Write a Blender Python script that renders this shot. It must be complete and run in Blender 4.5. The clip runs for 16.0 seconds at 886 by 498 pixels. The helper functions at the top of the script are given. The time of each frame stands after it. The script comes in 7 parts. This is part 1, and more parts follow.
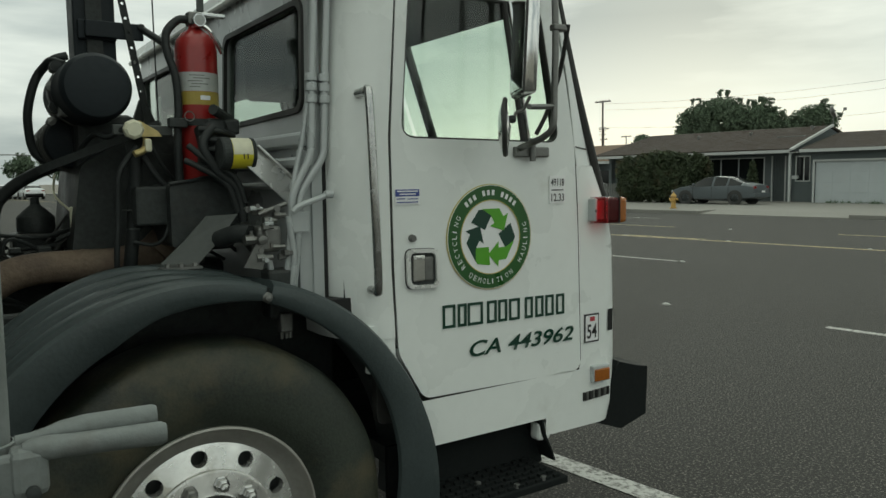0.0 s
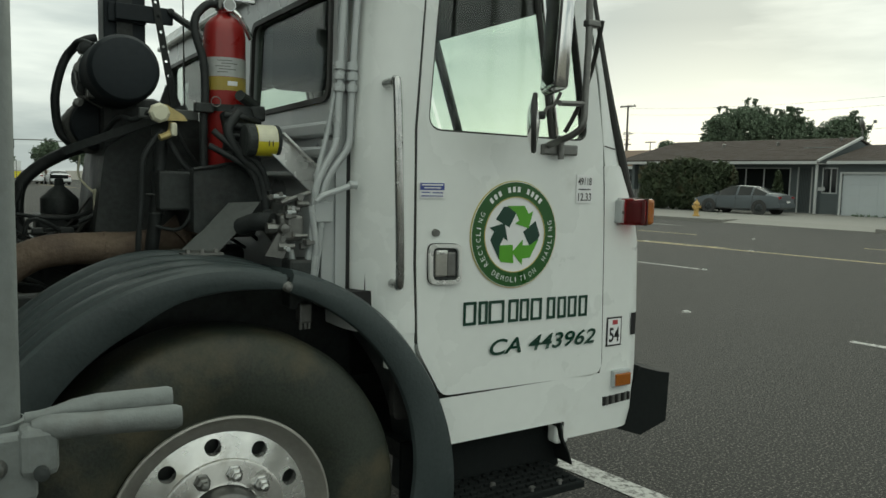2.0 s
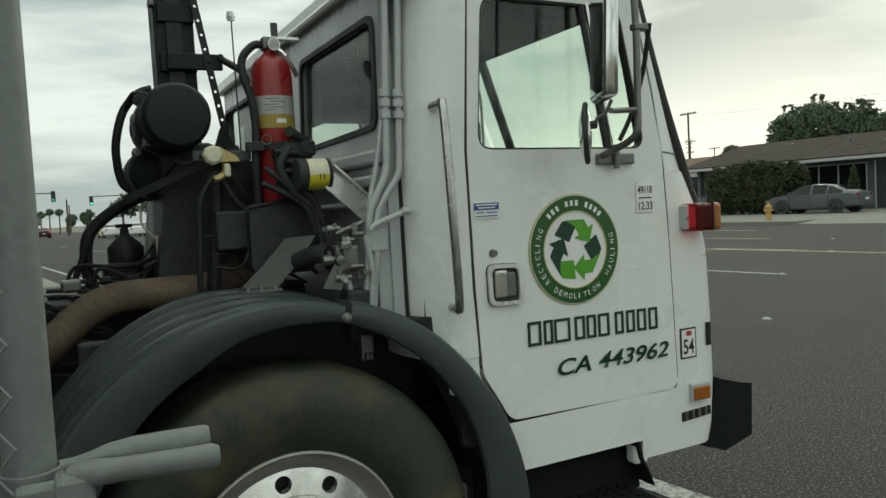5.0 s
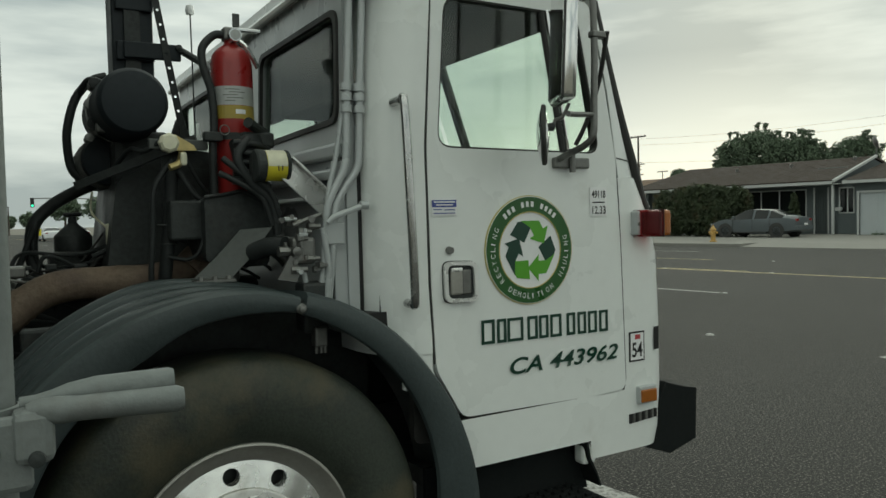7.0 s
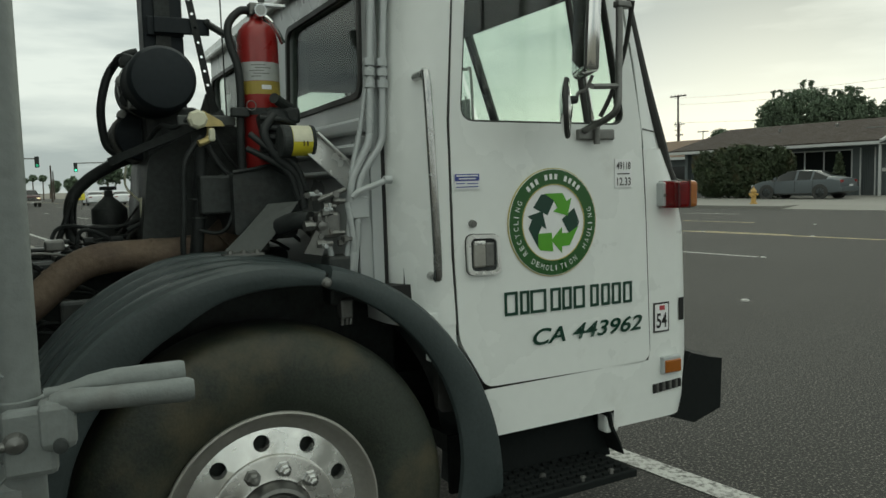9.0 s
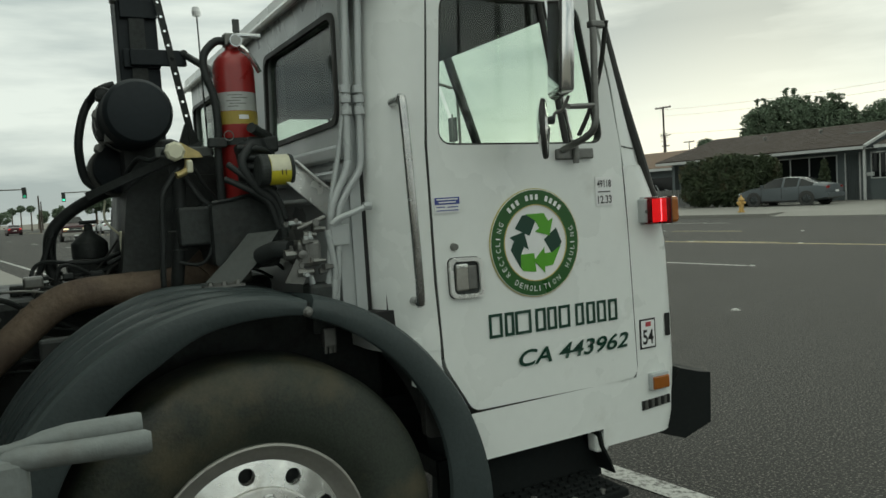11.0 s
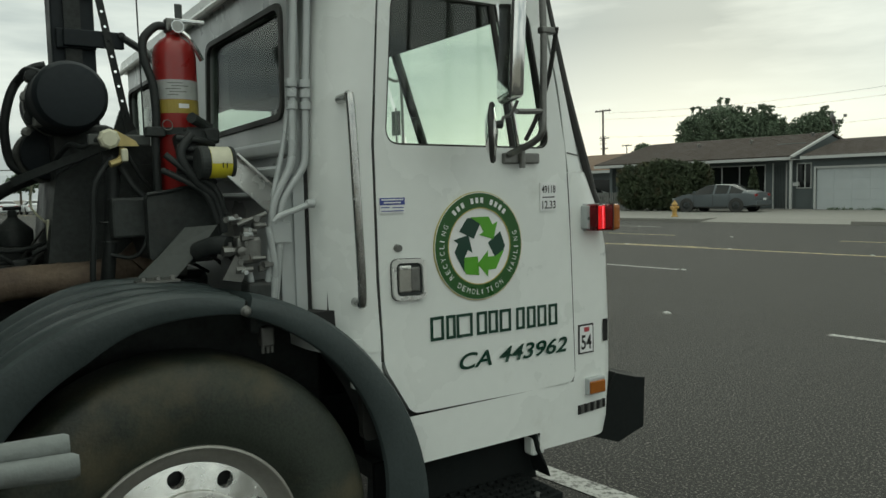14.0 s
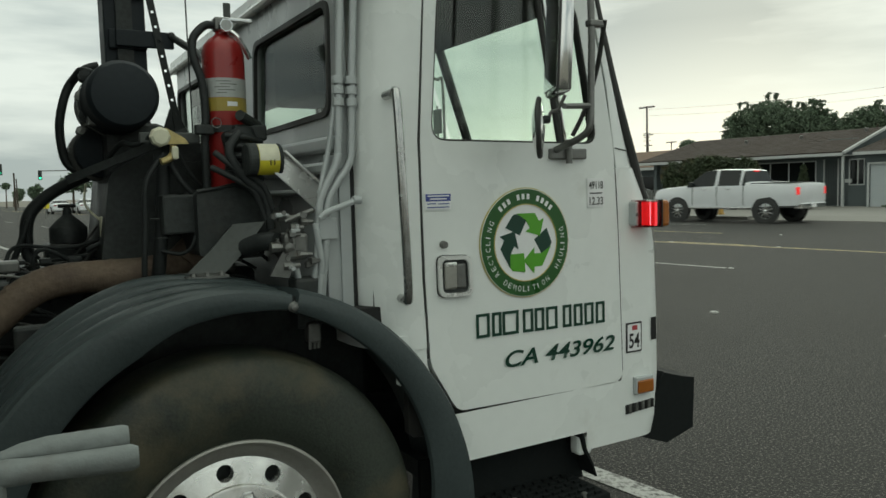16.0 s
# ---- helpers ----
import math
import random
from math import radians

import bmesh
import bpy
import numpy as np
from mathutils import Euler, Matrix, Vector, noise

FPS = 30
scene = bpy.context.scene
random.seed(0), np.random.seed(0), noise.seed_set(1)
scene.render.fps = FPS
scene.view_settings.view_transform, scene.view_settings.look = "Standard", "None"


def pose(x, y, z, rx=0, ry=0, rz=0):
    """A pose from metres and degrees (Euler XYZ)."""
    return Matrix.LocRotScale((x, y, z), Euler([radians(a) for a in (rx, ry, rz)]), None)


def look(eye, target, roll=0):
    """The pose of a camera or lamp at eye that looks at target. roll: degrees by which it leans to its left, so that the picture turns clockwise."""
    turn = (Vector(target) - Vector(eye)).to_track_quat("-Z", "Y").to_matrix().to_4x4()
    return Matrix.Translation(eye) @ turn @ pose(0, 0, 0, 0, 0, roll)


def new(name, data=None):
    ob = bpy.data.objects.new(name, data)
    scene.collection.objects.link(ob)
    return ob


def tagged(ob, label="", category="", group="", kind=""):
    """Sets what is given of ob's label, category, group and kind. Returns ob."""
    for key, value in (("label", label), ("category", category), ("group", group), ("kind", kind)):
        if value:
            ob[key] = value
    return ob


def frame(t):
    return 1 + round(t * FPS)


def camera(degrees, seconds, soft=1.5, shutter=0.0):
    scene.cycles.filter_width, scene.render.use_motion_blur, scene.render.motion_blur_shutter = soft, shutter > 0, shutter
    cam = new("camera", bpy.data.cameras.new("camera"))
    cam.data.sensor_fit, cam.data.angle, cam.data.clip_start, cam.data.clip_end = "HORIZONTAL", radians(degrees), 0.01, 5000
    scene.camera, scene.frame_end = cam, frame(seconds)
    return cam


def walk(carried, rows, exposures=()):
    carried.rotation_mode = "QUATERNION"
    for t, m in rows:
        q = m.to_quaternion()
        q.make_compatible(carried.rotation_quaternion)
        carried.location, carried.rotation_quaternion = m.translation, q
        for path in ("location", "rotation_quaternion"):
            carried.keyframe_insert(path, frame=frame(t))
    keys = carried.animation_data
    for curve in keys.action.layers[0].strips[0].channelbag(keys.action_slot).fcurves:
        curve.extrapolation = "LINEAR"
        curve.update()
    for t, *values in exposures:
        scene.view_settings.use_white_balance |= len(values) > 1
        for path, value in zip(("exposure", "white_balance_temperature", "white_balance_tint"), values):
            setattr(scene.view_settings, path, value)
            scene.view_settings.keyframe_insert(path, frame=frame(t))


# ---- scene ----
cam = camera(61.2, 16.0, soft=1.5, shutter=0.15)
PATH = [
    (0, (0.02, -0.173, 1.486), (1.124, 1.485, 1.301), -0.7),
    (0.5, (0.023, -0.182, 1.486), (1.127, 1.477, 1.312), -1.0),
    (1, (0.011, -0.187, 1.466), (1.114, 1.475, 1.322), -1.5),
    (1.5, (0.023, -0.168, 1.469), (1.076, 1.526, 1.328), -0.1),
    (2, (0.028, -0.135, 1.47), (1.09, 1.55, 1.283), 1.3),
    (2.5, (0.04, -0.15, 1.453), (1.079, 1.548, 1.259), -1.5),
    (3, (0.033, -0.157, 1.478), (0.977, 1.591, 1.248), -3.4),
    (3.2, (0.043, -0.178, 1.492), (0.953, 1.587, 1.256), -3.0),
    (5.3, (0.072, -0.07, 1.451), (0.99, 1.704, 1.343), -3.1),
    (5.5, (0.065, -0.035, 1.446), (0.997, 1.728, 1.293), -2.8),
    (6, (0.062, -0.035, 1.401), (1.075, 1.671, 1.145), -3.3),
    (6.5, (0.05, -0.069, 1.4), (1.126, 1.611, 1.264), -2.0),
    (7, (0.048, -0.115, 1.4), (1.076, 1.598, 1.318), -1.4),
    (7.5, (0.055, -0.134, 1.406), (1.035, 1.606, 1.305), -1.4),
    (8, (0.061, -0.134, 1.422), (1.059, 1.595, 1.294), -1.7),
    (8.5, (0.06, -0.146, 1.424), (1.042, 1.589, 1.259), -1.3),
    (8.7, (0.063, -0.152, 1.428), (1.017, 1.597, 1.248), -1.2),
    (10.8, (0.096, -0.183, 1.459), (1.034, 1.579, 1.335), -3.6),
    (11, (0.101, -0.166, 1.453), (1.064, 1.582, 1.319), -3.5),
    (11.5, (0.107, -0.139, 1.452), (1.152, 1.56, 1.302), -3.1),
    (12, (0.114, -0.141, 1.464), (1.201, 1.53, 1.305), -2.8),
    (12.5, (0.112, -0.144, 1.465), (1.207, 1.521, 1.291), -2.4),
    (13, (0.112, -0.135, 1.468), (1.211, 1.528, 1.296), -1.9),
    (13.5, (0.109, -0.137, 1.476), (1.209, 1.526, 1.318), -1.5),
    (14, (0.101, -0.138, 1.475), (1.202, 1.525, 1.319), -1.3),
    (14.5, (0.102, -0.136, 1.471), (1.204, 1.525, 1.306), -1.1),
    (15, (0.106, -0.127, 1.473), (1.214, 1.529, 1.306), -1.0),
    (15.5, (0.101, -0.13, 1.471), (1.19, 1.541, 1.309), -1.1),
    (16, (0.096, -0.118, 1.469), (1.103, 1.602, 1.311), -1.5),
]
walk(cam, [(t, look(eye, target, roll)) for t, eye, target, roll in PATH], [(0.0, -0.12, 6480, -2.0), (0.5, -0.12, 6480, -2.0), (1.0, 0.0, 6480, -2.0), (1.5, -0.24, 6480, -2.0), (2.0, 0.06, 6480, -2.0), (2.6, -0.06, 6480, -2.0), (3.0, 0.22, 6480, -2.0), (3.6, 0.22, 6480, -2.0), (5.4, -0.02, 6480, -2.0), (6.0, 0.22, 6480, -2.0), (6.6, 0.06, 6480, -2.0), (7.0, -0.16, 6480, -2.0), (7.5, -0.05, 6480, -2.0), (16.0, -0.06, 6480, -2.0)])

# ---- world, sun, exposure ----
scene.view_settings.exposure = 0.0
world = bpy.data.worlds.new("overcast_evening")
scene.world = world
world.use_nodes = True


def world_nodes():
    nt = world.node_tree
    nt.nodes.clear()
    add = nt.nodes.new
    link = nt.links.new
    out, bg = add("ShaderNodeOutputWorld"), add("ShaderNodeBackground")
    sky = add("ShaderNodeTexSky")
    sky.sky_type, sky.sun_disc = "NISHITA", False
    sky.sun_elevation, sky.sun_rotation = radians(14), radians(52)
    co, mp = add("ShaderNodeTexCoord"), add("ShaderNodeMapping")
    mp.inputs["Scale"].default_value = (1.0, 1.0, 5.5)
    no = add("ShaderNodeTexNoise")
    no.inputs["Scale"].default_value, no.inputs["Detail"].default_value = 2.2, 8.0
    no.inputs["Roughness"].default_value = 0.5
    ramp = add("ShaderNodeValToRGB")
    ramp.color_ramp.elements[0].position, ramp.color_ramp.elements[1].position = 0.40, 0.60
    ramp.color_ramp.elements[0].color = (0.56, 0.61, 0.63, 1)
    ramp.color_ramp.elements[1].color = (1.16, 1.17, 1.13, 1)
    # glow of the low sun behind the cloud layer
    nrm, dot = add("ShaderNodeVectorMath"), add("ShaderNodeVectorMath")
    nrm.operation, dot.operation = "NORMALIZE", "DOT_PRODUCT"
    dot.inputs[1].default_value = SUN_WAY
    pw = add("ShaderNodeMapRange")
    pw.interpolation_type = "SMOOTHSTEP"
    pw.inputs["From Min"].default_value, pw.inputs["From Max"].default_value = 0.84, 1.0
    glow = add("ShaderNodeMix")
    glow.data_type = "RGBA"
    glow.inputs["B"].default_value = (1.38, 1.38, 1.31, 1)
    mul = add("ShaderNodeMath")
    mul.operation = "MULTIPLY"
    mul.inputs[1].default_value = 0.80
    # the glow keeps to the clear strip under the cloud deck
    sep0, strip_low = add("ShaderNodeSeparateXYZ"), add("ShaderNodeMapRange")
    strip_low.inputs["From Min"].default_value, strip_low.inputs["From Max"].default_value = 0.07, 0.20
    strip_low.inputs["To Min"].default_value, strip_low.inputs["To Max"].default_value = 1.0, 0.05
    low = add("ShaderNodeMath")
    low.operation = "MULTIPLY"
    scl = add("ShaderNodeVectorMath")
    scl.operation = "SCALE"
    scl.inputs["Scale"].default_value = 0.10
    mix = add("ShaderNodeMix")
    mix.data_type = "RGBA"
    mix.inputs["Factor"].default_value = 0.93
    link(co.outputs["Generated"], mp.inputs["Vector"])
    link(mp.outputs["Vector"], no.inputs["Vector"])
    link(no.outputs["Fac"], ramp.inputs["Fac"])
    link(co.outputs["Generated"], nrm.inputs[0])
    link(nrm.outputs["Vector"], dot.inputs[0])
    link(dot.outputs["Value"], pw.inputs["Value"])
    link(nrm.outputs["Vector"], sep0.inputs["Vector"])
    link(sep0.outputs["Z"], strip_low.inputs["Value"])
    link(pw.outputs["Result"], low.inputs[0])
    link(strip_low.outputs["Result"], low.inputs[1])
    link(low.outputs["Value"], mul.inputs[0])
    link(mul.outputs["Value"], glow.inputs["Factor"])
    link(ramp.outputs["Color"], glow.inputs["A"])
    link(sky.outputs["Color"], scl.inputs[0])
    link(scl.outputs["Vector"], mix.inputs["A"])
    link(glow.outputs["Result"], mix.inputs["B"])
    # an overcast sky is brightest overhead
    sep, up, brighter = add("ShaderNodeSeparateXYZ"), add("ShaderNodeMapRange"), add("ShaderNodeVectorMath")
    up.inputs["From Min"].default_value, up.inputs["From Max"].default_value = 0.18, 1.0
    over = add("ShaderNodeMix")
    over.data_type = "RGBA"
    over.inputs["A"].default_value, over.inputs["B"].default_value = (1, 1, 1, 1), (1.80, 1.78, 1.66, 1)
    brighter.operation = "MULTIPLY"
    link(nrm.outputs["Vector"], sep.inputs["Vector"])
    link(sep.outputs["Z"], up.inputs["Value"])
    link(mix.outputs["Result"], brighter.inputs[0])
    link(up.outputs["Result"], over.inputs["Factor"])
    link(over.outputs["Result"], brighter.inputs[1])
    link(brighter.outputs["Vector"], bg.inputs["Color"])
    bg.inputs["Strength"].default_value = 0.80
    link(bg.outputs["Background"], out.inputs["Surface"])


SUN_AZ, SUN_EL = radians(52), radians(14)
SUN_WAY = (math.sin(SUN_AZ) * math.cos(SUN_EL), math.cos(SUN_AZ) * math.cos(SUN_EL), math.sin(SUN_EL))
world_nodes()
sun = new("sun", bpy.data.lights.new("sun", "SUN"))
sun.data.energy, sun.data.angle, sun.data.color = 0.6, radians(25), (1.0, 0.95, 0.84)
sun.matrix_world = look(Vector(SUN_WAY) * 50, (0, 0, 0))


# ---- materials ----
def mat(name, colour, rough=0.5, metal=0.0, var=0.12, scale=6.0, bump=0.0, bscale=60.0, spot=None, spot_at=(0.6, 0.75),
        spot_scale=3.0, emit=None, coat=0.0, rvar=0.12, island=0.0):
    m = bpy.data.materials.new(name)
    m.use_nodes = True
    nt = m.node_tree
    add, link = nt.nodes.new, nt.links.new
    b = nt.nodes["Principled BSDF"]
    b.inputs["Roughness"].default_value, b.inputs["Metallic"].default_value = rough, metal
    b.inputs["Coat Weight"].default_value = coat
    co = add("ShaderNodeTexCoord")
    big, fine = add("ShaderNodeTexNoise"), add("ShaderNodeTexNoise")
    big.inputs["Scale"].default_value, big.inputs["Detail"].default_value = scale, 6.0
    fine.inputs["Scale"].default_value, fine.inputs["Detail"].default_value = bscale, 4.0
    link(co.outputs["Object"], big.inputs["Vector"])
    link(co.outputs["Object"], fine.inputs["Vector"])
    both = add("ShaderNodeMix")
    both.data_type = "FLOAT"
    both.inputs["Factor"].default_value = 0.4
    link(big.outputs["Fac"], both.inputs["A"])
    link(fine.outputs["Fac"], both.inputs["B"])
    ramp = add("ShaderNodeMapRange")
    ramp.inputs["From Min"].default_value, ramp.inputs["From Max"].default_value = 0.3, 0.7
    ramp.inputs["To Min"].default_value, ramp.inputs["To Max"].default_value = 1 - var, 1 + var
    link(both.outputs["Result"], ramp.inputs["Value"])
    sc = add("ShaderNodeVectorMath")
    sc.operation = "SCALE"
    sc.inputs[0].default_value = colour
    link(ramp.outputs["Result"], sc.inputs["Scale"])
    last = sc.outputs["Vector"]
    if island:
        geo, mr, sc2 = add("ShaderNodeNewGeometry"), add("ShaderNodeMapRange"), add("ShaderNodeVectorMath")
        mr.inputs["To Min"].default_value, mr.inputs["To Max"].default_value = 1 - island, 1 + island
        sc2.operation = "SCALE"
        link(geo.outputs["Random Per Island"], mr.inputs["Value"])
        link(last, sc2.inputs[0])
        link(mr.outputs["Result"], sc2.inputs["Scale"])
        last = sc2.outputs["Vector"]
    if spot:
        sn, sr, mx = add("ShaderNodeTexNoise"), add("ShaderNodeMapRange"), add("ShaderNodeMix")
        sn.inputs["Scale"].default_value, sn.inputs["Detail"].default_value = spot_scale, 8.0
        sn.inputs["Roughness"].default_value = 0.65
        link(co.outputs["Object"], sn.inputs["Vector"])
        sr.inputs["From Min"].default_value, sr.inputs["From Max"].default_value = spot_at
        link(sn.outputs["Fac"], sr.inputs["Value"])
        mx.data_type = "RGBA"
        link(sr.outputs["Result"], mx.inputs["Factor"])
        link(last, mx.inputs["A"])
        mx.inputs["B"].default_value = (*spot, 1)
        last = mx.outputs["Result"]
    link(last, b.inputs["Base Color"])
    rr = add("ShaderNodeMapRange")
    rr.inputs["From Min"].default_value, rr.inputs["From Max"].default_value = 0.3, 0.7
    rr.inputs["To Min"].default_value, rr.inputs["To Max"].default_value = max(0.02, rough - rvar), min(1, rough + rvar)
    link(big.outputs["Fac"], rr.inputs["Value"])
    link(rr.outputs["Result"], b.inputs["Roughness"])
    if bump:
        bp = add("ShaderNodeBump")
        bp.inputs["Strength"].default_value, bp.inputs["Distance"].default_value = bump, 0.01
        link(fine.outputs["Fac"], bp.inputs["Height"])
        link(bp.outputs["Normal"], b.inputs["Normal"])
    if emit:
        b.inputs["Emission Color"].default_value = (*emit[:3], 1)
        b.inputs["Emission Strength"].default_value = emit[3]
    return m


def glass_mat(name, tint, gloss=1.0):
    m = bpy.data.materials.new(name)
    m.use_nodes = True
    nt = m.node_tree
    nt.nodes.clear()
    add, link = nt.nodes.new, nt.links.new
    out, tr, gl, mx, lw = (add("ShaderNodeOutputMaterial"), add("ShaderNodeBsdfTransparent"), add("ShaderNodeBsdfGlossy"),
                           add("ShaderNodeMixShader"), add("ShaderNodeLayerWeight"))
    tr.inputs["Color"].default_value = (*tint, 1)
    gl.inputs["Roughness"].default_value = 0.03
    pw, sc = add("ShaderNodeMath"), add("ShaderNodeMath")
    pw.operation, sc.operation = "POWER", "MULTIPLY_ADD"
    pw.inputs[1].default_value = 4.0
    sc.inputs[1].default_value, sc.inputs[2].default_value = 0.6 * gloss, 0.04 * gloss
    link(lw.outputs["Facing"], pw.inputs[0])
    link(pw.outputs["Value"], sc.inputs[0])
    link(sc.outputs["Value"], mx.inputs["Fac"])
    link(tr.outputs["BSDF"], mx.inputs[1])
    link(gl.outputs["BSDF"], mx.inputs[2])
    link(mx.outputs["Shader"], out.inputs["Surface"])
    return m



def lens_mat(name, tint, body, clear=0.6):
    """Moulded plastic lens: part clear and tinted, part coloured body."""
    m = mat(name, body, 0.18, var=0.08, scale=40, bump=0.2, bscale=150)
    nt = m.node_tree
    out = next(n for n in nt.nodes if n.type == "OUTPUT_MATERIAL")
    tr, mx = nt.nodes.new("ShaderNodeBsdfTransparent"), nt.nodes.new("ShaderNodeMixShader")
    tr.inputs["Color"].default_value = (*tint, 1)
    mx.inputs["Fac"].default_value = clear
    nt.links.new(nt.nodes["Principled BSDF"].outputs["BSDF"], mx.inputs[1])
    nt.links.new(tr.outputs["BSDF"], mx.inputs[2])
    nt.links.new(mx.outputs["Shader"], out.inputs["Surface"])
    return m


WHITE = mat("white_truck_paint", (0.76, 0.78, 0.76), 0.28, var=0.03, scale=3, bscale=25, spot=(0.50, 0.49, 0.45), spot_at=(0.62, 0.95), spot_scale=2.5, coat=0.3)
GREYWHITE = mat("grey_white_paint", (0.42, 0.44, 0.44), 0.34, 0.15, var=0.06, scale=4, bscale=30, spot=(0.35, 0.35, 0.33), spot_at=(0.6, 0.95), spot_scale=3)
RUBBER = mat("black_rubber", (0.028, 0.028, 0.026), 0.6, var=0.3, scale=8)
FENDER = mat("weathered_black_plastic", (0.034, 0.045, 0.046), 0.45, var=0.25, scale=5, bump=0.12, bscale=90, spot=(0.10, 0.105, 0.105), spot_at=(0.66, 0.85), spot_scale=7, rvar=0.15)
TYRE = mat("dusty_tyre_rubber", (0.026, 0.032, 0.024), 0.62, var=0.6, scale=5, bump=0.15, bscale=120, spot=(0.092, 0.078, 0.045), spot_at=(0.50, 0.76), spot_scale=4)
ALU = mat("polished_aluminium", (0.86, 0.86, 0.83), 0.2, 0.8, var=0.08, scale=14, spot=(0.45, 0.43, 0.38), spot_at=(0.55, 0.8), spot_scale=9, rvar=0.15)
ALUFACE = mat("brushed_aluminium", (0.62, 0.61, 0.58), 0.3, 0.85, var=0.12, scale=14, spot=(0.35, 0.33, 0.29), spot_at=(0.55, 0.8), spot_scale=9)
DULLALU = mat("dull_dusty_aluminium", (0.36, 0.35, 0.32), 0.5, 0.7, var=0.15, scale=12, bump=0.1)
CHROME = mat("chrome", (0.75, 0.75, 0.74), 0.12, 1.0, var=0.05, scale=10, rvar=0.06)
SATIN = mat("satin_chrome", (0.74, 0.74, 0.72), 0.3, 0.45, var=0.06, scale=15)
STEEL = mat("grey_steel", (0.19, 0.19, 0.18), 0.45, 0.8, var=0.2, scale=15, spot=(0.15, 0.11, 0.08), spot_at=(0.62, 0.8), spot_scale=9)
BLACK = mat("grimy_black_paint", (0.034, 0.038, 0.037), 0.5, var=0.5, scale=9, bump=0.2, bscale=60, spot=(0.06, 0.055, 0.05), spot_at=(0.58, 0.85), spot_scale=6)
HOSE = mat("black_hose", (0.026, 0.029, 0.029), 0.5, var=0.3, scale=20, spot=(0.05, 0.05, 0.05), spot_at=(0.6, 0.85), spot_scale=12)
DRUM = mat("matt_black_drum", (0.017, 0.022, 0.026), 0.55, var=0.25, scale=6, spot=(0.05, 0.05, 0.05), spot_at=(0.66, 0.9), spot_scale=8)
GREYSTRUT = mat("grey_painted_strut", (0.072, 0.078, 0.074), 0.6, var=0.2, scale=7, bump=0.1)
RUST = mat("rusty_exhaust_steel", (0.165, 0.122, 0.088), 0.75, 0.2, var=0.3, scale=9, bump=0.35, bscale=70, spot=(0.075, 0.05, 0.04), spot_at=(0.45, 0.7), spot_scale=6)
RED = mat("red_enamel", (0.27, 0.015, 0.014), 0.35, var=0.12, scale=10, spot=(0.2, 0.02, 0.02), spot_at=(0.6, 0.9), coat=0.3)
LABELSILVER = mat("silver_label", (0.42, 0.43, 0.42), 0.4, 0.2, var=0.1, scale=30)
LABELYELLOW = mat("yellow_label", (0.36, 0.27, 0.05), 0.45, var=0.12, scale=25)
YELLOW = mat("yellow_filter_label", (0.72, 0.62, 0.04), 0.45, var=0.1, scale=20)
CREAM = mat("cream_plastic", (0.68, 0.66, 0.50), 0.5, var=0.1, scale=20)
BRASS = mat("tarnished_brass", (0.50, 0.40, 0.18), 0.45, 0.6, var=0.2, scale=25)
GREEN = mat("green_vinyl", (0.022, 0.090, 0.018), 0.35, var=0.05)
LIME = mat("lime_green_vinyl", (0.10, 0.33, 0.025), 0.35, var=0.05)
DARKGREEN = mat("dark_green_vinyl", (0.008, 0.042, 0.026), 0.35, var=0.05)
GOLD = mat("gold_vinyl", (0.45, 0.38, 0.12), 0.4, var=0.05)
STICKER = mat("white_vinyl", (0.78, 0.78, 0.78), 0.4, var=0.03)
BLUE = mat("blue_vinyl", (0.05, 0.07, 0.28), 0.4, var=0.05)
INK = mat("black_ink", (0.012, 0.012, 0.012), 0.4, var=0.05)
REDLENS = lens_mat("red_lens", (0.90, 0.16, 0.18), (0.12, 0.008, 0.010))
BULB = mat("red_bulb_glow", (0.9, 0.1, 0.08), 0.3, emit=(1.0, 0.05, 0.08, 0.85))
DARKRED = mat("dark_red_plastic", (0.06, 0.01, 0.01), 0.5)
FILAMENT = mat("hot_filament_glow", (0.9, 0.3, 0.3), 0.3, emit=(1.0, 0.55, 0.62, 6.0))
GRABSTEEL = mat("worn_polished_steel", (0.50, 0.50, 0.49), 0.22, 1.0, var=0.12, scale=20, rvar=0.1)
SATINBLACK = mat("satin_black_steel", (0.008, 0.010, 0.010), 0.85, var=0.3, scale=6, spot=(0.02, 0.02, 0.02), spot_at=(0.62, 0.9), spot_scale=5)
SATINBLACK.node_tree.nodes["Principled BSDF"].inputs["Specular IOR Level"].default_value = 0.2
AMBER = mat("amber_lens", (0.30, 0.095, 0.014), 0.2, var=0.08, scale=40, bump=0.2, bscale=150)
HEADLINER = mat("dark_headliner", (0.018, 0.018, 0.018), 0.9, var=0.15, scale=12)
CABGLASS = glass_mat("green_tinted_glass", (0.93, 0.975, 0.94))
DARKGLASS = glass_mat("dark_glass", (0.74, 0.78, 0.75), 0.6)
MIRROR = mat("mirror", (0.85, 0.85, 0.85), 0.03, 1.0, var=0.0, rvar=0.0)
GALV = mat("galvanised_steel", (0.19, 0.205, 0.20), 0.6, 0.35, var=0.15, scale=18, bump=0.15, bscale=90, spot=(0.14, 0.135, 0.125), spot_at=(0.55, 0.8), spot_scale=14)
WOOD = mat("weathered_brown_wood", (0.085, 0.056, 0.034), 0.85, var=0.45, scale=9, bump=0.3, bscale=40, island=0.25)
ASPHALT = mat("worn_asphalt", (0.022, 0.021, 0.019), 0.92, var=0.38, scale=0.30, bump=1.0, bscale=70, spot=(0.185, 0.172, 0.15), spot_at=(0.53, 0.65), spot_scale=66, rvar=0.05)
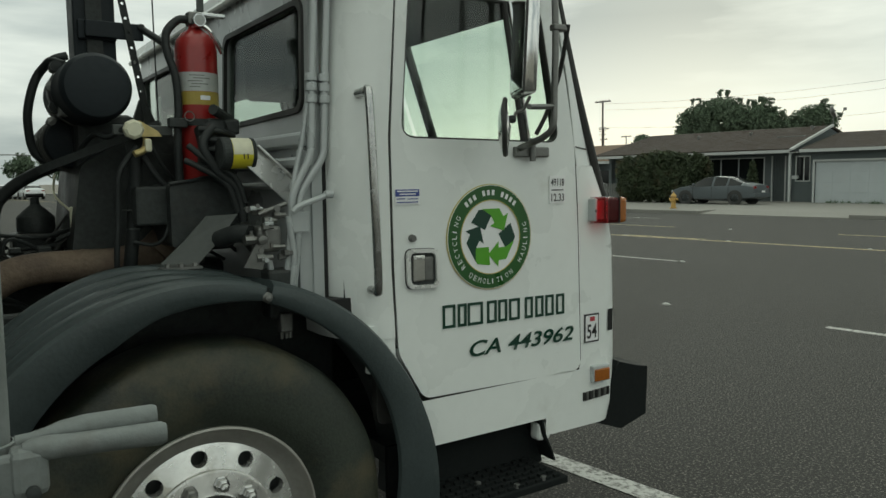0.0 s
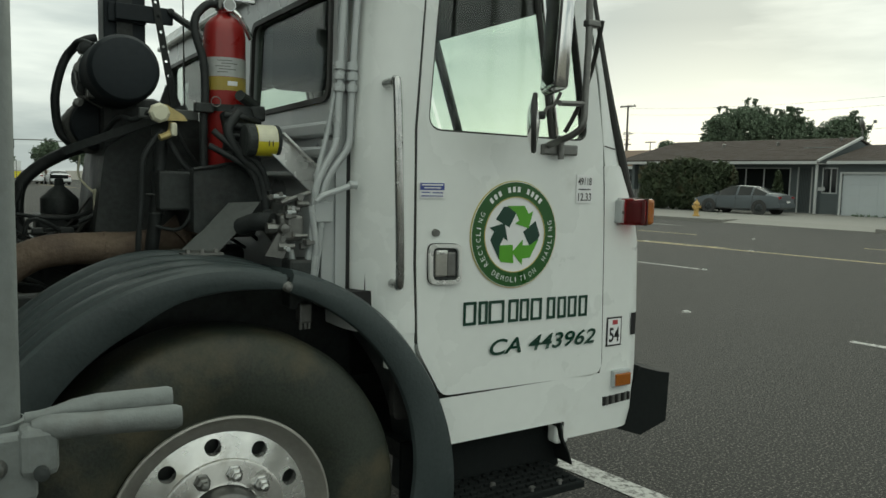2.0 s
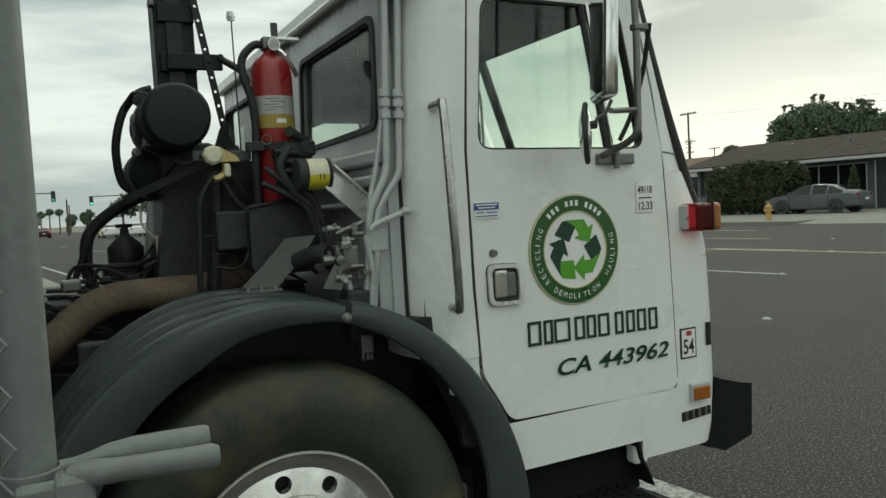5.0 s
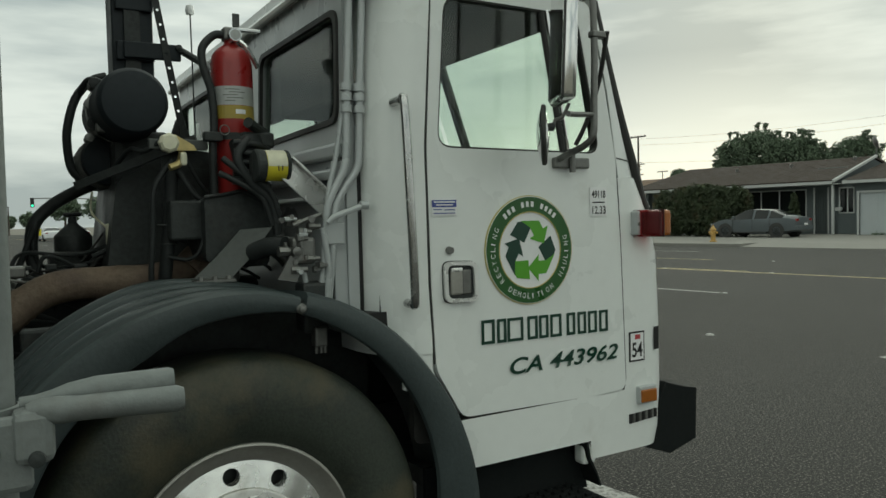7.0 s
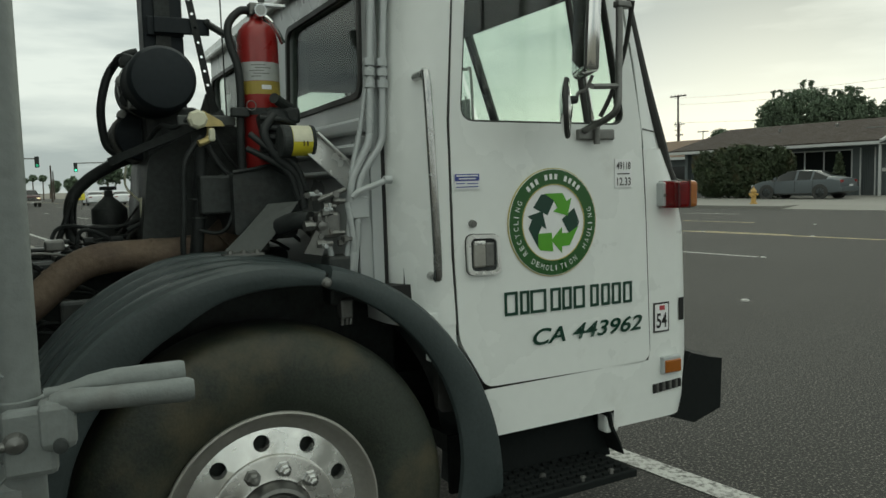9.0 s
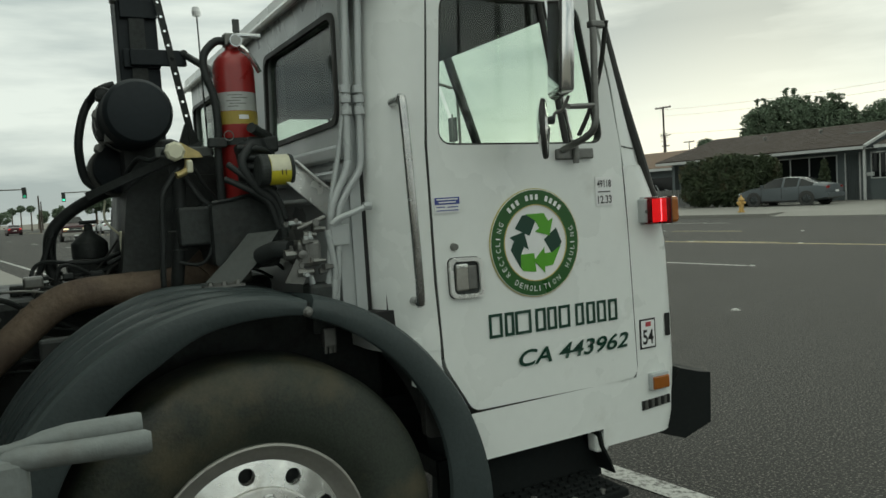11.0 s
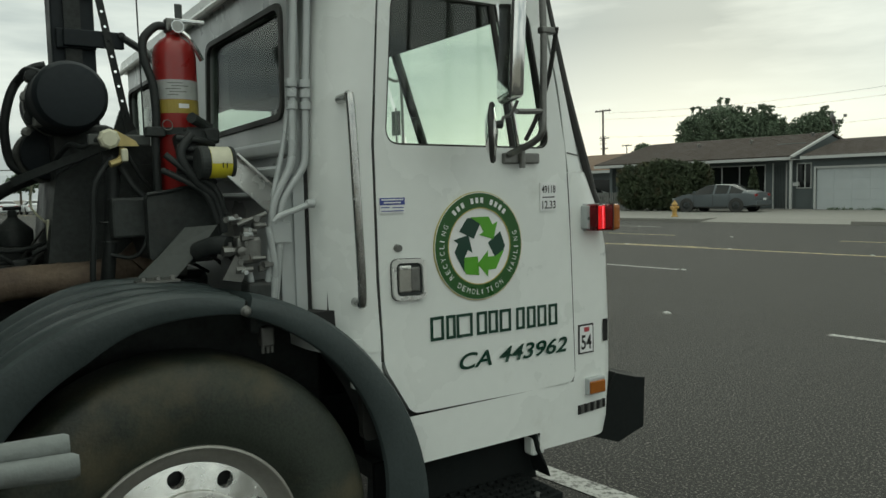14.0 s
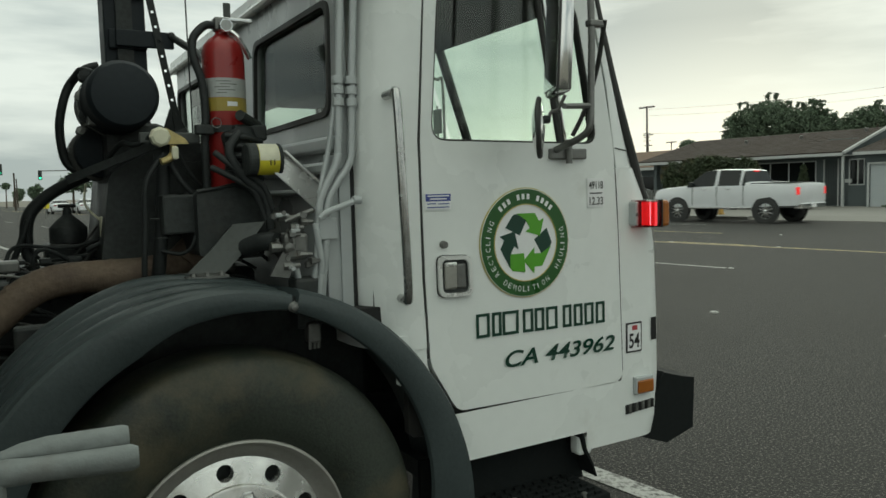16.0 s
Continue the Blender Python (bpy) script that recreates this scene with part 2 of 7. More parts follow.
CONCRETE = mat("grey_concrete", (0.205, 0.198, 0.178), 0.85, var=0.12, scale=1.2, bump=0.3, bscale=40, spot=(0.2, 0.19, 0.17), spot_at=(0.55, 0.8), spot_scale=1.5)
LOT = mat("pale_dry_ground", (0.17, 0.155, 0.13), 0.9, var=0.2, scale=0.5, bump=0.4, bscale=20)
LINEWHITE = mat("worn_white_line", (0.40, 0.40, 0.38), 0.7, var=0.2, scale=4, spot=(0.09, 0.09, 0.083), spot_at=(0.46, 0.62), spot_scale=26)
LINEYELLOW = mat("worn_yellow_line", (0.46, 0.37, 0.16), 0.7, var=0.15, scale=4, spot=(0.10, 0.09, 0.07), spot_at=(0.46, 0.66), spot_scale=10)
STUCCO = mat("grey_siding", (0.098, 0.114, 0.116), 0.85, var=0.08, scale=2, bump=0.3, bscale=60)
TRIM = mat("white_house_trim", (0.45, 0.46, 0.45), 0.6, var=0.06, scale=4)
GARAGE = mat("white_garage_paint", (0.43, 0.46, 0.47), 0.6, var=0.08, scale=1.5, spot=(0.42, 0.42, 0.42), spot_at=(0.6, 0.9), spot_scale=1.2)
SHINGLE = mat("brown_shingle", (0.038, 0.026, 0.019), 0.9, var=0.2, scale=2.0, bump=0.5, bscale=25)
PALEROOF = mat("tan_shingle", (0.17, 0.115, 0.08), 0.9, var=0.2, scale=2.0, bump=0.5, bscale=25)
WINDOWGLASS = mat("dark_window_glass", (0.012, 0.014, 0.014), 0.07, var=0.1, rvar=0.02)
WINDOWGLASS.node_tree.nodes["Principled BSDF"].inputs["Specular IOR Level"].default_value = 0.28
LEAF = mat("tree_leaf", (0.098, 0.135, 0.084), 0.7, var=0.3, scale=1.5, island=0.28)
HEDGELEAF = mat("hedge_leaf", (0.040, 0.056, 0.024), 0.7, var=0.3, scale=1.5, island=0.28, spot=(0.10, 0.055, 0.022), spot_at=(0.54, 0.76), spot_scale=1.2)
BARK = mat("bark", (0.10, 0.075, 0.055), 0.9, var=0.3, scale=6, bump=0.5)
POLEWOOD = mat("utility_pole_wood", (0.07, 0.055, 0.045), 0.9, var=0.2, scale=3)
HYDRANT = mat("yellow_hydrant_paint", (0.45, 0.28, 0.08), 0.5, var=0.15, scale=10)


# oily, dusty blacks take little sheen
for m_ in (DRUM, BLACK, HOSE):
    m_.node_tree.nodes["Principled BSDF"].inputs["Specular IOR Level"].default_value = 0.25


def car_paint(name, colour, metal=0.3):
    return mat(name, colour, 0.42, metal, var=0.05, scale=3, coat=0.08)


GREYCAR = car_paint("grey_car_paint", (0.075, 0.080, 0.084))
PARKEDCAR = car_paint("slate_car_paint", (0.085, 0.098, 0.105))
SILVERCAR = car_paint("silver_car_paint", (0.30, 0.31, 0.31))
NAVYCAR = car_paint("navy_car_paint", (0.012, 0.018, 0.034))
BLUECAR = car_paint("blue_car_paint", (0.026, 0.040, 0.100))
BLACKCAR = car_paint("black_car_paint", (0.022, 0.026, 0.028))
REDCAR = car_paint("maroon_car_paint", (0.042, 0.007, 0.009))
WHITECAR = car_paint("white_car_paint", (0.66, 0.67, 0.68), 0.0)
HEADLAMP = mat("lit_headlamp", (0.9, 0.85, 0.7), 0.2, emit=(1.0, 0.72, 0.36, 0.9))
HEADOFF = mat("clear_headlamp", (0.5, 0.5, 0.5), 0.15, 0.4)
TAIL = mat("red_tail_lamp", (0.22, 0.012, 0.012), 0.25)
TAILLIT = mat("lit_tail_lamp", (0.45, 0.012, 0.012), 0.2, emit=(1.0, 0.05, 0.05, 0.7))


# ---- mesh helpers ----
def part(name, bm, material, parent=None, label="", smooth=None):
    me = bpy.data.meshes.new(name)
    bmesh.ops.recalc_face_normals(bm, faces=bm.faces[:])
    bm.to_mesh(me)
    bm.free()
    if smooth is not None:
        me.shade_smooth()
        me.set_sharp_from_angle(angle=radians(smooth))
    me.materials.append(material)
    ob = new(name, me)
    if parent is not None:
        ob.parent = parent
    if label:
        ob["label"] = label
    return ob


def thing(name, label, category, m=None, group="", kind=""):
    ob = new(name)
    if m is not None:
        ob.matrix_basis = m
    return tagged(ob, label, category, group, kind)


def box(bm, x0, x1, y0, y1, z0, z1, bevel=0.0, m=None):
    v = bmesh.ops.create_cube(bm, size=1)["verts"]
    bmesh.ops.transform(bm, matrix=Matrix.LocRotScale(((x0 + x1) / 2, (y0 + y1) / 2, (z0 + z1) / 2), None,
                                                     (abs(x1 - x0), abs(y1 - y0), abs(z1 - z0))), verts=v)
    es = list({e for w in v for e in w.link_edges})
    if bevel:
        r = bmesh.ops.bevel(bm, geom=es, offset=bevel, segments=2, affect="EDGES", profile=0.5)
        v = list({w for f in r["faces"] for w in f.verts} | {w for w in v if w.is_valid})
    if m is not None:
        bmesh.ops.transform(bm, matrix=m, verts=v)
    return bm


def boxm(*a, **k):
    return box(bmesh.new(), *a, **k)


def smooth_path(pts, n=6):
    pts = [Vector(p) for p in pts]
    if len(pts) < 3:
        return pts
    out = []
    for i in range(len(pts) - 1):
        p0, p1, p2, p3 = pts[max(i - 1, 0)], pts[i], pts[i + 1], pts[min(i + 2, len(pts) - 1)]
        for k in range(n):
            t = k / n
            out.append(0.5 * ((2 * p1) + (p2 - p0) * t + (2 * p0 - 5 * p1 + 4 * p2 - p3) * t * t + (3 * p1 - p0 - 3 * p2 + p3) * t ** 3))
    return out + [pts[-1]]


def tube(bm, pts, r, seg=10, curve=True, r2=None):
    path = smooth_path(pts) if curve else [Vector(p) for p in pts]
    up, rings = None, []
    for i, p in enumerate(path):
        d = (path[min(i + 1, len(path) - 1)] - path[max(i - 1, 0)]).normalized()
        if up is None:
            up = d.orthogonal().normalized()
        up = (up - d * up.dot(d)).normalized()
        side = d.cross(up)
        rr = r if r2 is None else r + (r2 - r) * i / (len(path) - 1)
        rings.append([bm.verts.new(p + rr * (math.cos(a) * up + math.sin(a) * side)) for a in (2 * math.pi * k / seg for k in range(seg))])
    for a, b in zip(rings, rings[1:]):
        for k in range(seg):
            bm.faces.new((a[k], a[(k + 1) % seg], b[(k + 1) % seg], b[k]))
    bm.faces.new(rings[0]), bm.faces.new(rings[-1])
    return bm


def tubem(*a, **k):
    return tube(bmesh.new(), *a, **k)


def lathe(bm, profile, at=(0, 0, 0), axis="z", seg=32, a0=0.0, a1=360.0):
    """profile: (radius, height along the axis)."""
    turn = {"z": Matrix.Identity(3), "y": Matrix(((1, 0, 0), (0, 0, 1), (0, -1, 0))), "x": Matrix(((0, 0, 1), (0, 1, 0), (-1, 0, 0)))}[axis]
    full = abs(a1 - a0) >= 360
    n = seg if full else seg + 1
    rings = []
    for k in range(n):
        a = radians(a0 + (a1 - a0) * k / seg)
        rings.append([bm.verts.new(Vector(at) + turn @ Vector((r * math.cos(a), r * math.sin(a), h))) for r, h in profile])
    for k in range(seg):
        p, q = rings[k], rings[(k + 1) % n]
        for i in range(len(profile) - 1):
            bm.faces.new((p[i], q[i], q[i + 1], p[i + 1]))
    bmesh.ops.remove_doubles(bm, verts=[v for r in rings for v in r], dist=1e-5)
    return bm


def lathem(*a, **k):
    return lathe(bmesh.new(), *a, **k)


def plate(loops, put, depth, bevel=0.0):
    """A flat plate of the first loop with the others as holes; put(u, v, d) gives the place."""
    bm = bmesh.new()
    for lp in loops:
        vs = [bm.verts.new(put(u, v, 0)) for u, v in lp]
        for i in range(len(vs)):
            bm.edges.new((vs[i], vs[(i + 1) % len(vs)]))
    bmesh.ops.triangle_fill(bm, use_beauty=True, use_dissolve=True, edges=bm.edges[:])
    if depth:
        r = bmesh.ops.extrude_face_region(bm, geom=bm.faces[:])
        step = Vector(put(0, 0, depth)) - Vector(put(0, 0, 0))
        bmesh.ops.translate(bm, vec=step, verts=[g for g in r["geom"] if isinstance(g, bmesh.types.BMVert)])
    return bm


def xz(y):
    return lambda u, v, d: (u, y + d, v)


def yz(x):
    return lambda u, v, d: (x + d, u, v)


def circle(cx, cz, r, n=24, rz=None, a0=0.0):
    return [(cx + r * math.cos(a0 + 2 * math.pi * k / n), cz + (rz or r) * math.sin(a0 + 2 * math.pi * k / n)) for k in range(n)]


def rounded(pts, r, n=4):
    """Rounds the corners of a polygon."""
    out, m = [], len(pts)
    for i in range(m):
        a, b, c = Vector(pts[i - 1]), Vector(pts[i]), Vector(pts[(i + 1) % m])
        u, w = (a - b), (c - b)
        rr = min(r, u.length * 0.45, w.length * 0.45)
        p, q = b + u.normalized() * rr, b + w.normalized() * rr
        for k in range(n + 1):
            t = k / n
            out.append(tuple((1 - t) ** 2 * p + 2 * t * (1 - t) * b + t * t * q))
    return out


def ring_plate(outer, inner, put, depth):
    """A frame between two loops of equal count."""
    bm = bmesh.new()
    n = len(outer)
    vs = [[bm.verts.new(put(*p, d)) for p in lp] for lp, d in ((outer, 0), (inner, 0), (inner, depth), (outer, depth))]
    for i in range(n):
        j = (i + 1) % n
        for a in range(4):
            b = (a + 1) % 4
            bm.faces.new((vs[a][i], vs[a][j], vs[b][j], vs[b][i]))
    return bm


def words(name, text, x, z, height, width, material, parent, y=1.8665, shear=0.0, turn=0.0, bold=0.0):
    """Lettering in the plane of the door, from (x, z); width sets its length."""
    cu = bpy.data.curves.new(name, "FONT")
    cu.body, cu.size, cu.shear, cu.offset = text, 1.0, shear, bold
    ob = bpy.data.objects.new(name, cu)
    scene.collection.objects.link(ob)
    me = bpy.data.meshes.new_from_object(ob)
    bpy.data.objects.remove(ob)
    xs, ys = [v.co.x for v in me.vertices], [v.co.y for v in me.vertices]
    sx, sz = width / (max(xs) - min(xs)), height / (max(ys) - min(ys))
    me.transform(Matrix.Translation((x, y, z)) @ Matrix.Rotation(-turn, 4, "Y") @ Matrix.Rotation(radians(90), 4, "X")
                 @ Matrix.Diagonal((sx, sz, 1, 1)) @ Matrix.Translation((-min(xs), -min(ys), 0)))
    me.name = name
    me.materials.clear()
    me.materials.append(material)
    o = new(name, me)
    o.parent = parent
    return o


# ---- ground and street ----
SLOPE = -0.12
_h = math.hypot(1, SLOPE)
NV, SV = Vector((1 / _h, -SLOPE / _h, 0)), Vector((SLOPE / _h, 1 / _h, 0))
# street frame: x across the street from the near edge line, y along it
STREET = Matrix.Translation((2.65, 2.5, 0)) @ Matrix((NV, SV, (0, 0, 1))).transposed().to_4x4()


def structure(name, bm, material, label="", m=STREET, cat="ground", smooth=None):
    ob = part(name, bm, material, None, smooth=smooth)
    ob.matrix_basis = m
    return tagged(ob, label, cat, kind="structure")


def strip(bm, n0, n1, s0, s1, z0, z1):
    """A slab across the street; z runs from z0 to z1 over its width."""
    vs = [bm.verts.new(p) for p in ((n0, s0, z0), (n1, s0, z1), (n1, s1, z1), (n0, s1, z0))]
    lo = [bm.verts.new((v.co.x, v.co.y, -0.3)) for v in vs]
    bm.faces.new(vs)
    for i in range(4):
        bm.faces.new((vs[i], vs[(i + 1) % 4], lo[(i + 1) % 4], lo[i]))
    return bm


bm = bmesh.new()
vs = [bm.verts.new(p) for p in ((-2500, -2500, -0.03), (2500, -2500, -0.03), (2500, 2500, -0.03), (-2500, 2500, -0.03))]
bm.faces.new(vs)
structure("ground", bm, LOT, "pale dry ground reaching the horizon")
structure("road", strip(bmesh.new(), -0.55, 24.0, -300, 500, 0.0, 0.0), ASPHALT, "worn grey asphalt street with faded lane lines", cat="road")
structure("driveway", strip(bmesh.new(), -14, -0.55, -12, 8.5, 0.002, 0.0), ASPHALT, "asphalt apron under the truck", cat="driveway")
structure("pavement", strip(bmesh.new(), -2.4, -0.7, 8.5, 300, 0.14, 0.13), CONCRETE, "pale concrete footpath beside the street", cat="pavement")
structure("kerb", strip(bmesh.new(), -0.7, -0.55, 8.5, 300, 0.13, 0.12), CONCRETE, "pale concrete kerb", cat="kerb")
far = bmesh.new()
for s0, s1 in ((-60, 8.0), (13.6, 120)):
    strip(far, 24.0, 24.18, s0, s1, 0.12, 0.125)
structure("kerb_far", far, CONCRETE, "concrete kerb broken by a driveway mouth", cat="kerb")
ap = strip(bmesh.new(), 24.0, 25.4, 8.0, 13.6, 0.015, 0.125)
structure("driveway_apron", ap, CONCRETE, "sloped concrete driveway mouth", cat="driveway")
pav = strip(bmesh.new(), 24.18, 28.2, -60, 8.0, 0.125, 0.12)
strip(pav, 25.4, 28.2, 8.0, 13.6, 0.125, 0.12)
strip(pav, 24.18, 28.2, 13.6, 120, 0.125, 0.12)
structure("pavement_far", pav, CONCRETE, "pale concrete footpath across the street", cat="pavement")
structure("front_yard", strip(bmesh.new(), 28.2, 60, -60, 120, 0.12, 0.01), CONCRETE, "pale concrete forecourt before the houses", cat="yard")


def lines():
    bm = bmesh.new()

    def line(b, n, s0, s1, w=0.11):
        vs = [b.verts.new(p) for p in ((n - w / 2, s0, 0.004), (n + w / 2, s0, 0.004), (n + w / 2, s1, 0.004), (n - w / 2, s1, 0.004))]
        b.faces.new(vs)
    line(bm, 0.0, -60, 4.2, 0.14)
    line(bm, 0.35, 9.5, 260, 0.13)
    for base, n in ((0.72, 4.6), (4.95, 8.72)):
        for k in range(-8, 24):
            s = base + 14.6 * k
            line(bm, n, s - (3.6 if n < 5 else 0), s + (0 if n < 5 else 3.6), 0.10)
    for k in range(-6, 16):
        line(bm, 20.4, 13.0 + 11 * k, 15.6 + 11 * k, 0.10)
    structure("lane_lines", bm, LINEWHITE, "worn white lane lines", cat="road marking")
    bm = bmesh.new()
    line(bm, 13.0, -120, 300, 0.13)
    for k in range(-10, 24):
        line(bm, 13.22, 7 * k, 7 * k + 2.4, 0.10)
        line(bm, 16.6, 7 * k + 3, 7 * k + 5.4, 0.10)
    structure("centre_lines", bm, LINEYELLOW, "faded yellow centre turning lane lines", cat="road marking")


lines()


def road_marker(n, s, yellow=False):
    ob = part("road_marker", lathem([(0.0, 0.018), (0.035, 0.017), (0.052, 0.004), (0.054, 0.0)], seg=14), LINEYELLOW if yellow else LINEWHITE, smooth=40)
    ob.matrix_basis = STREET @ pose(n, s, 0.001)
    tagged(ob, "small white ceramic road button on the asphalt", "road marker", "road markers")


for n, s in ((4.66, 2.55), (13.1, 6.4), (13.1, 9.2), (13.1, 3.4), (16.7, 8.3), (8.72, 4.85), (20.4, 13.9), (16.7, 12.8), (13.1, 12.9), (4.66, 17.1)):
    road_marker(n, s)


# ---- the truck ----
TRUCK = thing("collection_truck", "white cab-over refuse truck with a green round door emblem", "truck")
YR, YL = 1.87, 4.35          # outer faces of the cab, right and left
WX, WZ = 0.597, 0.496


def mirror_y(y):
    return YR + YL - y


def door_loop():
    return rounded([(1.300, 0.768), (1.980, 0.757), (2.003, 0.782), (1.985, 1.30), (1.966, 1.604), (1.925, 1.82), (1.850, 2.135), (1.222, 2.135),
                    (1.190, 1.618), (1.195, 1.2), (1.206, 0.93)], 0.03, 4)


def window_loop(grow=0.0):
    g = grow
    return rounded([(1.226 - g, 1.618 - g), (1.893 + g, 1.612 - g), (1.868 + g, 1.75), (1.800 + g, 2.085 + g), (1.262 - g, 2.085 + g)], 0.055 + g, 5)


def cab():
    for side, (y0, d) in enumerate(((YR, 0.03), (YL, -0.03))):
        name = "door"
        door = part(name, plate([door_loop(), window_loop()], xz(y0), d), WHITE, TRUCK, "white cab door with a green round emblem" if not side else "")
        part("window_seal", ring_plate(window_loop(0.0005), window_loop(-0.006), xz(y0 + d * 0.1), d * 0.9), RUBBER, door)
        part("door_window", plate([window_loop(-0.004)], xz(y0 + d * 0.55), d * 0.1), CABGLASS, door, "green-tinted door glass")
        if side == 0:
            # divider of the vent window
            part("vent_divider", tubem([(1.735, 1.882, 1.615), (1.648, 1.882, 2.09)], 0.011, 8, False), RUBBER, door)
            part("vent_channel", tubem([(1.752, 1.876, 1.62), (1.668, 1.876, 2.09)], 0.007, 8, False), CHROME, door)
            # black strip laid along the rear door gap as the gap's shade
            part("door_gap_line", tubem([(1.2005, y0 + 0.006, 0.95), (1.191, y0 + 0.006, 1.2), (1.1865, y0 + 0.006, 1.618), (1.197, y0 + 0.006, 1.80), (1.2165, y0 + 0.006, 2.11)], 0.0048, 8, False), RUBBER, door, "black line standing in for the shade in the door gap")
            fit_door(door)
    # dark jambs behind the door gaps
    for y0, d in ((YR, 1), (YL, -1)):
        jl = rounded([(1.14, 0.70), (2.04, 0.70), (2.03, 1.30), (2.005, 1.604), (1.96, 1.82), (1.88, 2.15), (1.16, 2.15)], 0.03)
        part("door_jamb", plate([jl, window_loop(0.02)], xz(y0 + d * 0.034), d * 0.03), RUBBER, TRUCK)
    # rear corner pillars
    for y0, d in ((YR, 1), (YL, -1)):
        bm = bmesh.new()
        prof = [(1.180, 0.0), (1.145, 0.0)] + [(1.145 - 0.138 * math.sin(a), 0.21 * (1 - math.cos(a))) for a in (radians(k * 7.5) for k in range(1, 13))] + [(1.007, 0.30), (1.04, 0.30), (1.13, 0.08), (1.180, 0.04)]
        zs = [0.985, 1.02, 1.05, 1.08, 1.2, 1.5, 1.618, 1.85, 2.05, 2.14]
        dx = {0.985: 0.014, 1.02: 0.013, 1.05: 0.012, 1.08: 0.01, 1.2: 0.004, 1.5: 0.002, 1.618: 0.0, 1.85: 0.016, 2.05: 0.030, 2.14: 0.036}
        rings = [[bm.verts.new((x + dx[z], y0 + d * yy, z)) for x, yy in prof] for z in zs]
        for a, b in zip(rings, rings[1:]):
            for k in range(len(prof)):
                bm.faces.new((a[k], a[(k + 1) % len(prof)], b[(k + 1) % len(prof)], b[k]))
        bm.faces.new(rings[0]), bm.faces.new(rings[-1])
        part("rear_pillar", bm, WHITE, TRUCK, smooth=40)
        part("pillar_foot", plate([[(1.10, 1.03), (1.193, 1.03), (1.196, 0.93), (1.215, 0.88), (1.10, 0.88)]], xz(y0 + d * 0.004), d * 0.026), WHITE, TRUCK)
    # lower body under the doors, and the rounded front corners
    lower = bmesh.new()
    zs = [0.535, 0.60, 0.76, 0.80, 1.00, 1.24, 1.36, 1.45, 1.53]
    xf = {0.535: 2.215, 0.60: 2.235, 0.76: 2.245, 0.80: 2.245, 1.00: 2.242, 1.24: 2.232, 1.36: 2.205, 1.45: 2.165, 1.53: 2.125}
    xd = {0.76: 1.992, 0.80: 2.002, 1.00: 1.996, 1.24: 1.988, 1.36: 1.983, 1.45: 1.978, 1.53: 1.972}

    def section(z, start):
        f, r = xf[z], 0.115
        half = [(start, YR), ((start + f - r) / 2, YR), (f - r, YR)] + [(f - r + r * math.sin(a), YR + r * (1 - math.cos(a))) for a in (radians(k * 15) for k in range(1, 7))] + [(f + 0.01, 2.5), (f + 0.02, 3.11)]
        return half + [(x, mirror_y(y)) for x, y in reversed(half[:-1])]
    rings = [[lower.verts.new((x, y, z)) for x, y in section(z, s)] for z, s in
             [(0.535, 1.83), (0.60, 1.83)]]
    for a, b in zip(rings, rings[1:]):
        for k in range(len(a) - 1):
            lower.faces.new((a[k], a[k + 1], b[k + 1], b[k]))
    rings = [[lower.verts.new((x, y, z)) for x, y in section(z, s)] for z, s in [(0.60, 1.30), (0.76, 1.255)]]
    for a, b in zip(rings, rings[1:]):
        for k in range(len(a) - 1):
            lower.faces.new((a[k], a[k + 1], b[k + 1], b[k]))
    rings = [[lower.verts.new((x, y, z)) for x, y in section(z, xd[z] + 0.003)] for z in (0.76, 0.80, 1.00, 1.24, 1.36, 1.45, 1.53)]
    for a, b in zip(rings, rings[1:]):
        for k in range(len(a) - 1):
            lower.faces.new((a[k], a[k + 1], b[k + 1], b[k]))
    part("lower_body", lower, WHITE, TRUCK, smooth=40)
    # rolled lower edge with the tow foot
    foot = boxm(1.80, 1.86, 1.875, 1.93, 0.515, 0.585, 0.012)
    part("skirt_foot", foot, WHITE, TRUCK)
    part("underside", boxm(1.25, 2.18, 1.96, 4.26, 0.50, 0.56), BLACK, TRUCK)
    part("cab_floor", boxm(1.0, 2.15, 1.92, 4.30, 1.05, 1.12), HEADLINER, TRUCK)
    # windscreen posts and glass
    for y0, d in ((YR, 1), (YL, -1)):
        bm = bmesh.new()
        lo = [(1.978, 0, 1.53), (2.040, 0, 1.53), (2.085, 0.035, 1.53), (2.098, 0.085, 1.53), (2.04, 0.085, 1.53), (1.985, 0.035, 1.53)]
        mid = [(1.934, 0, 1.82), (1.962, 0, 1.82), (1.986, 0.03, 1.82), (1.994, 0.075, 1.82), (1.95, 0.075, 1.82), (1.94, 0.035, 1.82)]
        hi = [(1.858, 0, 2.15), (1.872, 0, 2.15), (1.885, 0.03, 2.15), (1.89, 0.075, 2.15), (1.86, 0.075, 2.15), (1.86, 0.035, 2.15)]
        rings = [[bm.verts.new((x, y0 + d * y, z)) for x, y, z in lp] for lp in (lo, mid, hi)]
        for a, b in zip(rings, rings[1:]):
            for k in range(6):
                bm.faces.new((a[k], a[(k + 1) % 6], b[(k + 1) % 6], b[k]))
        part("windscreen_post", bm, WHITE, TRUCK, smooth=50)
        part("screen_seal", tubem([(2.150, y0 + d * 0.035, 1.415), (2.128, y0 + d * 0.034, 1.455), (2.100, y0 + d * 0.034, 1.54), (1.999, y0 + d * 0.032, 1.82), (1.900, y0 + d * 0.032, 2.15)], 0.018, 10), RUBBER, TRUCK)

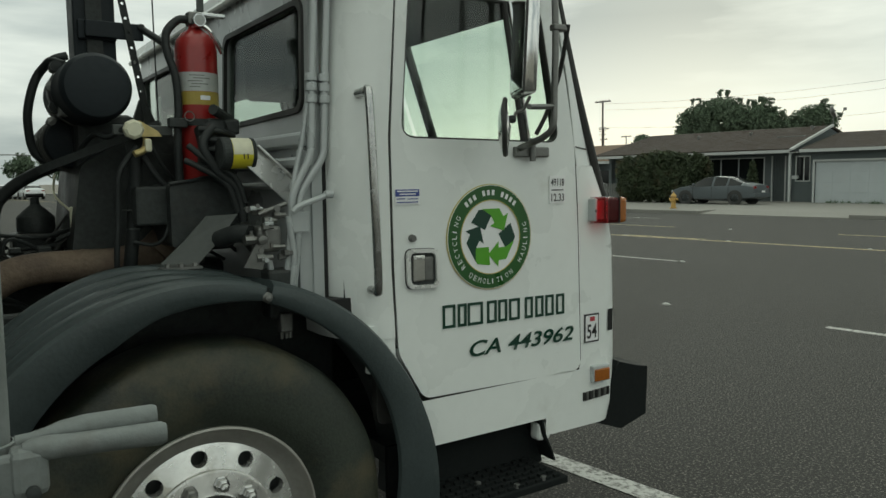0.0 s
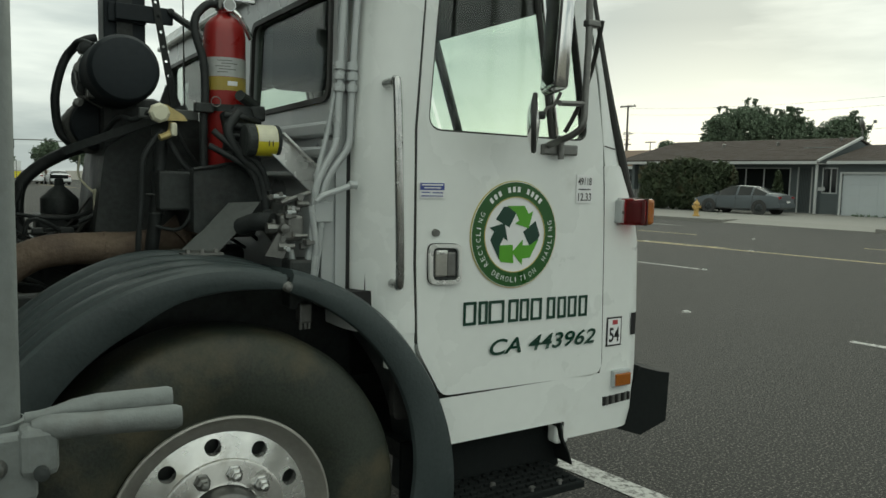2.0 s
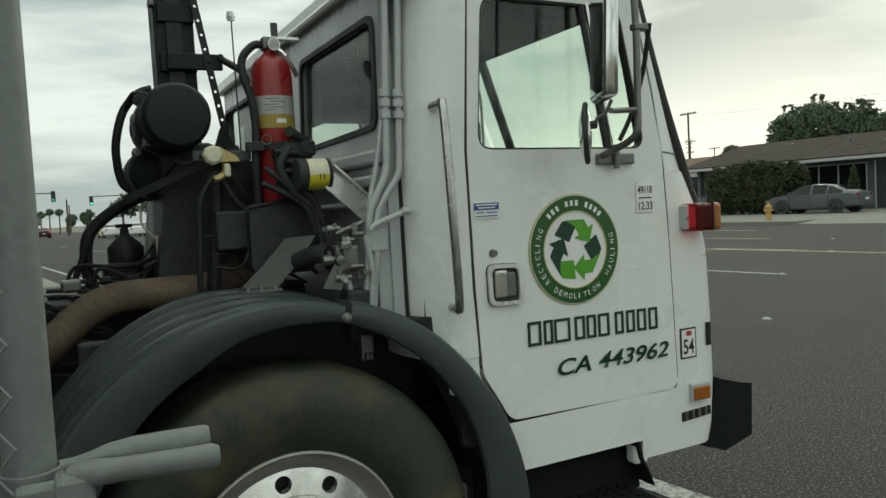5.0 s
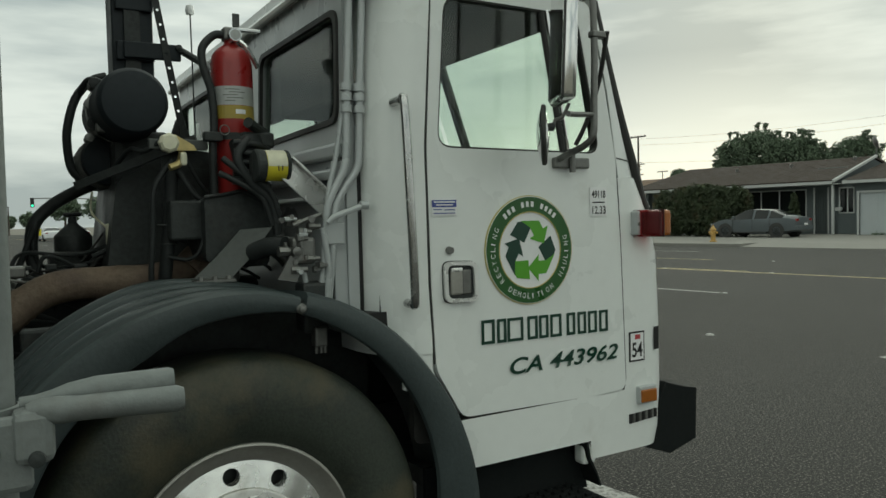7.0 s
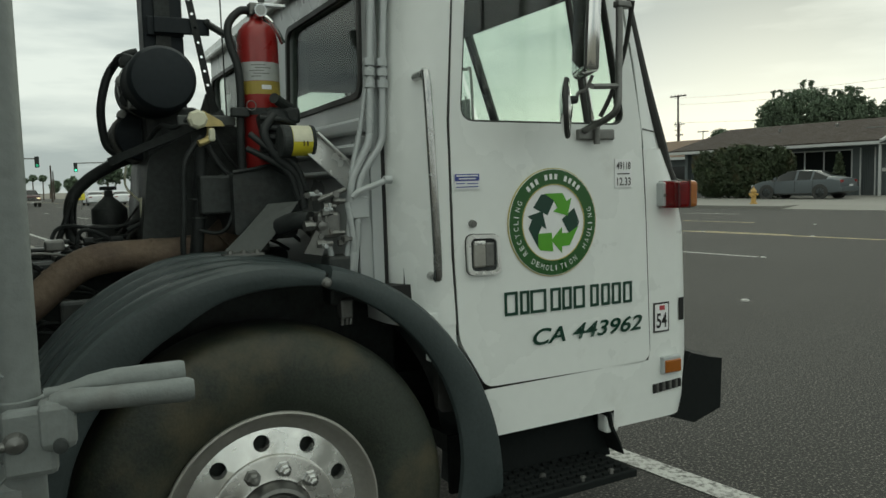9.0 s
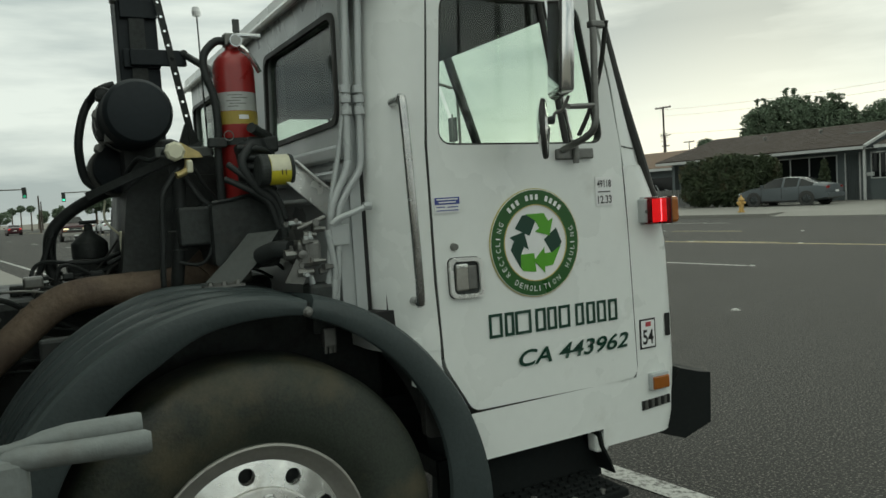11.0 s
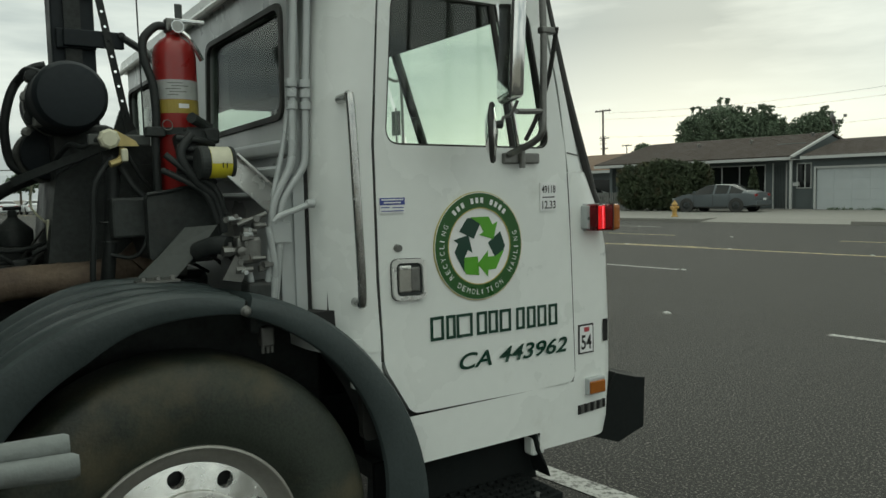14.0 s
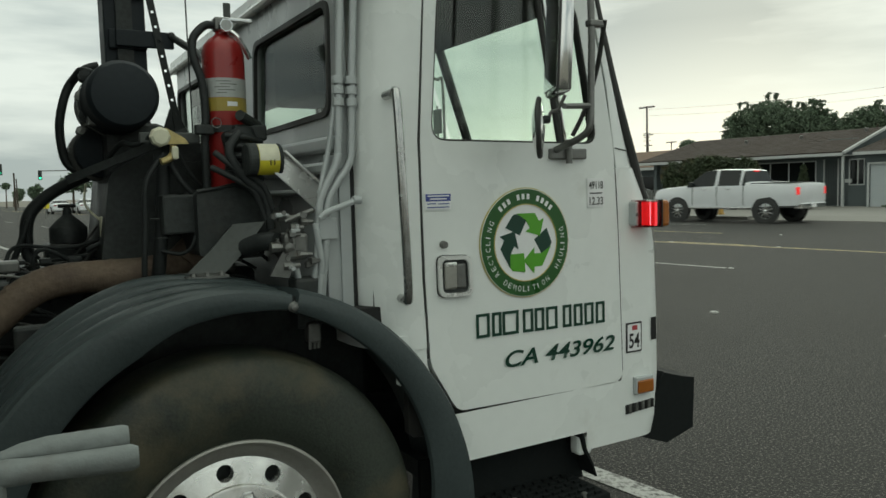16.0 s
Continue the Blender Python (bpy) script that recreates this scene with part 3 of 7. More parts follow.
    def slope(u, v, d):
        return (2.115 - (v - 1.50) * 0.355 + d, u, v)
    for y0, y1 in ((1.96, 3.09), (3.13, 4.26)):
        part("windscreen", plate([rounded([(y0, 1.50), (y1, 1.50), (y1, 2.12), (y0, 2.12)], 0.04)], slope, 0.006), CABGLASS, TRUCK, "green-tinted windscreen half")
    part("screen_divider", tubem([(2.12, 2.955, 1.49), (1.90, 2.955, 2.13)], 0.022, 8, False), RUBBER, TRUCK)
    part("dashboard", boxm(1.86, 2.12, 1.95, 4.27, 1.30, 1.50, 0.03), HEADLINER, TRUCK)
    # roof with lining
    roof = bmesh.new()
    prof = rounded([(1.86, 2.15), (4.36, 2.15), (4.33, 2.24), (1.89, 2.24)], 0.04)
    secs = [(0.955, -0.03), (1.05, 0.0), (1.5, 0.02), (1.84, 0.0), (1.905, -0.05)]
    rings = [[roof.verts.new((x, y, z + (dz if z > 2.2 else 0))) for y, z in prof] for x, dz in secs]
    for a, b in zip(rings, rings[1:]):
        for k in range(len(prof)):
            roof.faces.new((a[k], a[(k + 1) % len(prof)], b[(k + 1) % len(prof)], b[k]))
    roof.faces.new(rings[0]), roof.faces.new(rings[-1])
    part("cab_roof", roof, WHITE, TRUCK, smooth=40)
    part("headliner", boxm(1.02, 1.895, 1.905, 4.315, 2.105, 2.146, 0.01), HEADLINER, TRUCK)
    part("rain_gutter", tubem([(0.95, 1.84, 2.155), (0.95, 4.37, 2.155)], 0.014, 8, False), WHITE, TRUCK)
    # rear wall with two windows, greyer and darker than the cab's sides
    wl = [rounded([(2.035, 1.712), (2.80, 1.70), (2.76, 2.035), (2.02, 2.035)], 0.05, 5), rounded([(3.42, 1.70), (4.185, 1.712), (4.20, 2.035), (3.46, 2.035)], 0.05, 5)]
    outer = [(1.985, 1.05), (4.235, 1.05), (4.235, 2.15), (1.985, 2.15)]
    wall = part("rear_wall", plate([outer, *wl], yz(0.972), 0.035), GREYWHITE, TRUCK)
    for lp in wl:
        c = (sum(p[0] for p in lp) / len(lp), sum(p[1] for p in lp) / len(lp))

        def scaled(g):
            return [(c[0] + (u - c[0]) * (1 + g / 0.38), c[1] + (v - c[1]) * (1 + g / 0.165)) for u, v in lp]
        w = part("rear_window", plate([scaled(0.001)], yz(0.985), 0.005), DARKGLASS, wall, "dark rear cab window")
        part("gasket", ring_plate(scaled(0.012), scaled(-0.006), yz(0.962), 0.014), RUBBER, w)
    for z, dz in ((1.615, 0.024), (1.545, 0.018), (1.47, 0.012)):
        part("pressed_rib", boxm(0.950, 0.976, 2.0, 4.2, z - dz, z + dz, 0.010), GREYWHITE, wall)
    for y0, d in ((YR + 0.066, 0.01), (YL - 0.066, -0.01)):
        part("door_card", plate([[(1.05, 1.12), (1.96, 1.12), (1.93, 1.60), (1.05, 1.60)]], xz(y0), d), HEADLINER, TRUCK)
    part("rear_lining", boxm(1.010, 1.022, 1.99, 4.23, 1.12, 1.66), HEADLINER, TRUCK)
    # black blocks added under the roof to darken the view into the cab
    part("overhead_dark_block", boxm(1.03, 1.22, 2.30, 2.74, 1.80, 2.10, 0.02), HEADLINER, TRUCK, "black overhead block added to darken the view through the window")
    part("overhead_dark_block", boxm(1.03, 1.22, 3.2, 4.2, 1.86, 2.10, 0.02), HEADLINER, TRUCK)
    # load body out of view, added in dark grey to shade the cab's rear
    hb = part("unseen_load_body", boxm(-6.2, -0.16, 1.84, 4.38, 0.95, 3.5, 0.04), GREYSTRUT, TRUCK, "unseen dark grey steel load body added to shade the cab's rear")
    for k in range(6):
        x = -0.40 - 0.95 * k
        part("unseen_body_stake", boxm(x - 0.05, x + 0.05, 1.78, 1.845, 0.95, 3.5, 0.01), GREYSTRUT, hb)
    # seat backs inside
    for y in (2.25, 3.6):
        part("cab_seat", boxm(1.12, 1.26, y, y + 0.48, 1.12, 1.72, 0.05), HEADLINER, TRUCK, "black cab seat")
    part("steering_wheel", tubem([(1.62 + 0.09 * math.sin(a) * 0.5, 3.82 + 0.2 * math.cos(a), 1.6 + 0.2 * math.sin(a)) for a in (2 * math.pi * k / 12 for k in range(13))], 0.014, 8), RUBBER, TRUCK)


def fit_door(door):
    y = YR - 0.004
    # emblem
    C = (1.573, 1.288)

    def disc(name, r, material, lift, hole=None):
        bm = ring_plate(circle(*C, r, 64), circle(*C, hole, 64), xz(y - lift), 0.0015) if hole else plate([circle(*C, r, 64)], xz(y - lift), 0.001)
        return part(name, bm, material, emblem)
    emblem = part("emblem", plate([circle(*C, 0.181, 64)], xz(y), 0.003), GOLD, door, "round green and white recycling emblem")
    disc("emblem_edge", 0.178, STICKER, 0.0015)
    disc("emblem_ring", 0.176, GREEN, 0.003, 0.128)
    disc("emblem_rim", 0.128, GOLD, 0.0045, 0.125)
    for k in range(3):
        a = radians(-120 * k)

        def arrow(pts):
            return [(C[0] + 0.124 * (u * math.cos(a) - v * math.sin(a)), C[1] + 0.124 * (u * math.sin(a) + v * math.cos(a))) for u, v in pts]
        part("arrow_fold", plate([arrow([(-0.40, 0.76), (-0.06, 0.76), (0.06, 0.66), (-0.20, 0.20), (-0.66, 0.42)])], xz(y - 0.003), 0.001), LIME if k == 2 else DARKGREEN, emblem)
        part("arrow_head", plate([arrow([(-0.30, 0.78), (0.30, 0.78), (0.44, 0.56), (0.60, 0.64), (0.46, 0.16), (-0.02, 0.30), (0.13, 0.38), (0.0, 0.60)])], xz(y - 0.0035), 0.001), DARKGREEN if k == 2 else LIME, emblem)

    def arc_words(text, mid, sign, step):
        n = len(text)
        for i, ch in enumerate(text):
            if ch == " ":
                continue
            a = radians(mid - sign * (i - (n - 1) / 2) * step)
            r = 0.152
            px, pz = C[0] + r * math.cos(a), C[1] + r * math.sin(a)
            t = a - math.pi / 2 if sign > 0 else a + math.pi / 2
            ox, oz = -0.0065 * math.cos(t) + 0.009 * math.sin(t), -0.0065 * math.sin(t) - 0.009 * math.cos(t)
            words("letter", ch, px + ox, pz + oz, 0.018, 0.004 if ch == "I" else 0.013, STICKER, emblem, y - 0.0042, turn=t)
    arc_words("RECYCLING", 186, 1, 8.2)
    arc_words("HAULING", -10, -1, 8.2)
    arc_words("DEMOLITION", 270, -1, 7.6)
    # the firm's name on the ring, as plain bars
    for i in range(12):
        if i in (3, 7):
            continue
        a = radians(90 - (i - 5.5) * 7.6)
        m = Matrix.Translation((C[0] + 0.152 * math.cos(a), y - 0.004, C[1] + 0.152 * math.sin(a))) @ Matrix.Rotation(math.pi / 2 - a, 4, "Y")
        part("name_bar", boxm(-0.0055, 0.0055, -0.0005, 0.0005, -0.009, 0.009, m=m), STICKER, emblem)
    # the firm's name below, as plain strokes
    cells = ((1.374, 1.425), (1.435, 1.471), (1.476, 1.540), (1.558, 1.600), (1.607, 1.646), (1.655, 1.703), (1.727, 1.764), (1.776, 1.814), (1.824, 1.864), (1.876, 1.916))
    for k, (x0, x1) in enumerate(cells):
        z0, z1, t = 0.992 - 0.0008 * k, 1.070 - 0.001 * k, 0.0095
        part("name_bar", ring_plate([(x0, z0), (x1, z0), (x1, z1), (x0, z1)], [(x0 + t, z0 + t), (x1 - t, z0 + t), (x1 - t, z1 - t), (x0 + t, z1 - t)], xz(y), 0.002), DARKGREEN, door)
    words("registration_lettering", "CA 443962", 1.482, 0.880, 0.056, 0.480, DARKGREEN, door, y - 0.001, shear=0.25, bold=0.018)
    # numbered labels
    lab = part("number_label", boxm(1.842, 1.918, y, y + 0.003, 1.395, 1.495), STICKER, door, "white label with black figures")
    words("figures", "49118", 1.848, 1.458, 0.026, 0.064, INK, lab, y - 0.001, bold=0.015)
    words("figures", "12.33", 1.850, 1.402, 0.028, 0.062, INK, lab, y - 0.001, bold=0.015)
    part("small_print", boxm(1.852, 1.908, y - 0.001, y, 1.441, 1.445), INK, lab)
    st = part("permit_sticker", boxm(1.200, 1.290, y, y + 0.003, 1.408, 1.457), STICKER, door, "blue and white permit sticker")
    part("sticker_band", boxm(1.201, 1.289, y - 0.001, y, 1.434, 1.456), BLUE, st)
    for z, x0, x1 in ((1.448, 1.207, 1.283), (1.439, 1.215, 1.275)):
        part("small_print", boxm(x0, x1, y - 0.002, y - 0.001, z, z + 0.004), STICKER, st)
    for z, x0, x1 in ((1.425, 1.206, 1.236), (1.424, 1.245, 1.284), (1.414, 1.206, 1.284)):
        part("small_print", boxm(x0, x1, y - 0.001, y, z, z + 0.003), BLUE, st)
    # paddle handle
    hl = rounded([(1.236, 1.138), (1.358, 1.134), (1.354, 1.262), (1.234, 1.266)], 0.025)
    inn = rounded([(1.248, 1.150), (1.346, 1.146), (1.342, 1.250), (1.246, 1.254)], 0.02)
    h = part("door_handle", ring_plate(hl, inn, xz(y - 0.012), 0.018), SATIN, door, "chrome paddle door handle", smooth=30)
    part("handle_seal", plate([[(1.2965 + (u - 1.2965) * 1.03, 1.20 + (v - 1.20) * 1.03) for u, v in hl]], xz(y - 0.001), 0.004), RUBBER, h)
    # black back plate stands in for the shadow inside the handle frame
    part("handle_shade", plate([inn], xz(y - 0.003), 0.002), BLACK, h)
    part("handle_paddle", boxm(1.257, 1.302, y - 0.011, y, 1.160, 1.242, 0.006), DULLALU, h)
    part("handle_pocket", boxm(1.302, 1.336, y - 0.007, y, 1.160, 1.238, 0.005), STEEL, h)
    part("handle_grip", boxm(1.258, 1.300, y - 0.014, y - 0.002, 1.232, 1.245, 0.004), SATIN, h)
    part("door_lock", lathem([(0.0, -0.012), (0.010, -0.012), (0.0125, 0.0), (0.0125, 0.006)], (1.260, y, 1.300), "y", 16), STEEL, door)


def wheel_group():
    ty = lathem([(0.292, 2.10), (0.31, 2.12), (0.40, 2.145), (0.50, 2.135), (0.534, 2.105), (0.544, 2.06), (0.544, 1.93), (0.535, 1.892), (0.531, 1.886), (0.524, 1.879), (0.514, 1.872), (0.492, 1.863), (0.47, 1.857), (0.44, 1.852), (0.40, 1.852), (0.372, 1.856),
                 (0.350, 1.863), (0.338, 1.869), (0.324, 1.877), (0.313, 1.884), (0.300, 1.89)], (WX, 0, WZ), "y", 96)
    for v in ty.verts:
        v.co.z = max(v.co.z, 0.001)
    w = part("wheel", ty, TYRE, TRUCK, "dusty black truck tyre on a polished aluminium wheel", smooth=35)
    part("rim", lathem([(0.306, 1.888), (0.312, 1.876), (0.311, 1.869), (0.305, 1.867), (0.300, 1.872), (0.297, 1.886), (0.288, 1.902), (0.272, 1.912), (0.262, 1.916), (0.252, 1.917), (0.246, 1.930)], (WX, 0, WZ), "y", 72), DULLALU, w, "dull aluminium rim", smooth=35)
    disc = bmesh.new()

    def cone(x, z, back=0.0):
        return (x, 1.901 + 0.22 * (math.hypot(x - WX, z - WZ) - 0.20) + back, z)
    for k in range(10):
        mid = 96 - 36 * k
        edge = []
        for q in range(8):
            edge.append((0.254, mid - 18 + 36 * q / 8))
        for q in range(4):
            edge.append((0.254 - 0.079 * q / 4, mid + 18))
        for q in range(8):
            edge.append((0.175, mid + 18 - 36 * q / 8))
        for q in range(4):
            edge.append((0.175 + 0.079 * q / 4, mid - 18))
        hx, hz = WX + 0.218 * math.cos(radians(mid)), WZ + 0.218 * math.sin(radians(mid))
        outer = [(WX + r * math.cos(radians(a)), WZ + r * math.sin(radians(a))) for r, a in edge]
        inner = []
        for x, z in outer:
            d = Vector((x - hx, z - hz)).normalized() * 0.0235
            inner.append((hx + d.x, hz + d.y))
        mids = [(a[0] * 0.4 + b[0] * 0.6, a[1] * 0.4 + b[1] * 0.6) for a, b in zip(outer, inner)]
        loops = [[disc.verts.new(cone(*p)) for p in lp] for lp in (outer, mids, inner)] + [[disc.verts.new(cone(*p, 0.03)) for p in inner]]
        for p, q in zip(loops, loops[1:]):
            for n in range(24):
                disc.faces.new((p[n], p[(n + 1) % 24], q[(n + 1) % 24], q[n]))
    bmesh.ops.remove_doubles(disc, verts=disc.verts[:], dist=1e-5)
    part("wheel_disc", disc, ALU, w, "polished disc with round hand holes", smooth=35)
    part("hub_face", lathem([(0.184, 1.900), (0.181, 1.890), (0.174, 1.887), (0.118, 1.887), (0.112, 1.884), (0.110, 1.892), (0.106, 1.892)], (WX, 0, WZ), "y", 56), ALUFACE, w, "machined hub face", smooth=30)
    part("hub_cap", lathem([(0.108, 1.892), (0.106, 1.862), (0.098, 1.848), (0.088, 1.844), (0.082, 1.850), (0.076, 1.858), (0.044, 1.858), (0.040, 1.846), (0.0, 1.844)], (WX, 0, WZ), "y", 48), STEEL, w, "dark greasy hub cap", smooth=30)
    part("brake_drum", lathem([(0.26, 1.96), (0.0, 1.955)], (WX, 0, WZ), "y", 32), BLACK, w)
    for k in range(10):
        a = radians(78 + 36 * k)
        p = (WX + 0.144 * math.cos(a), 0, WZ + 0.144 * math.sin(a))
        n = part("wheel_nut", lathem([(0.024, 1.888), (0.024, 1.882), (0.019, 1.880), (0.0185, 1.862), (0.014, 1.858), (0.012, 1.857), (0.0115, 1.842), (0.007, 1.837), (0.0, 1.836)], p, "y", 6), STEEL if k % 3 else GRABSTEEL, w)


def fender():
    cx, cz = 0.57, 0.58

    def sweep(a0, a1, section, n):
        bm = bmesh.new()
        rings = []
        for k in range(n + 1):
            t = k / n
            a = radians(a0 + (a1 - a0) * t)
            rings.append([bm.verts.new((cx + r * math.cos(a), y, cz + r * math.sin(a))) for y, r in section(math.degrees(a))])
        m = len(rings[0])
        for p, q in zip(rings, rings[1:]):
            for i in range(m):
                bm.faces.new((p[i], p[(i + 1) % m], q[(i + 1) % m], q[i]))
        bm.faces.new(rings[0]), bm.faces.new(rings[-1])
        return bm

    def rear(a):
        inner = ((71, 0.602), (82, 0.584), (100, 0.563), (113, 0.533), (135, 0.517), (206, 0.488))
        i = next(r0 + (r1 - r0) * (a - a0) / (a1 - a0) for (a0, r0), (a1, r1) in zip(inner, inner[1:]) if a <= a1)
        f = max(0.0, min(1.0, (a - 82) / 26))
        f = f * f * (3 - 2 * f)
        s0, top, groove = 0.638 + 0.006 * (1 - f), 0.651 + 0.026 * f, 0.005 + 0.026 * f
        s = [(1.838, i), (1.822, i + 0.004), (1.816, i + 0.014), (1.815, s0 - 0.022), (1.819, s0 - 0.008), (1.830, s0)]
        for k in range(4):
            y, b = 1.842 + 0.088 * k, s0 + (top - s0) * (k + 1) / 4
            s += [(y, b - groove), (y + 0.014, b - groove), (y + 0.020, b - 0.006), (y + 0.030, b), (y + 0.070, b), (y + 0.080, b - 0.006)]
        return s + [(2.205, top - 0.006), (2.225, top - 0.016), (2.225, 0.618), (1.850, 0.618), (1.840, min(0.605, i + 0.03))]

    def front(a):
        t = max(0.0, (60 - a) / 60)
        o = 0.660 + 0.042 * max(0.0, (72 - a) / 42) if a > 30 else 0.702 + 0.00185 * (30 - a)
        i = 0.596 + 0.012 * min(t, 1)
        return [(1.836, i), (1.822, i + 0.004), (1.816, i + 0.015), (1.816, o - 0.03), (1.823, o - 0.010), (1.845, o), (1.88, o + 0.001), (2.165, o - 0.014), (2.185, o - 0.024), (2.185, o - 0.04), (1.85, o - 0.03), (1.838, i + 0.03)]
    rear_f = part("rear_fender", sweep(73.0, 205, rear, 56), FENDER, TRUCK, "ribbed black plastic rear wing", smooth=35)
    part("front_fender", sweep(71.4, -17, front, 40), FENDER, TRUCK, "smooth black plastic front wing", smooth=35)
    part("fender_backing", sweep(78, 68, lambda a: [(1.845, 0.60), (1.845, 0.640), (2.17, 0.634), (2.17, 0.60)], 4), BLACK, TRUCK)
    part("fender_bolt", lathem([(0.0, -0.012), (0.009, -0.010), (0.012, -0.004), (0.015, 0.0), (0.015, 0.004)], (0.757, 1.816, 1.164), "y", 14), STEEL, rear_f)
    b = part("fender_bracket", boxm(0.538, 0.656, 2.08, 2.23, 1.230, 1.237), STEEL, TRUCK, "bolted steel plate on the wing")
    for x in (0.57, 0.61, 0.65):
        part("bolt", lathem([(0.0, 0.012), (0.008, 0.010), (0.009, 0.0)], (x - 0.012, 2.10, 1.237), "z", 6), STEEL, b)
    st = bmesh.new()
    pts = [((0.562, 1.236), (0.659, 1.236)), ((0.632, 1.300), (0.722, 1.300)), ((0.708, 1.380), (0.788, 1.386))]
    rings = [[st.verts.new(p) for p in ((a[0], 2.20, a[1]), (b_[0], 2.14, b_[1]), (b_[0] + 0.004, 2.15, b_[1]), (a[0], 2.21, a[1]))] for a, b_ in pts]
    for p, q in zip(rings, rings[1:]):
        for i in range(4):
            st.faces.new((p[i], p[(i + 1) % 4], q[(i + 1) % 4], q[i]))
    part("fender_strut", st, GREYSTRUT, TRUCK, "flat grey strut")


def step_and_bumper():
    st = part("entry_step", boxm(1.24, 1.815, 1.735, 2.02, 0.405, 0.430, 0.004), SATINBLACK, TRUCK, "black serrated entry step")
    for k in range(7):
        y = 1.748 + 0.036 * k
        bm = bmesh.new()
        for j in range(13):
            x = 1.27 + 0.041 * j
            box(bm, x, x + 0.024, y, y + 0.012, 0.430, 0.440)
        part("tread_bar", bm, SATINBLACK, st)
    for x, y in ((1.60, 1.76), (1.72, 1.76), (1.50, 1.85)):
        part("tread_rivet", lathem([(0.0, 0.445), (0.01, 0.443), (0.012, 0.430)], (x, y, 0), "z", 10), STEEL, st)
    side = [(1.20, 0.60), (1.79, 0.60), (1.80, 0.55), (1.835, 0.50), (1.87, 0.44), (1.875, 0.405), (1.20, 0.405)]
    part("step_well", plate([side], xz(1.945), 0.02), SATINBLACK, TRUCK)
    bm = bmesh.new()
    prof = [(1.80, 0.60), (1.812, 0.54), (1.845, 0.48), (1.862, 0.435), (1.868, 0.437), (1.85, 0.485), (1.82, 0.545), (1.81, 0.60)]
    rr = [[bm.verts.new((x, y, z)) for x, z in prof] for y in (1.86, 2.0)]
    for i in range(len(prof)):
        bm.faces.new((rr[0][i], rr[0][(i + 1) % len(prof)], rr[1][(i + 1) % len(prof)], rr[1][i]))
    bm.faces.new(rr[0]), bm.faces.new(rr[1])
    part("step_gusset", bm, SATINBLACK, TRUCK)
    bp = bmesh.new()
    prof = [(2.09, 0.532), (2.245, 0.476), (2.388, 0.512), (2.396, 0.710), (2.335, 0.722), (2.232, 0.752)]
    secs = [(1.885, 0.0), (1.90, 0.008), (3.11, 0.012), (4.32, 0.008), (4.335, 0.0)]
    rings = [[bp.verts.new((x + dx, y, z)) for x, z in prof] for y, dx in secs]
    for p, q in zip(rings, rings[1:]):
        for i in range(len(prof)):
            bp.faces.new((p[i], p[(i + 1) % 6], q[(i + 1) % 6], q[i]))
    bp.faces.new(rings[0]), bp.faces.new(rings[-1])
    part("front_bumper", bp, SATINBLACK, TRUCK, "black steel front bumper")


def ring_shell(x0, x1, y0, y1, z0, z1, bevel):
    """A rounded lens cap, open at the back."""
    bm = boxm(x0, x1, y0, y1, z0, z1, bevel)
    back = [f for f in bm.faces if f.calc_center_median().y > y1 - 1e-4]
    bmesh.ops.delete(bm, geom=back, context="FACES")
    return bm


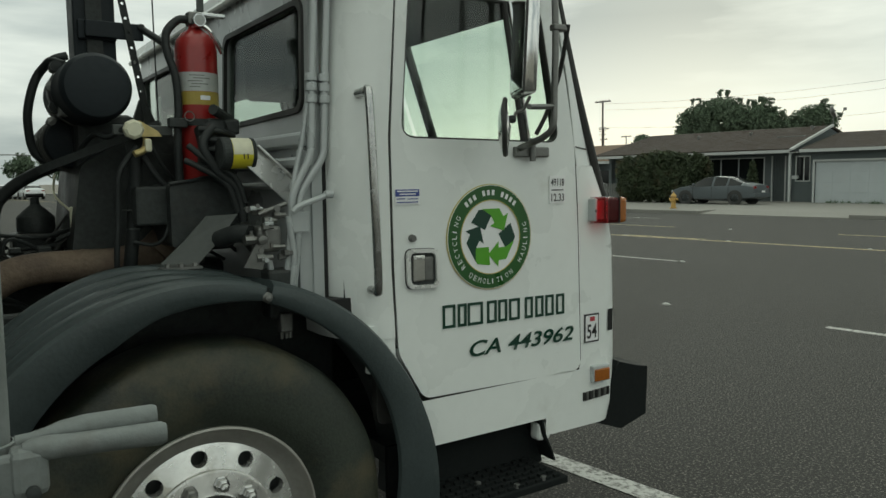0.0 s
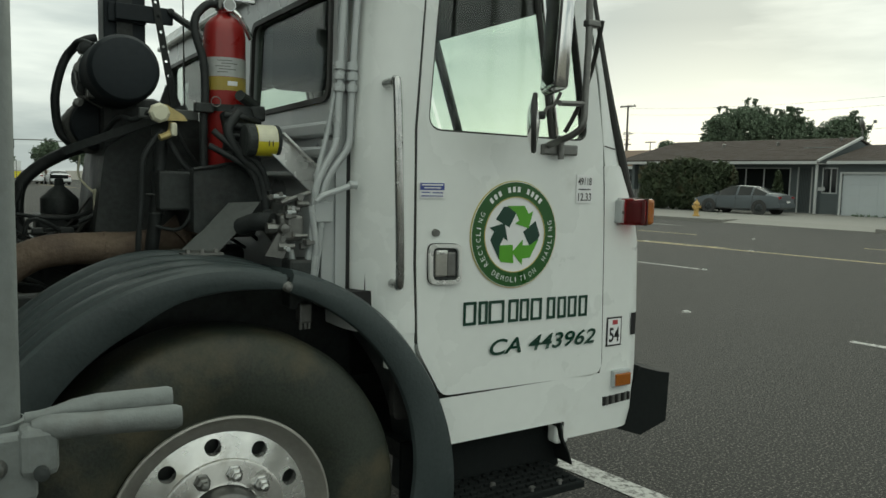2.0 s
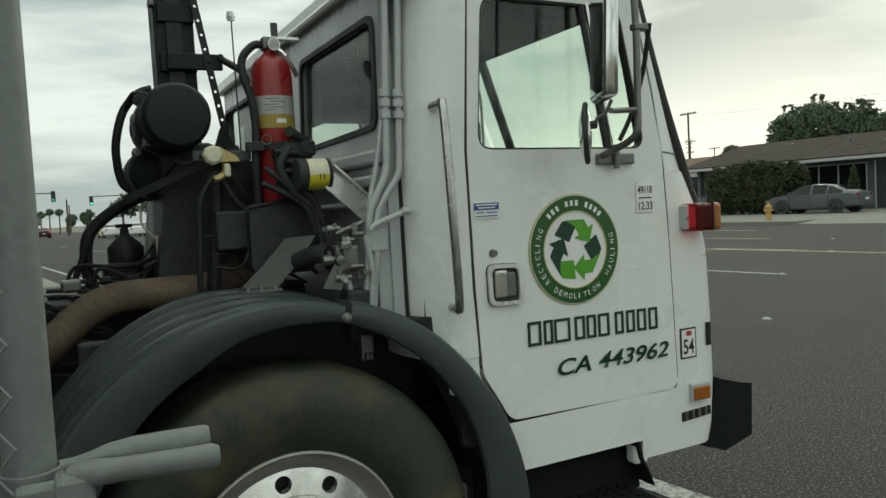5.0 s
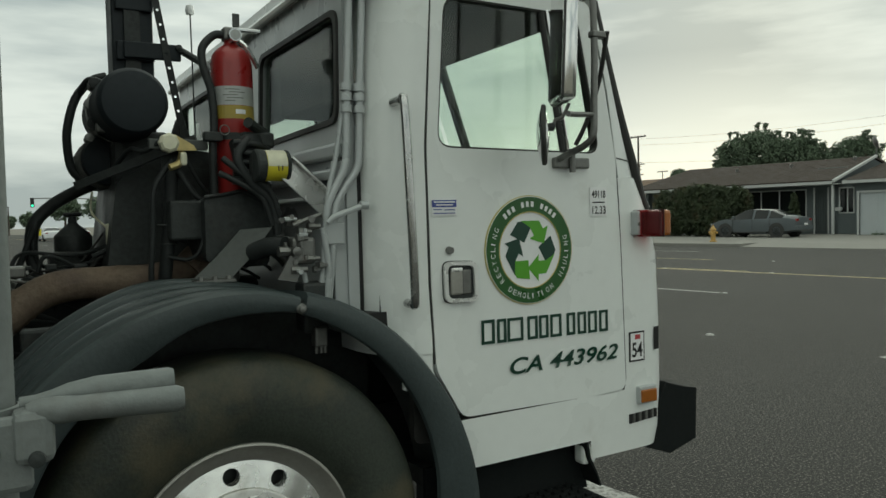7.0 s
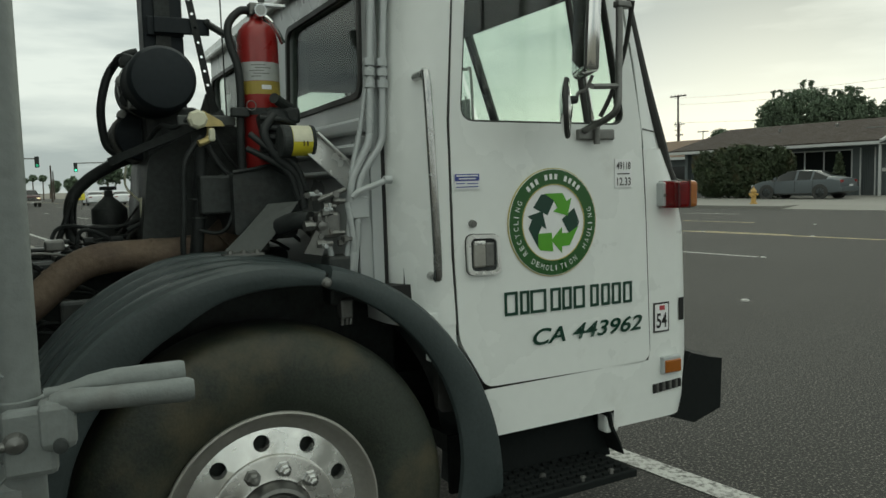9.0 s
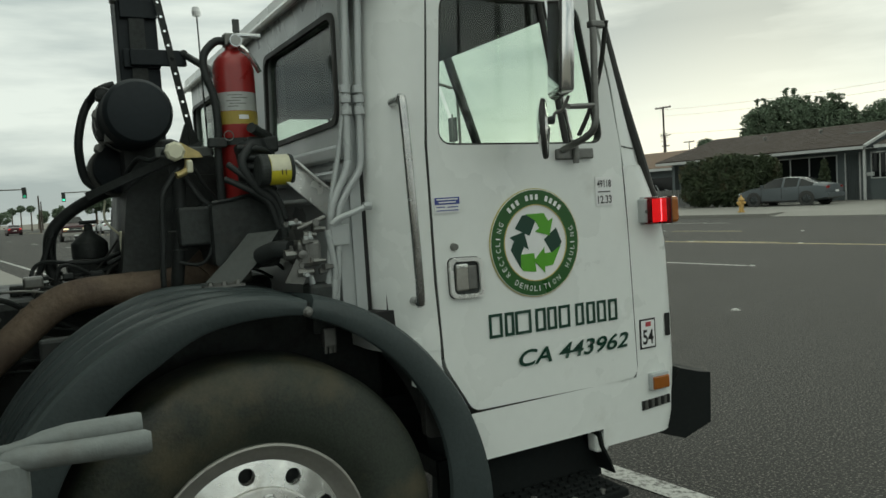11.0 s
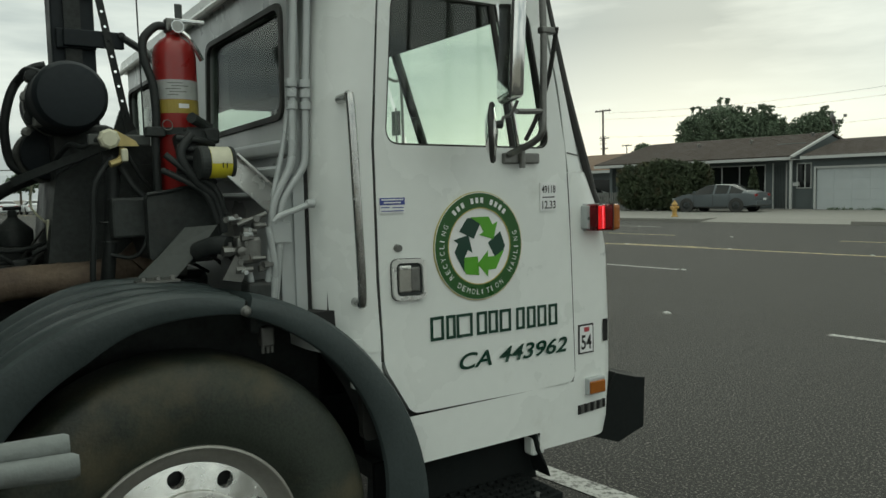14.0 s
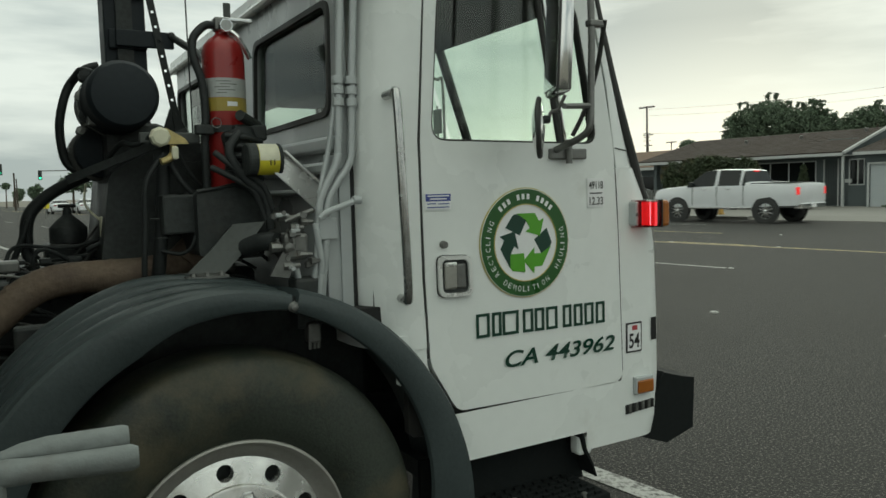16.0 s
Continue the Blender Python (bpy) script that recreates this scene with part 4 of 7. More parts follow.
def cab_fittings():
    global reflector
    y = YR
    # side marker lamp on the corner
    base = part("marker_lamp", boxm(2.038, 2.058, 1.835, 1.874, 1.322, 1.408, 0.006), GREYWHITE, TRUCK, "red and amber side marker lamp on a white bracket")
    part("red_lens", ring_shell(2.050, 2.131, 1.796, 1.866, 1.316, 1.412, 0.012), REDLENS, base, "dark red flashing lens")
    part("amber_lens", boxm(2.133, 2.172, 1.797, 1.866, 1.316, 1.412, 0.012), AMBER, base, "amber lens")
    part("lamp_gasket", boxm(2.1305, 2.1335, 1.797, 1.866, 1.314, 1.414), RUBBER, base)
    part("lamp_back", boxm(2.050, 2.170, 1.866, 1.872, 1.314, 1.414), GREYWHITE, base)
    # panel added to imitate the lamp's blinking: it turns, and one half glows
    panel = boxm(-0.036, 0.036, -0.003, 0.003, -0.042, 0.042)
    box(panel, 0.004, 0.009, -0.005, -0.003, -0.040, 0.040)
    reflector = part("blink_panel", panel, DARKRED, base, "added turning panel with one glowing side that makes the lens blink")
    reflector.data.materials.append(BULB)
    reflector.data.materials.append(FILAMENT)
    for poly in reflector.data.polygons:
        if poly.normal.y < -0.5:
            poly.material_index = 2 if poly.center.y < -0.004 else 1
    reflector.matrix_basis = pose(2.093, 1.821, 1.364)
    part("lamp_screw", lathem([(0, -0.004), (0.006, -0.003), (0.007, 0)], (2.045, 1.835, 1.362), "y", 10), STEEL, base)
    # orange side repeater and badge
    rep = part("side_repeater", boxm(2.054, 2.142, 1.852, 1.875, 0.700, 0.765, 0.005), GREYWHITE, TRUCK)
    part("repeater_lens", boxm(2.060, 2.137, 1.845, 1.856, 0.705, 0.752, 0.004), AMBER, rep, "orange repeater lens")
    for k in range(9):
        x = 2.016 + 0.0158 * k
        part("badge_bar", boxm(x, x + 0.0115, y - 0.006, y + 0.002, 0.632 + 0.0008 * k, 0.666 + 0.0006 * k, 0.001), STEEL if k % 2 else INK, TRUCK)
    nb = part("number_plaque", boxm(2.020, 2.096, y - 0.003, y + 0.001, 0.858, 0.968), INK, TRUCK, "framed white plaque with a black number")
    part("plaque_face", boxm(2.026, 2.090, y - 0.0045, y - 0.002, 0.864, 0.962), STICKER, nb)
    words("figures", "54", 2.031, 0.874, 0.055, 0.052, INK, nb, y - 0.0055, bold=0.02)
    part("plaque_mark", boxm(2.047, 2.072, y - 0.006, y - 0.004, 0.940, 0.957), mat("red_ink", (0.4, 0.05, 0.06), 0.5), nb)
    words("unit_figure", "1", 2.146, 0.892, 0.085, 0.026, INK, TRUCK, y - 0.0012)
    # seam on the corner panel
    part("panel_seam", tubem([(1.972, y - 0.0005, 1.600), (2.030, y - 0.0005, 1.590)], 0.0025, 6, False), STEEL, TRUCK)
    # grab rail
    part("grab_rail", tubem([(1.086, 1.885, 1.748), (1.0855, 1.835, 1.748), (1.086, 1.812, 1.728), (1.094, 1.806, 1.45), (1.105, 1.812, 1.172), (1.107, 1.835, 1.150), (1.108, 1.868, 1.148)], 0.0135, 12), GRABSTEEL, TRUCK, "polished steel grab rail", smooth=40)
    # mirrors
    arm = part("mirror_arm", tubem([(1.700, 1.862, 1.590), (1.690, 1.80, 1.602), (1.710, 1.745, 1.625), (1.722, 1.715, 1.66), (1.728, 1.715, 1.76), (1.732, 1.715, 2.00), (1.725, 1.73, 2.20), (1.70, 1.80, 2.27), (1.69, 1.87, 2.27)], 0.0115, 12), STEEL, TRUCK, "bent steel mirror arm", smooth=40)
    part("mirror_stay", tubem([(1.775, 1.70, 1.99), (1.795, 1.76, 1.85), (1.80, 1.83, 1.72), (1.78, 1.868, 1.64)], 0.008, 10), RUBBER, arm)
    part("arm_clamp", boxm(1.718, 1.775, 1.700, 1.730, 1.968, 1.990, 0.005), STEEL, arm)
    part("arm_bracket", boxm(1.675, 1.830, 1.852, 1.872, 1.560, 1.596, 0.005), STEEL, arm, "grey steel hinge bracket")
    part("bracket_pin", tubem([(1.745, 1.845, 1.545), (1.745, 1.845, 1.625)], 0.011, 10, False), STEEL, arm)
    part("clevis", tubem([(1.582, 1.672, 1.712), (1.64, 1.695, 1.716), (1.722, 1.715, 1.722)], 0.009, 8), STEEL, arm)
    mm = Matrix.Translation((1.565, 1.66, 2.03)) @ Matrix.Rotation(radians(3.5), 4, "Y") @ Matrix.Rotation(radians(-24), 4, "Z")
    mir = part("wing_mirror", boxm(-0.022, 0.022, -0.085, 0.085, -0.29, 0.29, 0.014, m=mm), CHROME, TRUCK, "tall silver-backed wing mirror", smooth=40)
    part("mirror_glass", boxm(-0.0245, -0.021, -0.074, 0.074, -0.275, 0.275, 0.002, m=mm), MIRROR, mir)
    part("mirror_rim", boxm(-0.026, -0.019, -0.088, -0.080, -0.285, 0.285, 0.002, m=mm), RUBBER, mir)
    cm = Matrix.Translation((1.505, 1.715, 1.648)) @ Matrix.Rotation(radians(-40), 4, "Z") @ Matrix.Rotation(radians(-90), 4, "Y")
    cvx = lathem([(0.0, 0.012), (0.04, 0.009), (0.075, 0.0), (0.088, -0.006), (0.092, -0.012), (0.085, -0.018), (0.04, -0.026), (0.0, -0.03)], seg=36)
    bmesh.ops.transform(cvx, matrix=cm, verts=cvx.verts)
    cv = part("convex_mirror", cvx, CHROME, TRUCK, "round convex mirror", smooth=40)
    rim = lathem([(0.086, -0.004), (0.092, -0.006), (0.094, -0.014), (0.088, -0.02)], seg=36)
    bmesh.ops.transform(rim, matrix=cm, verts=rim.verts)
    part("mirror_rim", rim, RUBBER, cv)
    part("mirror_stem", tubem([(1.512, 1.713, 1.672), (1.548, 1.708, 1.674), (1.555, 1.702, 1.695), (1.575, 1.69, 1.706), (1.585, 1.67, 1.745)], 0.0055, 8), STEEL, cv)
    part("stem_knob", lathem([(0, -0.014), (0.012, -0.012), (0.013, 0.012), (0, 0.014)], (1.538, 1.709, 1.674), "x", 12), BLACK, cv)


cab()
wheel_group()
fender()
step_and_bumper()
cab_fittings()


# ---- machinery behind the cab ----
def machinery():
    # large masses: engine block, radiator shroud, frame rail, all black and grimy
    eng = part("engine_block", boxm(-0.70, 0.92, 2.70, 3.55, 0.70, 1.20, 0.03), BLACK, TRUCK, "grimy black engine under hoses")
    rnd = random.Random(4)
    for k in range(52):
        x, y, z = rnd.uniform(-0.25, 0.86), rnd.uniform(2.52, 2.9), rnd.uniform(0.95, 1.25)
        s = rnd.uniform(0.02, 0.06)
        if k % 2:
            part("engine_lug", boxm(x, x + s * 1.6, y, y + s * 2, z, z + s, s * 0.2), BLACK if k % 5 else STEEL, eng)
        else:
            part("engine_pipe", tubem([(x, y, z), (x + s, y - 0.03, z + s), (x + 0.12, y - 0.02, z + s * 0.6), (x + 0.2, y, z - s)], s * 0.22, 8), HOSE if k % 4 else STEEL, eng)
    part("frame_rail", boxm(-3.5, 2.0, 2.72, 2.80, 0.62, 0.90, 0.008), BLACK, TRUCK)
    part("axle_beam", boxm(0.54, 0.70, 2.1, 4.1, 0.42, 0.56, 0.02), BLACK, TRUCK)
    part("wheelhouse_liner", boxm(0.10, 1.15, 2.24, 2.28, 0.55, 1.12, 0.01), BLACK, TRUCK)
    sh = part("radiator_shroud", plate([rounded([(0.36, 1.245), (0.90, 1.245), (0.905, 1.62), (0.60, 1.66), (0.40, 1.55)], 0.03)], xz(2.52), 0.5), BLACK, TRUCK, "black radiator shroud")
    part("shroud_cowl", plate([rounded([(0.612, 1.28), (0.79, 1.30), (0.842, 1.36), (0.834, 1.436), (0.735, 1.498), (0.612, 1.480)], 0.018)], xz(2.25), 0.25), BLACK, TRUCK)
    part("cowl_lip", tubem([(0.612, 2.248, 1.482), (0.68, 2.246, 1.492), (0.735, 2.246, 1.500), (0.79, 2.246, 1.468), (0.836, 2.248, 1.438), (0.843, 2.25, 1.36)], 0.006, 8), HOSE, TRUCK)
    part("relay_box", boxm(0.520, 0.635, 2.30, 2.44, 1.352, 1.475, 0.008), BLACK, TRUCK)
    part("cross_bar", tubem([(0.28, 2.52, 1.53), (0.62, 2.36, 1.675)], 0.018, 4, False), BLACK, TRUCK)
    part("cross_plate", boxm(0.44, 0.62, 2.33, 2.345, 1.635, 1.668, 0.004, m=Matrix.Translation((0.03, 0, 0.0))), GREYSTRUT, TRUCK)
    part("side_plate", plate([[(0.555, 1.665), (0.60, 1.655), (0.665, 1.60), (0.66, 1.58), (0.52, 1.585), (0.515, 1.64)]], xz(2.40), 0.006), BLACK, TRUCK)
    # drum air cleaner with its second silver tank
    dr = part("air_drum", lathem([(0.0, 2.342), (0.06, 2.344), (0.092, 2.352), (0.103, 2.366), (0.106, 2.385), (0.106, 2.52), (0.109, 2.525), (0.109, 2.54), (0.106, 2.545), (0.106, 2.78), (0.10, 2.80), (0.0, 2.805)], (0.437, 0, 1.783), "y", 48), DRUM, TRUCK, "matt black cylindrical air drum", smooth=35)
    part("drum_strap", lathem([(0.108, 2.60), (0.111, 2.60), (0.111, 2.63), (0.108, 2.63)], (0.437, 0, 1.783), "y", 40), STEEL, dr)
    part("drum_valve", boxm(0.345, 0.375, 2.50, 2.54, 1.70, 1.735, 0.005), STEEL, dr)
    tk = part("silver_tank", lathem([(0.0, 2.66), (0.06, 2.665), (0.085, 2.68), (0.090, 2.70), (0.090, 3.1), (0.0, 3.11)], (0.405, 0, 1.628), "y", 32), DRUM, TRUCK, "dull black canister", smooth=35)
    for k in range(5):
        part("tank_rib", lathem([(0.091, 2.70 + 0.05 * k), (0.096, 2.705 + 0.05 * k), (0.096, 2.715 + 0.05 * k), (0.091, 2.72 + 0.05 * k)], (0.405, 0, 1.628), "y", 28), STEEL, tk)
    for x, z, r in ((0.345, 1.735, 0.022), (0.335, 1.80, 0.017), (0.352, 1.865, 0.019), (0.33, 1.69, 0.014)):
        part("drum_fitting", lathem([(0.0, 2.56), (r, 2.562), (r, 2.60), (r * 0.7, 2.605), (r * 0.7, 2.66)], (x, 0, z), "y", 8), HOSE if r > 0.018 else STEEL, dr)
    part("tank_body", boxm(0.40, 0.60, 2.58, 2.95, 1.40, 1.72, 0.03), BLACK, TRUCK)
    # mast with side brackets and perforated strap
    mast = part("mast", boxm(0.455, 0.60, 2.90, 3.04, 1.30, 3.00, 0.006), DRUM, TRUCK, "black steel mast with brackets")
    part("mast_channel", boxm(0.497, 0.552, 2.885, 2.902, 1.90, 2.94), BLACK, mast)
    for z in (2.235, 2.05, 2.38, 2.52):
        part("mast_rib", boxm(0.468, 0.60, 2.880, 2.90, z - 0.035, z + 0.035, 0.004), DRUM, mast)
    part("mast_clamp", boxm(0.438, 0.458, 2.87, 2.92, 2.255, 2.275, 0.004), STEEL, mast)
    br = part("mast_bracket", boxm(0.49, 0.692, 2.862, 2.882, 2.022, 2.082, 0.004), DRUM, mast)
    part("bracket_end", lathem([(0.0, 2.850), (0.012, 2.852), (0.015, 2.865), (0.015, 2.885)], (0.684, 0, 2.07), "y", 12), BLACK, br)
    holes = [circle(0.0, -0.27 + 0.054 * k, 0.0055, 10) for k in range(11)]
    strap = plate([[(-0.013, -0.36), (0.013, -0.36), (0.013, 0.36), (-0.013, 0.36)], *holes], xz(0), 0.005)
    bmesh.ops.transform(strap, matrix=Matrix.Translation((0.637, 2.855, 2.045)) @ Matrix.Rotation(radians(9.6), 4, "Y").inverted() @ Matrix.Identity(4), verts=strap.verts)
    part("perforated_strap", strap, BLACK, mast)
    part("stay_foot", plate([[(0.665, 1.80), (0.685, 1.80), (0.735, 1.69), (0.735, 1.66), (0.60, 1.66), (0.63, 1.70)]], xz(2.86), 0.02), BLACK, mast)
    part("stay_rod", tubem([(0.687, 2.88, 2.07), (0.735, 2.70, 1.985), (0.742, 2.52, 1.90)], 0.014, 10, False), HOSE, TRUCK)
    # hoses: points along each run, radius
    runs = [
        ([(0.425, 2.86, 1.945), (0.375, 2.86, 1.925), (0.322, 2.86, 1.86), (0.292, 2.86, 1.76), (0.288, 2.86, 1.68), (0.302, 2.86, 1.60), (0.345, 2.84, 1.56)], 0.015),
        ([(0.40, 2.75, 1.90), (0.36, 2.80, 1.915), (0.335, 2.84, 1.88)], 0.012),
        ([(0.47, 2.60, 1.575), (0.40, 2.80, 1.565), (0.30, 2.88, 1.522), (0.22, 2.90, 1.468), (0.172, 2.90, 1.405), (0.163, 2.90, 1.30), (0.18, 2.88, 1.22)], 0.022),
        ([(0.170, 2.86, 1.40), (0.150, 2.86, 1.34), (0.118, 2.86, 1.26), (0.092, 2.86, 1.19), (0.10, 2.86, 1.12), (0.16, 2.86, 1.08)], 0.011),
        ([(0.178, 2.88, 1.42), (0.168, 2.86, 1.36), (0.172, 2.86, 1.30), (0.20, 2.88, 1.26)], 0.006),
        ([(0.535, 2.31, 1.60), (0.50, 2.31, 1.555), (0.475, 2.31, 1.50), (0.470, 2.32, 1.38), (0.462, 2.33, 1.24), (0.47, 2.36, 1.12)], 0.009),
        ([(0.545, 2.38, 1.58), (0.535, 2.38, 1.45), (0.520, 2.38, 1.30), (0.505, 2.40, 1.15)], 0.022),
        ([(0.56, 2.35, 1.57), (0.60, 2.34, 1.50), (0.645, 2.34, 1.46)], 0.010),
        ([(0.555, 2.33, 1.655), (0.61, 2.34, 1.55), (0.65, 2.36, 1.50)], 0.006),
        ([(0.74, 2.2, 1.66), (0.70, 2.18, 1.60), (0.74, 2.17, 1.52), (0.80, 2.17, 1.46), (0.815, 2.17, 1.36)], 0.014),
        ([(0.66, 2.20, 1.60), (0.72, 2.17, 1.545), (0.79, 2.16, 1.50), (0.82, 2.16, 1.42)], 0.010),
        ([(0.65, 2.21, 1.555), (0.72, 2.18, 1.515), (0.77, 2.17, 1.475), (0.80, 2.17, 1.39)], 0.010),
        ([(0.33, 2.62, 1.30), (0.42, 2.60, 1.34), (0.50, 2.55, 1.36), (0.62, 2.52, 1.34)], 0.008),
        ([(0.30, 2.85, 1.30), (0.40, 2.75, 1.30), (0.52, 2.70, 1.33), (0.66, 2.66, 1.30)], 0.012),
        ([(0.20, 2.80, 1.25), (0.34, 2.70, 1.275), (0.46, 2.62, 1.26)], 0.009),
        ([(0.05, 2.85, 1.05), (0.10, 2.70, 1.12), (0.20, 2.62, 1.10), (0.30, 2.6, 1.02)], 0.010),
        ([(0.50, 2.33, 1.655), (0.46, 2.36, 1.63), (0.43, 2.42, 1.64), (0.40, 2.5, 1.60)], 0.008),
        ([(0.62, 2.30, 1.36), (0.60, 2.3, 1.31), (0.57, 2.32, 1.29), (0.52, 2.35, 1.30)], 0.006),
    ]
    for pts, r in runs:
        part("hose", tubem(pts, r, 10), HOSE, TRUCK, smooth=50)
    for x, z in ((0.52, 1.40), (0.527, 1.34), (0.512, 1.22)):
        part("cable_tie", lathem([(0.024, -0.003), (0.0255, 0.0), (0.024, 0.003)], (x, 2.38, z), "z", 14), GREYSTRUT, TRUCK)
    # reservoir
    res = part("fluid_reservoir", lathem([(0.0, 1.44), (0.014, 1.438), (0.016, 1.415), (0.022, 1.408), (0.030, 1.402), (0.060, 1.372), (0.063, 1.366), (0.063, 1.315), (0.0, 1.31)], (0.297, 2.9, 0), "z", 28), BLACK, TRUCK, "black fluid reservoir with a cone lid", smooth=35)
    part("reservoir_cap", tubem([(0.268, 2.9, 1.446), (0.326, 2.9, 1.446)], 0.007, 8, False), HOSE, res)
    part("reservoir_tank", boxm(0.215, 0.375, 2.83, 2.99, 1.16, 1.3125, 0.012), BLACK, TRUCK, "black tank under the reservoir")
    # loose wiring over the engine
    wr = random.Random(21)
    for k in range(22):
        x0, x1 = wr.uniform(0.06, 0.34), wr.uniform(0.36, 0.66)
        y0, y1 = wr.uniform(2.58, 2.78), wr.uniform(2.58, 2.76)
        z0, z1 = wr.uniform(1.17, 1.33), wr.uniform(1.22, 1.40)
        mid = (0.5 * (x0 + x1), 0.5 * (y0 + y1), min(z0, z1) - wr.uniform(-0.02, 0.05))
        part("cable", tubem([(x0, y0, z0 - 0.05), (x0 + 0.04, y0, z0), mid, (x1 - 0.03, y1, z1), (x1, y1, z1 + 0.02)], wr.choice((0.004, 0.005, 0.007, 0.010)), 7), (HOSE, HOSE, RUBBER)[k % 3], TRUCK, smooth=50)
    for k in range(10):
        x, y, z = wr.uniform(0.10, 0.62), wr.uniform(2.60, 2.72), wr.uniform(1.20, 1.31)
        a = wr.uniform(0.012, 0.024)
        part("connector_block", boxm(x - a, x + a, y - a, y + a, z - 0.5 * a, z + 0.6 * a, 0.004), (BLACK, BLACK, RUST, BLACK)[k % 4], TRUCK)
    # sensor and leads
    sn = part("sensor_plug", boxm(0.372, 0.40, 2.60, 2.625, 1.335, 1.41, 0.006), CREAM, TRUCK, "pale plastic sensor plug")
    part("sensor_lead", tubem([(0.385, 2.61, 1.335), (0.40, 2.60, 1.30), (0.412, 2.59, 1.275), (0.415, 2.56, 1.255)], 0.005, 8), GREYSTRUT, sn)
    part("sensor_lead", tubem([(0.372, 2.61, 1.40), (0.34, 2.70, 1.45), (0.35, 2.75, 1.52)], 0.004, 8), CREAM, sn)
    part("sensor_base", lathem([(0.0, 1.275), (0.013, 1.27), (0.015, 1.25), (0.02, 1.245)], (0.415, 2.54, 0), "z", 8), RUST, sn)
    # yellow gauge cap and brass tap
    cap = part("gauge_cap", lathem([(0.0, 2.262), (0.022, 2.263), (0.030, 2.27), (0.031, 2.29), (0.024, 2.30), (0.015, 2.33)], (0.520, 0, 1.650), "y", 8), CREAM, TRUCK, "cream capped gauge", smooth=30)
    part("cap_plate", plate([[(0.50, 1.672), (0.545, 1.68), (0.60, 1.648), (0.61, 1.632), (0.545, 1.63)]], xz(2.31), 0.005), BRASS, cap)
    tap = part("brass_tap", tubem([(0.520, 2.285, 1.575), (0.545, 2.29, 1.585), (0.558, 2.30, 1.60), (0.562, 2.30, 1.625)], 0.011, 10), BRASS, TRUCK, "tarnished brass tap")
    part("tap_lever", boxm(0.552, 0.572, 2.275, 2.295, 1.582, 1.622, 0.006), CREAM, tap)
    # exhaust pipe with elbow flange
    ex = part("exhaust_pipe", tubem([(0.70, 2.56, 1.285), (0.62, 2.50, 1.255), (0.50, 2.50, 1.224), (0.36, 2.50, 1.222), (0.22, 2.50, 1.215), (0.13, 2.50, 1.175), (0.02, 2.48, 1.085), (-0.16, 2.46, 0.94), (-0.4, 2.45, 0.80)], 0.051, 20), RUST, TRUCK, "rusty brown exhaust pipe", smooth=50)
    part("exhaust_flange", tubem([(0.615, 2.49, 1.245), (0.66, 2.50, 1.285), (0.70, 2.54, 1.30)], 0.064, 18), RUST, ex)
    for a, b in (((0.395, 2.5, 1.2215), (0.385, 2.5, 1.2215)), ((0.125, 2.499, 1.172), (0.112, 2.498, 1.164)), ((0.100, 2.495, 1.153), (0.090, 2.494, 1.145))):
        part("exhaust_bead", tubem([a, b], 0.0535, 20, False), RUST, ex)
    # grey channel and air valve cluster beside the cab corner
    ch = boxm(-0.035, 0.035, -0.004, 0.004, -0.11, 0.11, 0.002)
    box(ch, 0.030, 0.036, -0.03, 0.0, -0.11, 0.11)
    bmesh.ops.transform(ch, matrix=Matrix.Translation((0.905, 2.12, 1.50)) @ Matrix.Rotation(radians(-48), 4, "Y"), verts=ch.verts)
    part("cab_guide_channel", ch, SATIN, TRUCK, "grey folded steel channel")
    for k, (o, r) in enumerate(((0.0, 0.0115), (0.042, 0.0115))):
        part("cable_conduit", tubem([(1.000 + o, 1.965, 2.30), (0.988 + o, 1.965, 2.06), (0.973 + o, 1.965, 1.80), (0.966 + o, 1.965, 1.62), (0.957 + o, 1.965, 1.555), (0.925 + o * 0.7, 1.97, 1.49), (0.903 + o * 0.6, 1.975, 1.43), (0.893 + o * 0.6, 1.98, 1.30), (0.875 + o * 0.6, 1.99, 1.12)], r, 10), GREYWHITE, TRUCK, "painted metal conduit" if not k else "", smooth=50)
        for z in (1.80, 1.735, 1.77):
            part("conduit_clip", lathem([(0.0125, z - 0.012), (0.0175, z - 0.011), (0.0175, z + 0.011), (0.0125, z + 0.012)], (0.970 + o, 1.965, 0), "z", 12), GREYWHITE, TRUCK)
    part("thin_cable", tubem([(0.965, 1.975, 1.75), (0.94, 1.98, 1.60), (0.91, 1.98, 1.48), (0.905, 1.98, 1.40)], 0.008, 8), GREYWHITE, TRUCK)
    tr = part("conduit_tray", boxm(0.93, 0.985, 1.995, 2.003, 1.08, 1.58, 0.003), GREYWHITE, TRUCK)
    hd = part("valve_handle", tubem([(0.895, 1.95, 1.395), (0.915, 1.945, 1.412), (0.965, 1.94, 1.430), (1.005, 1.935, 1.445)], 0.0095, 10), GREYWHITE, TRUCK, "grey valve lever")
    part("handle_knob", lathem([(0, -0.014), (0.012, -0.012), (0.013, 0.012), (0, 0.014)], (1.005, 1.935, 1.445), "x", 12), GREYWHITE, hd)
    vb = part("air_valve", boxm(0.79, 0.865, 1.97, 2.04, 1.275, 1.355, 0.012), STEEL, TRUCK, "grey cast air valve with fittings")
    part("valve_bracket", boxm(0.895, 0.955, 1.965, 1.985, 1.33, 1.395, 0.004), GREYWHITE, vb)
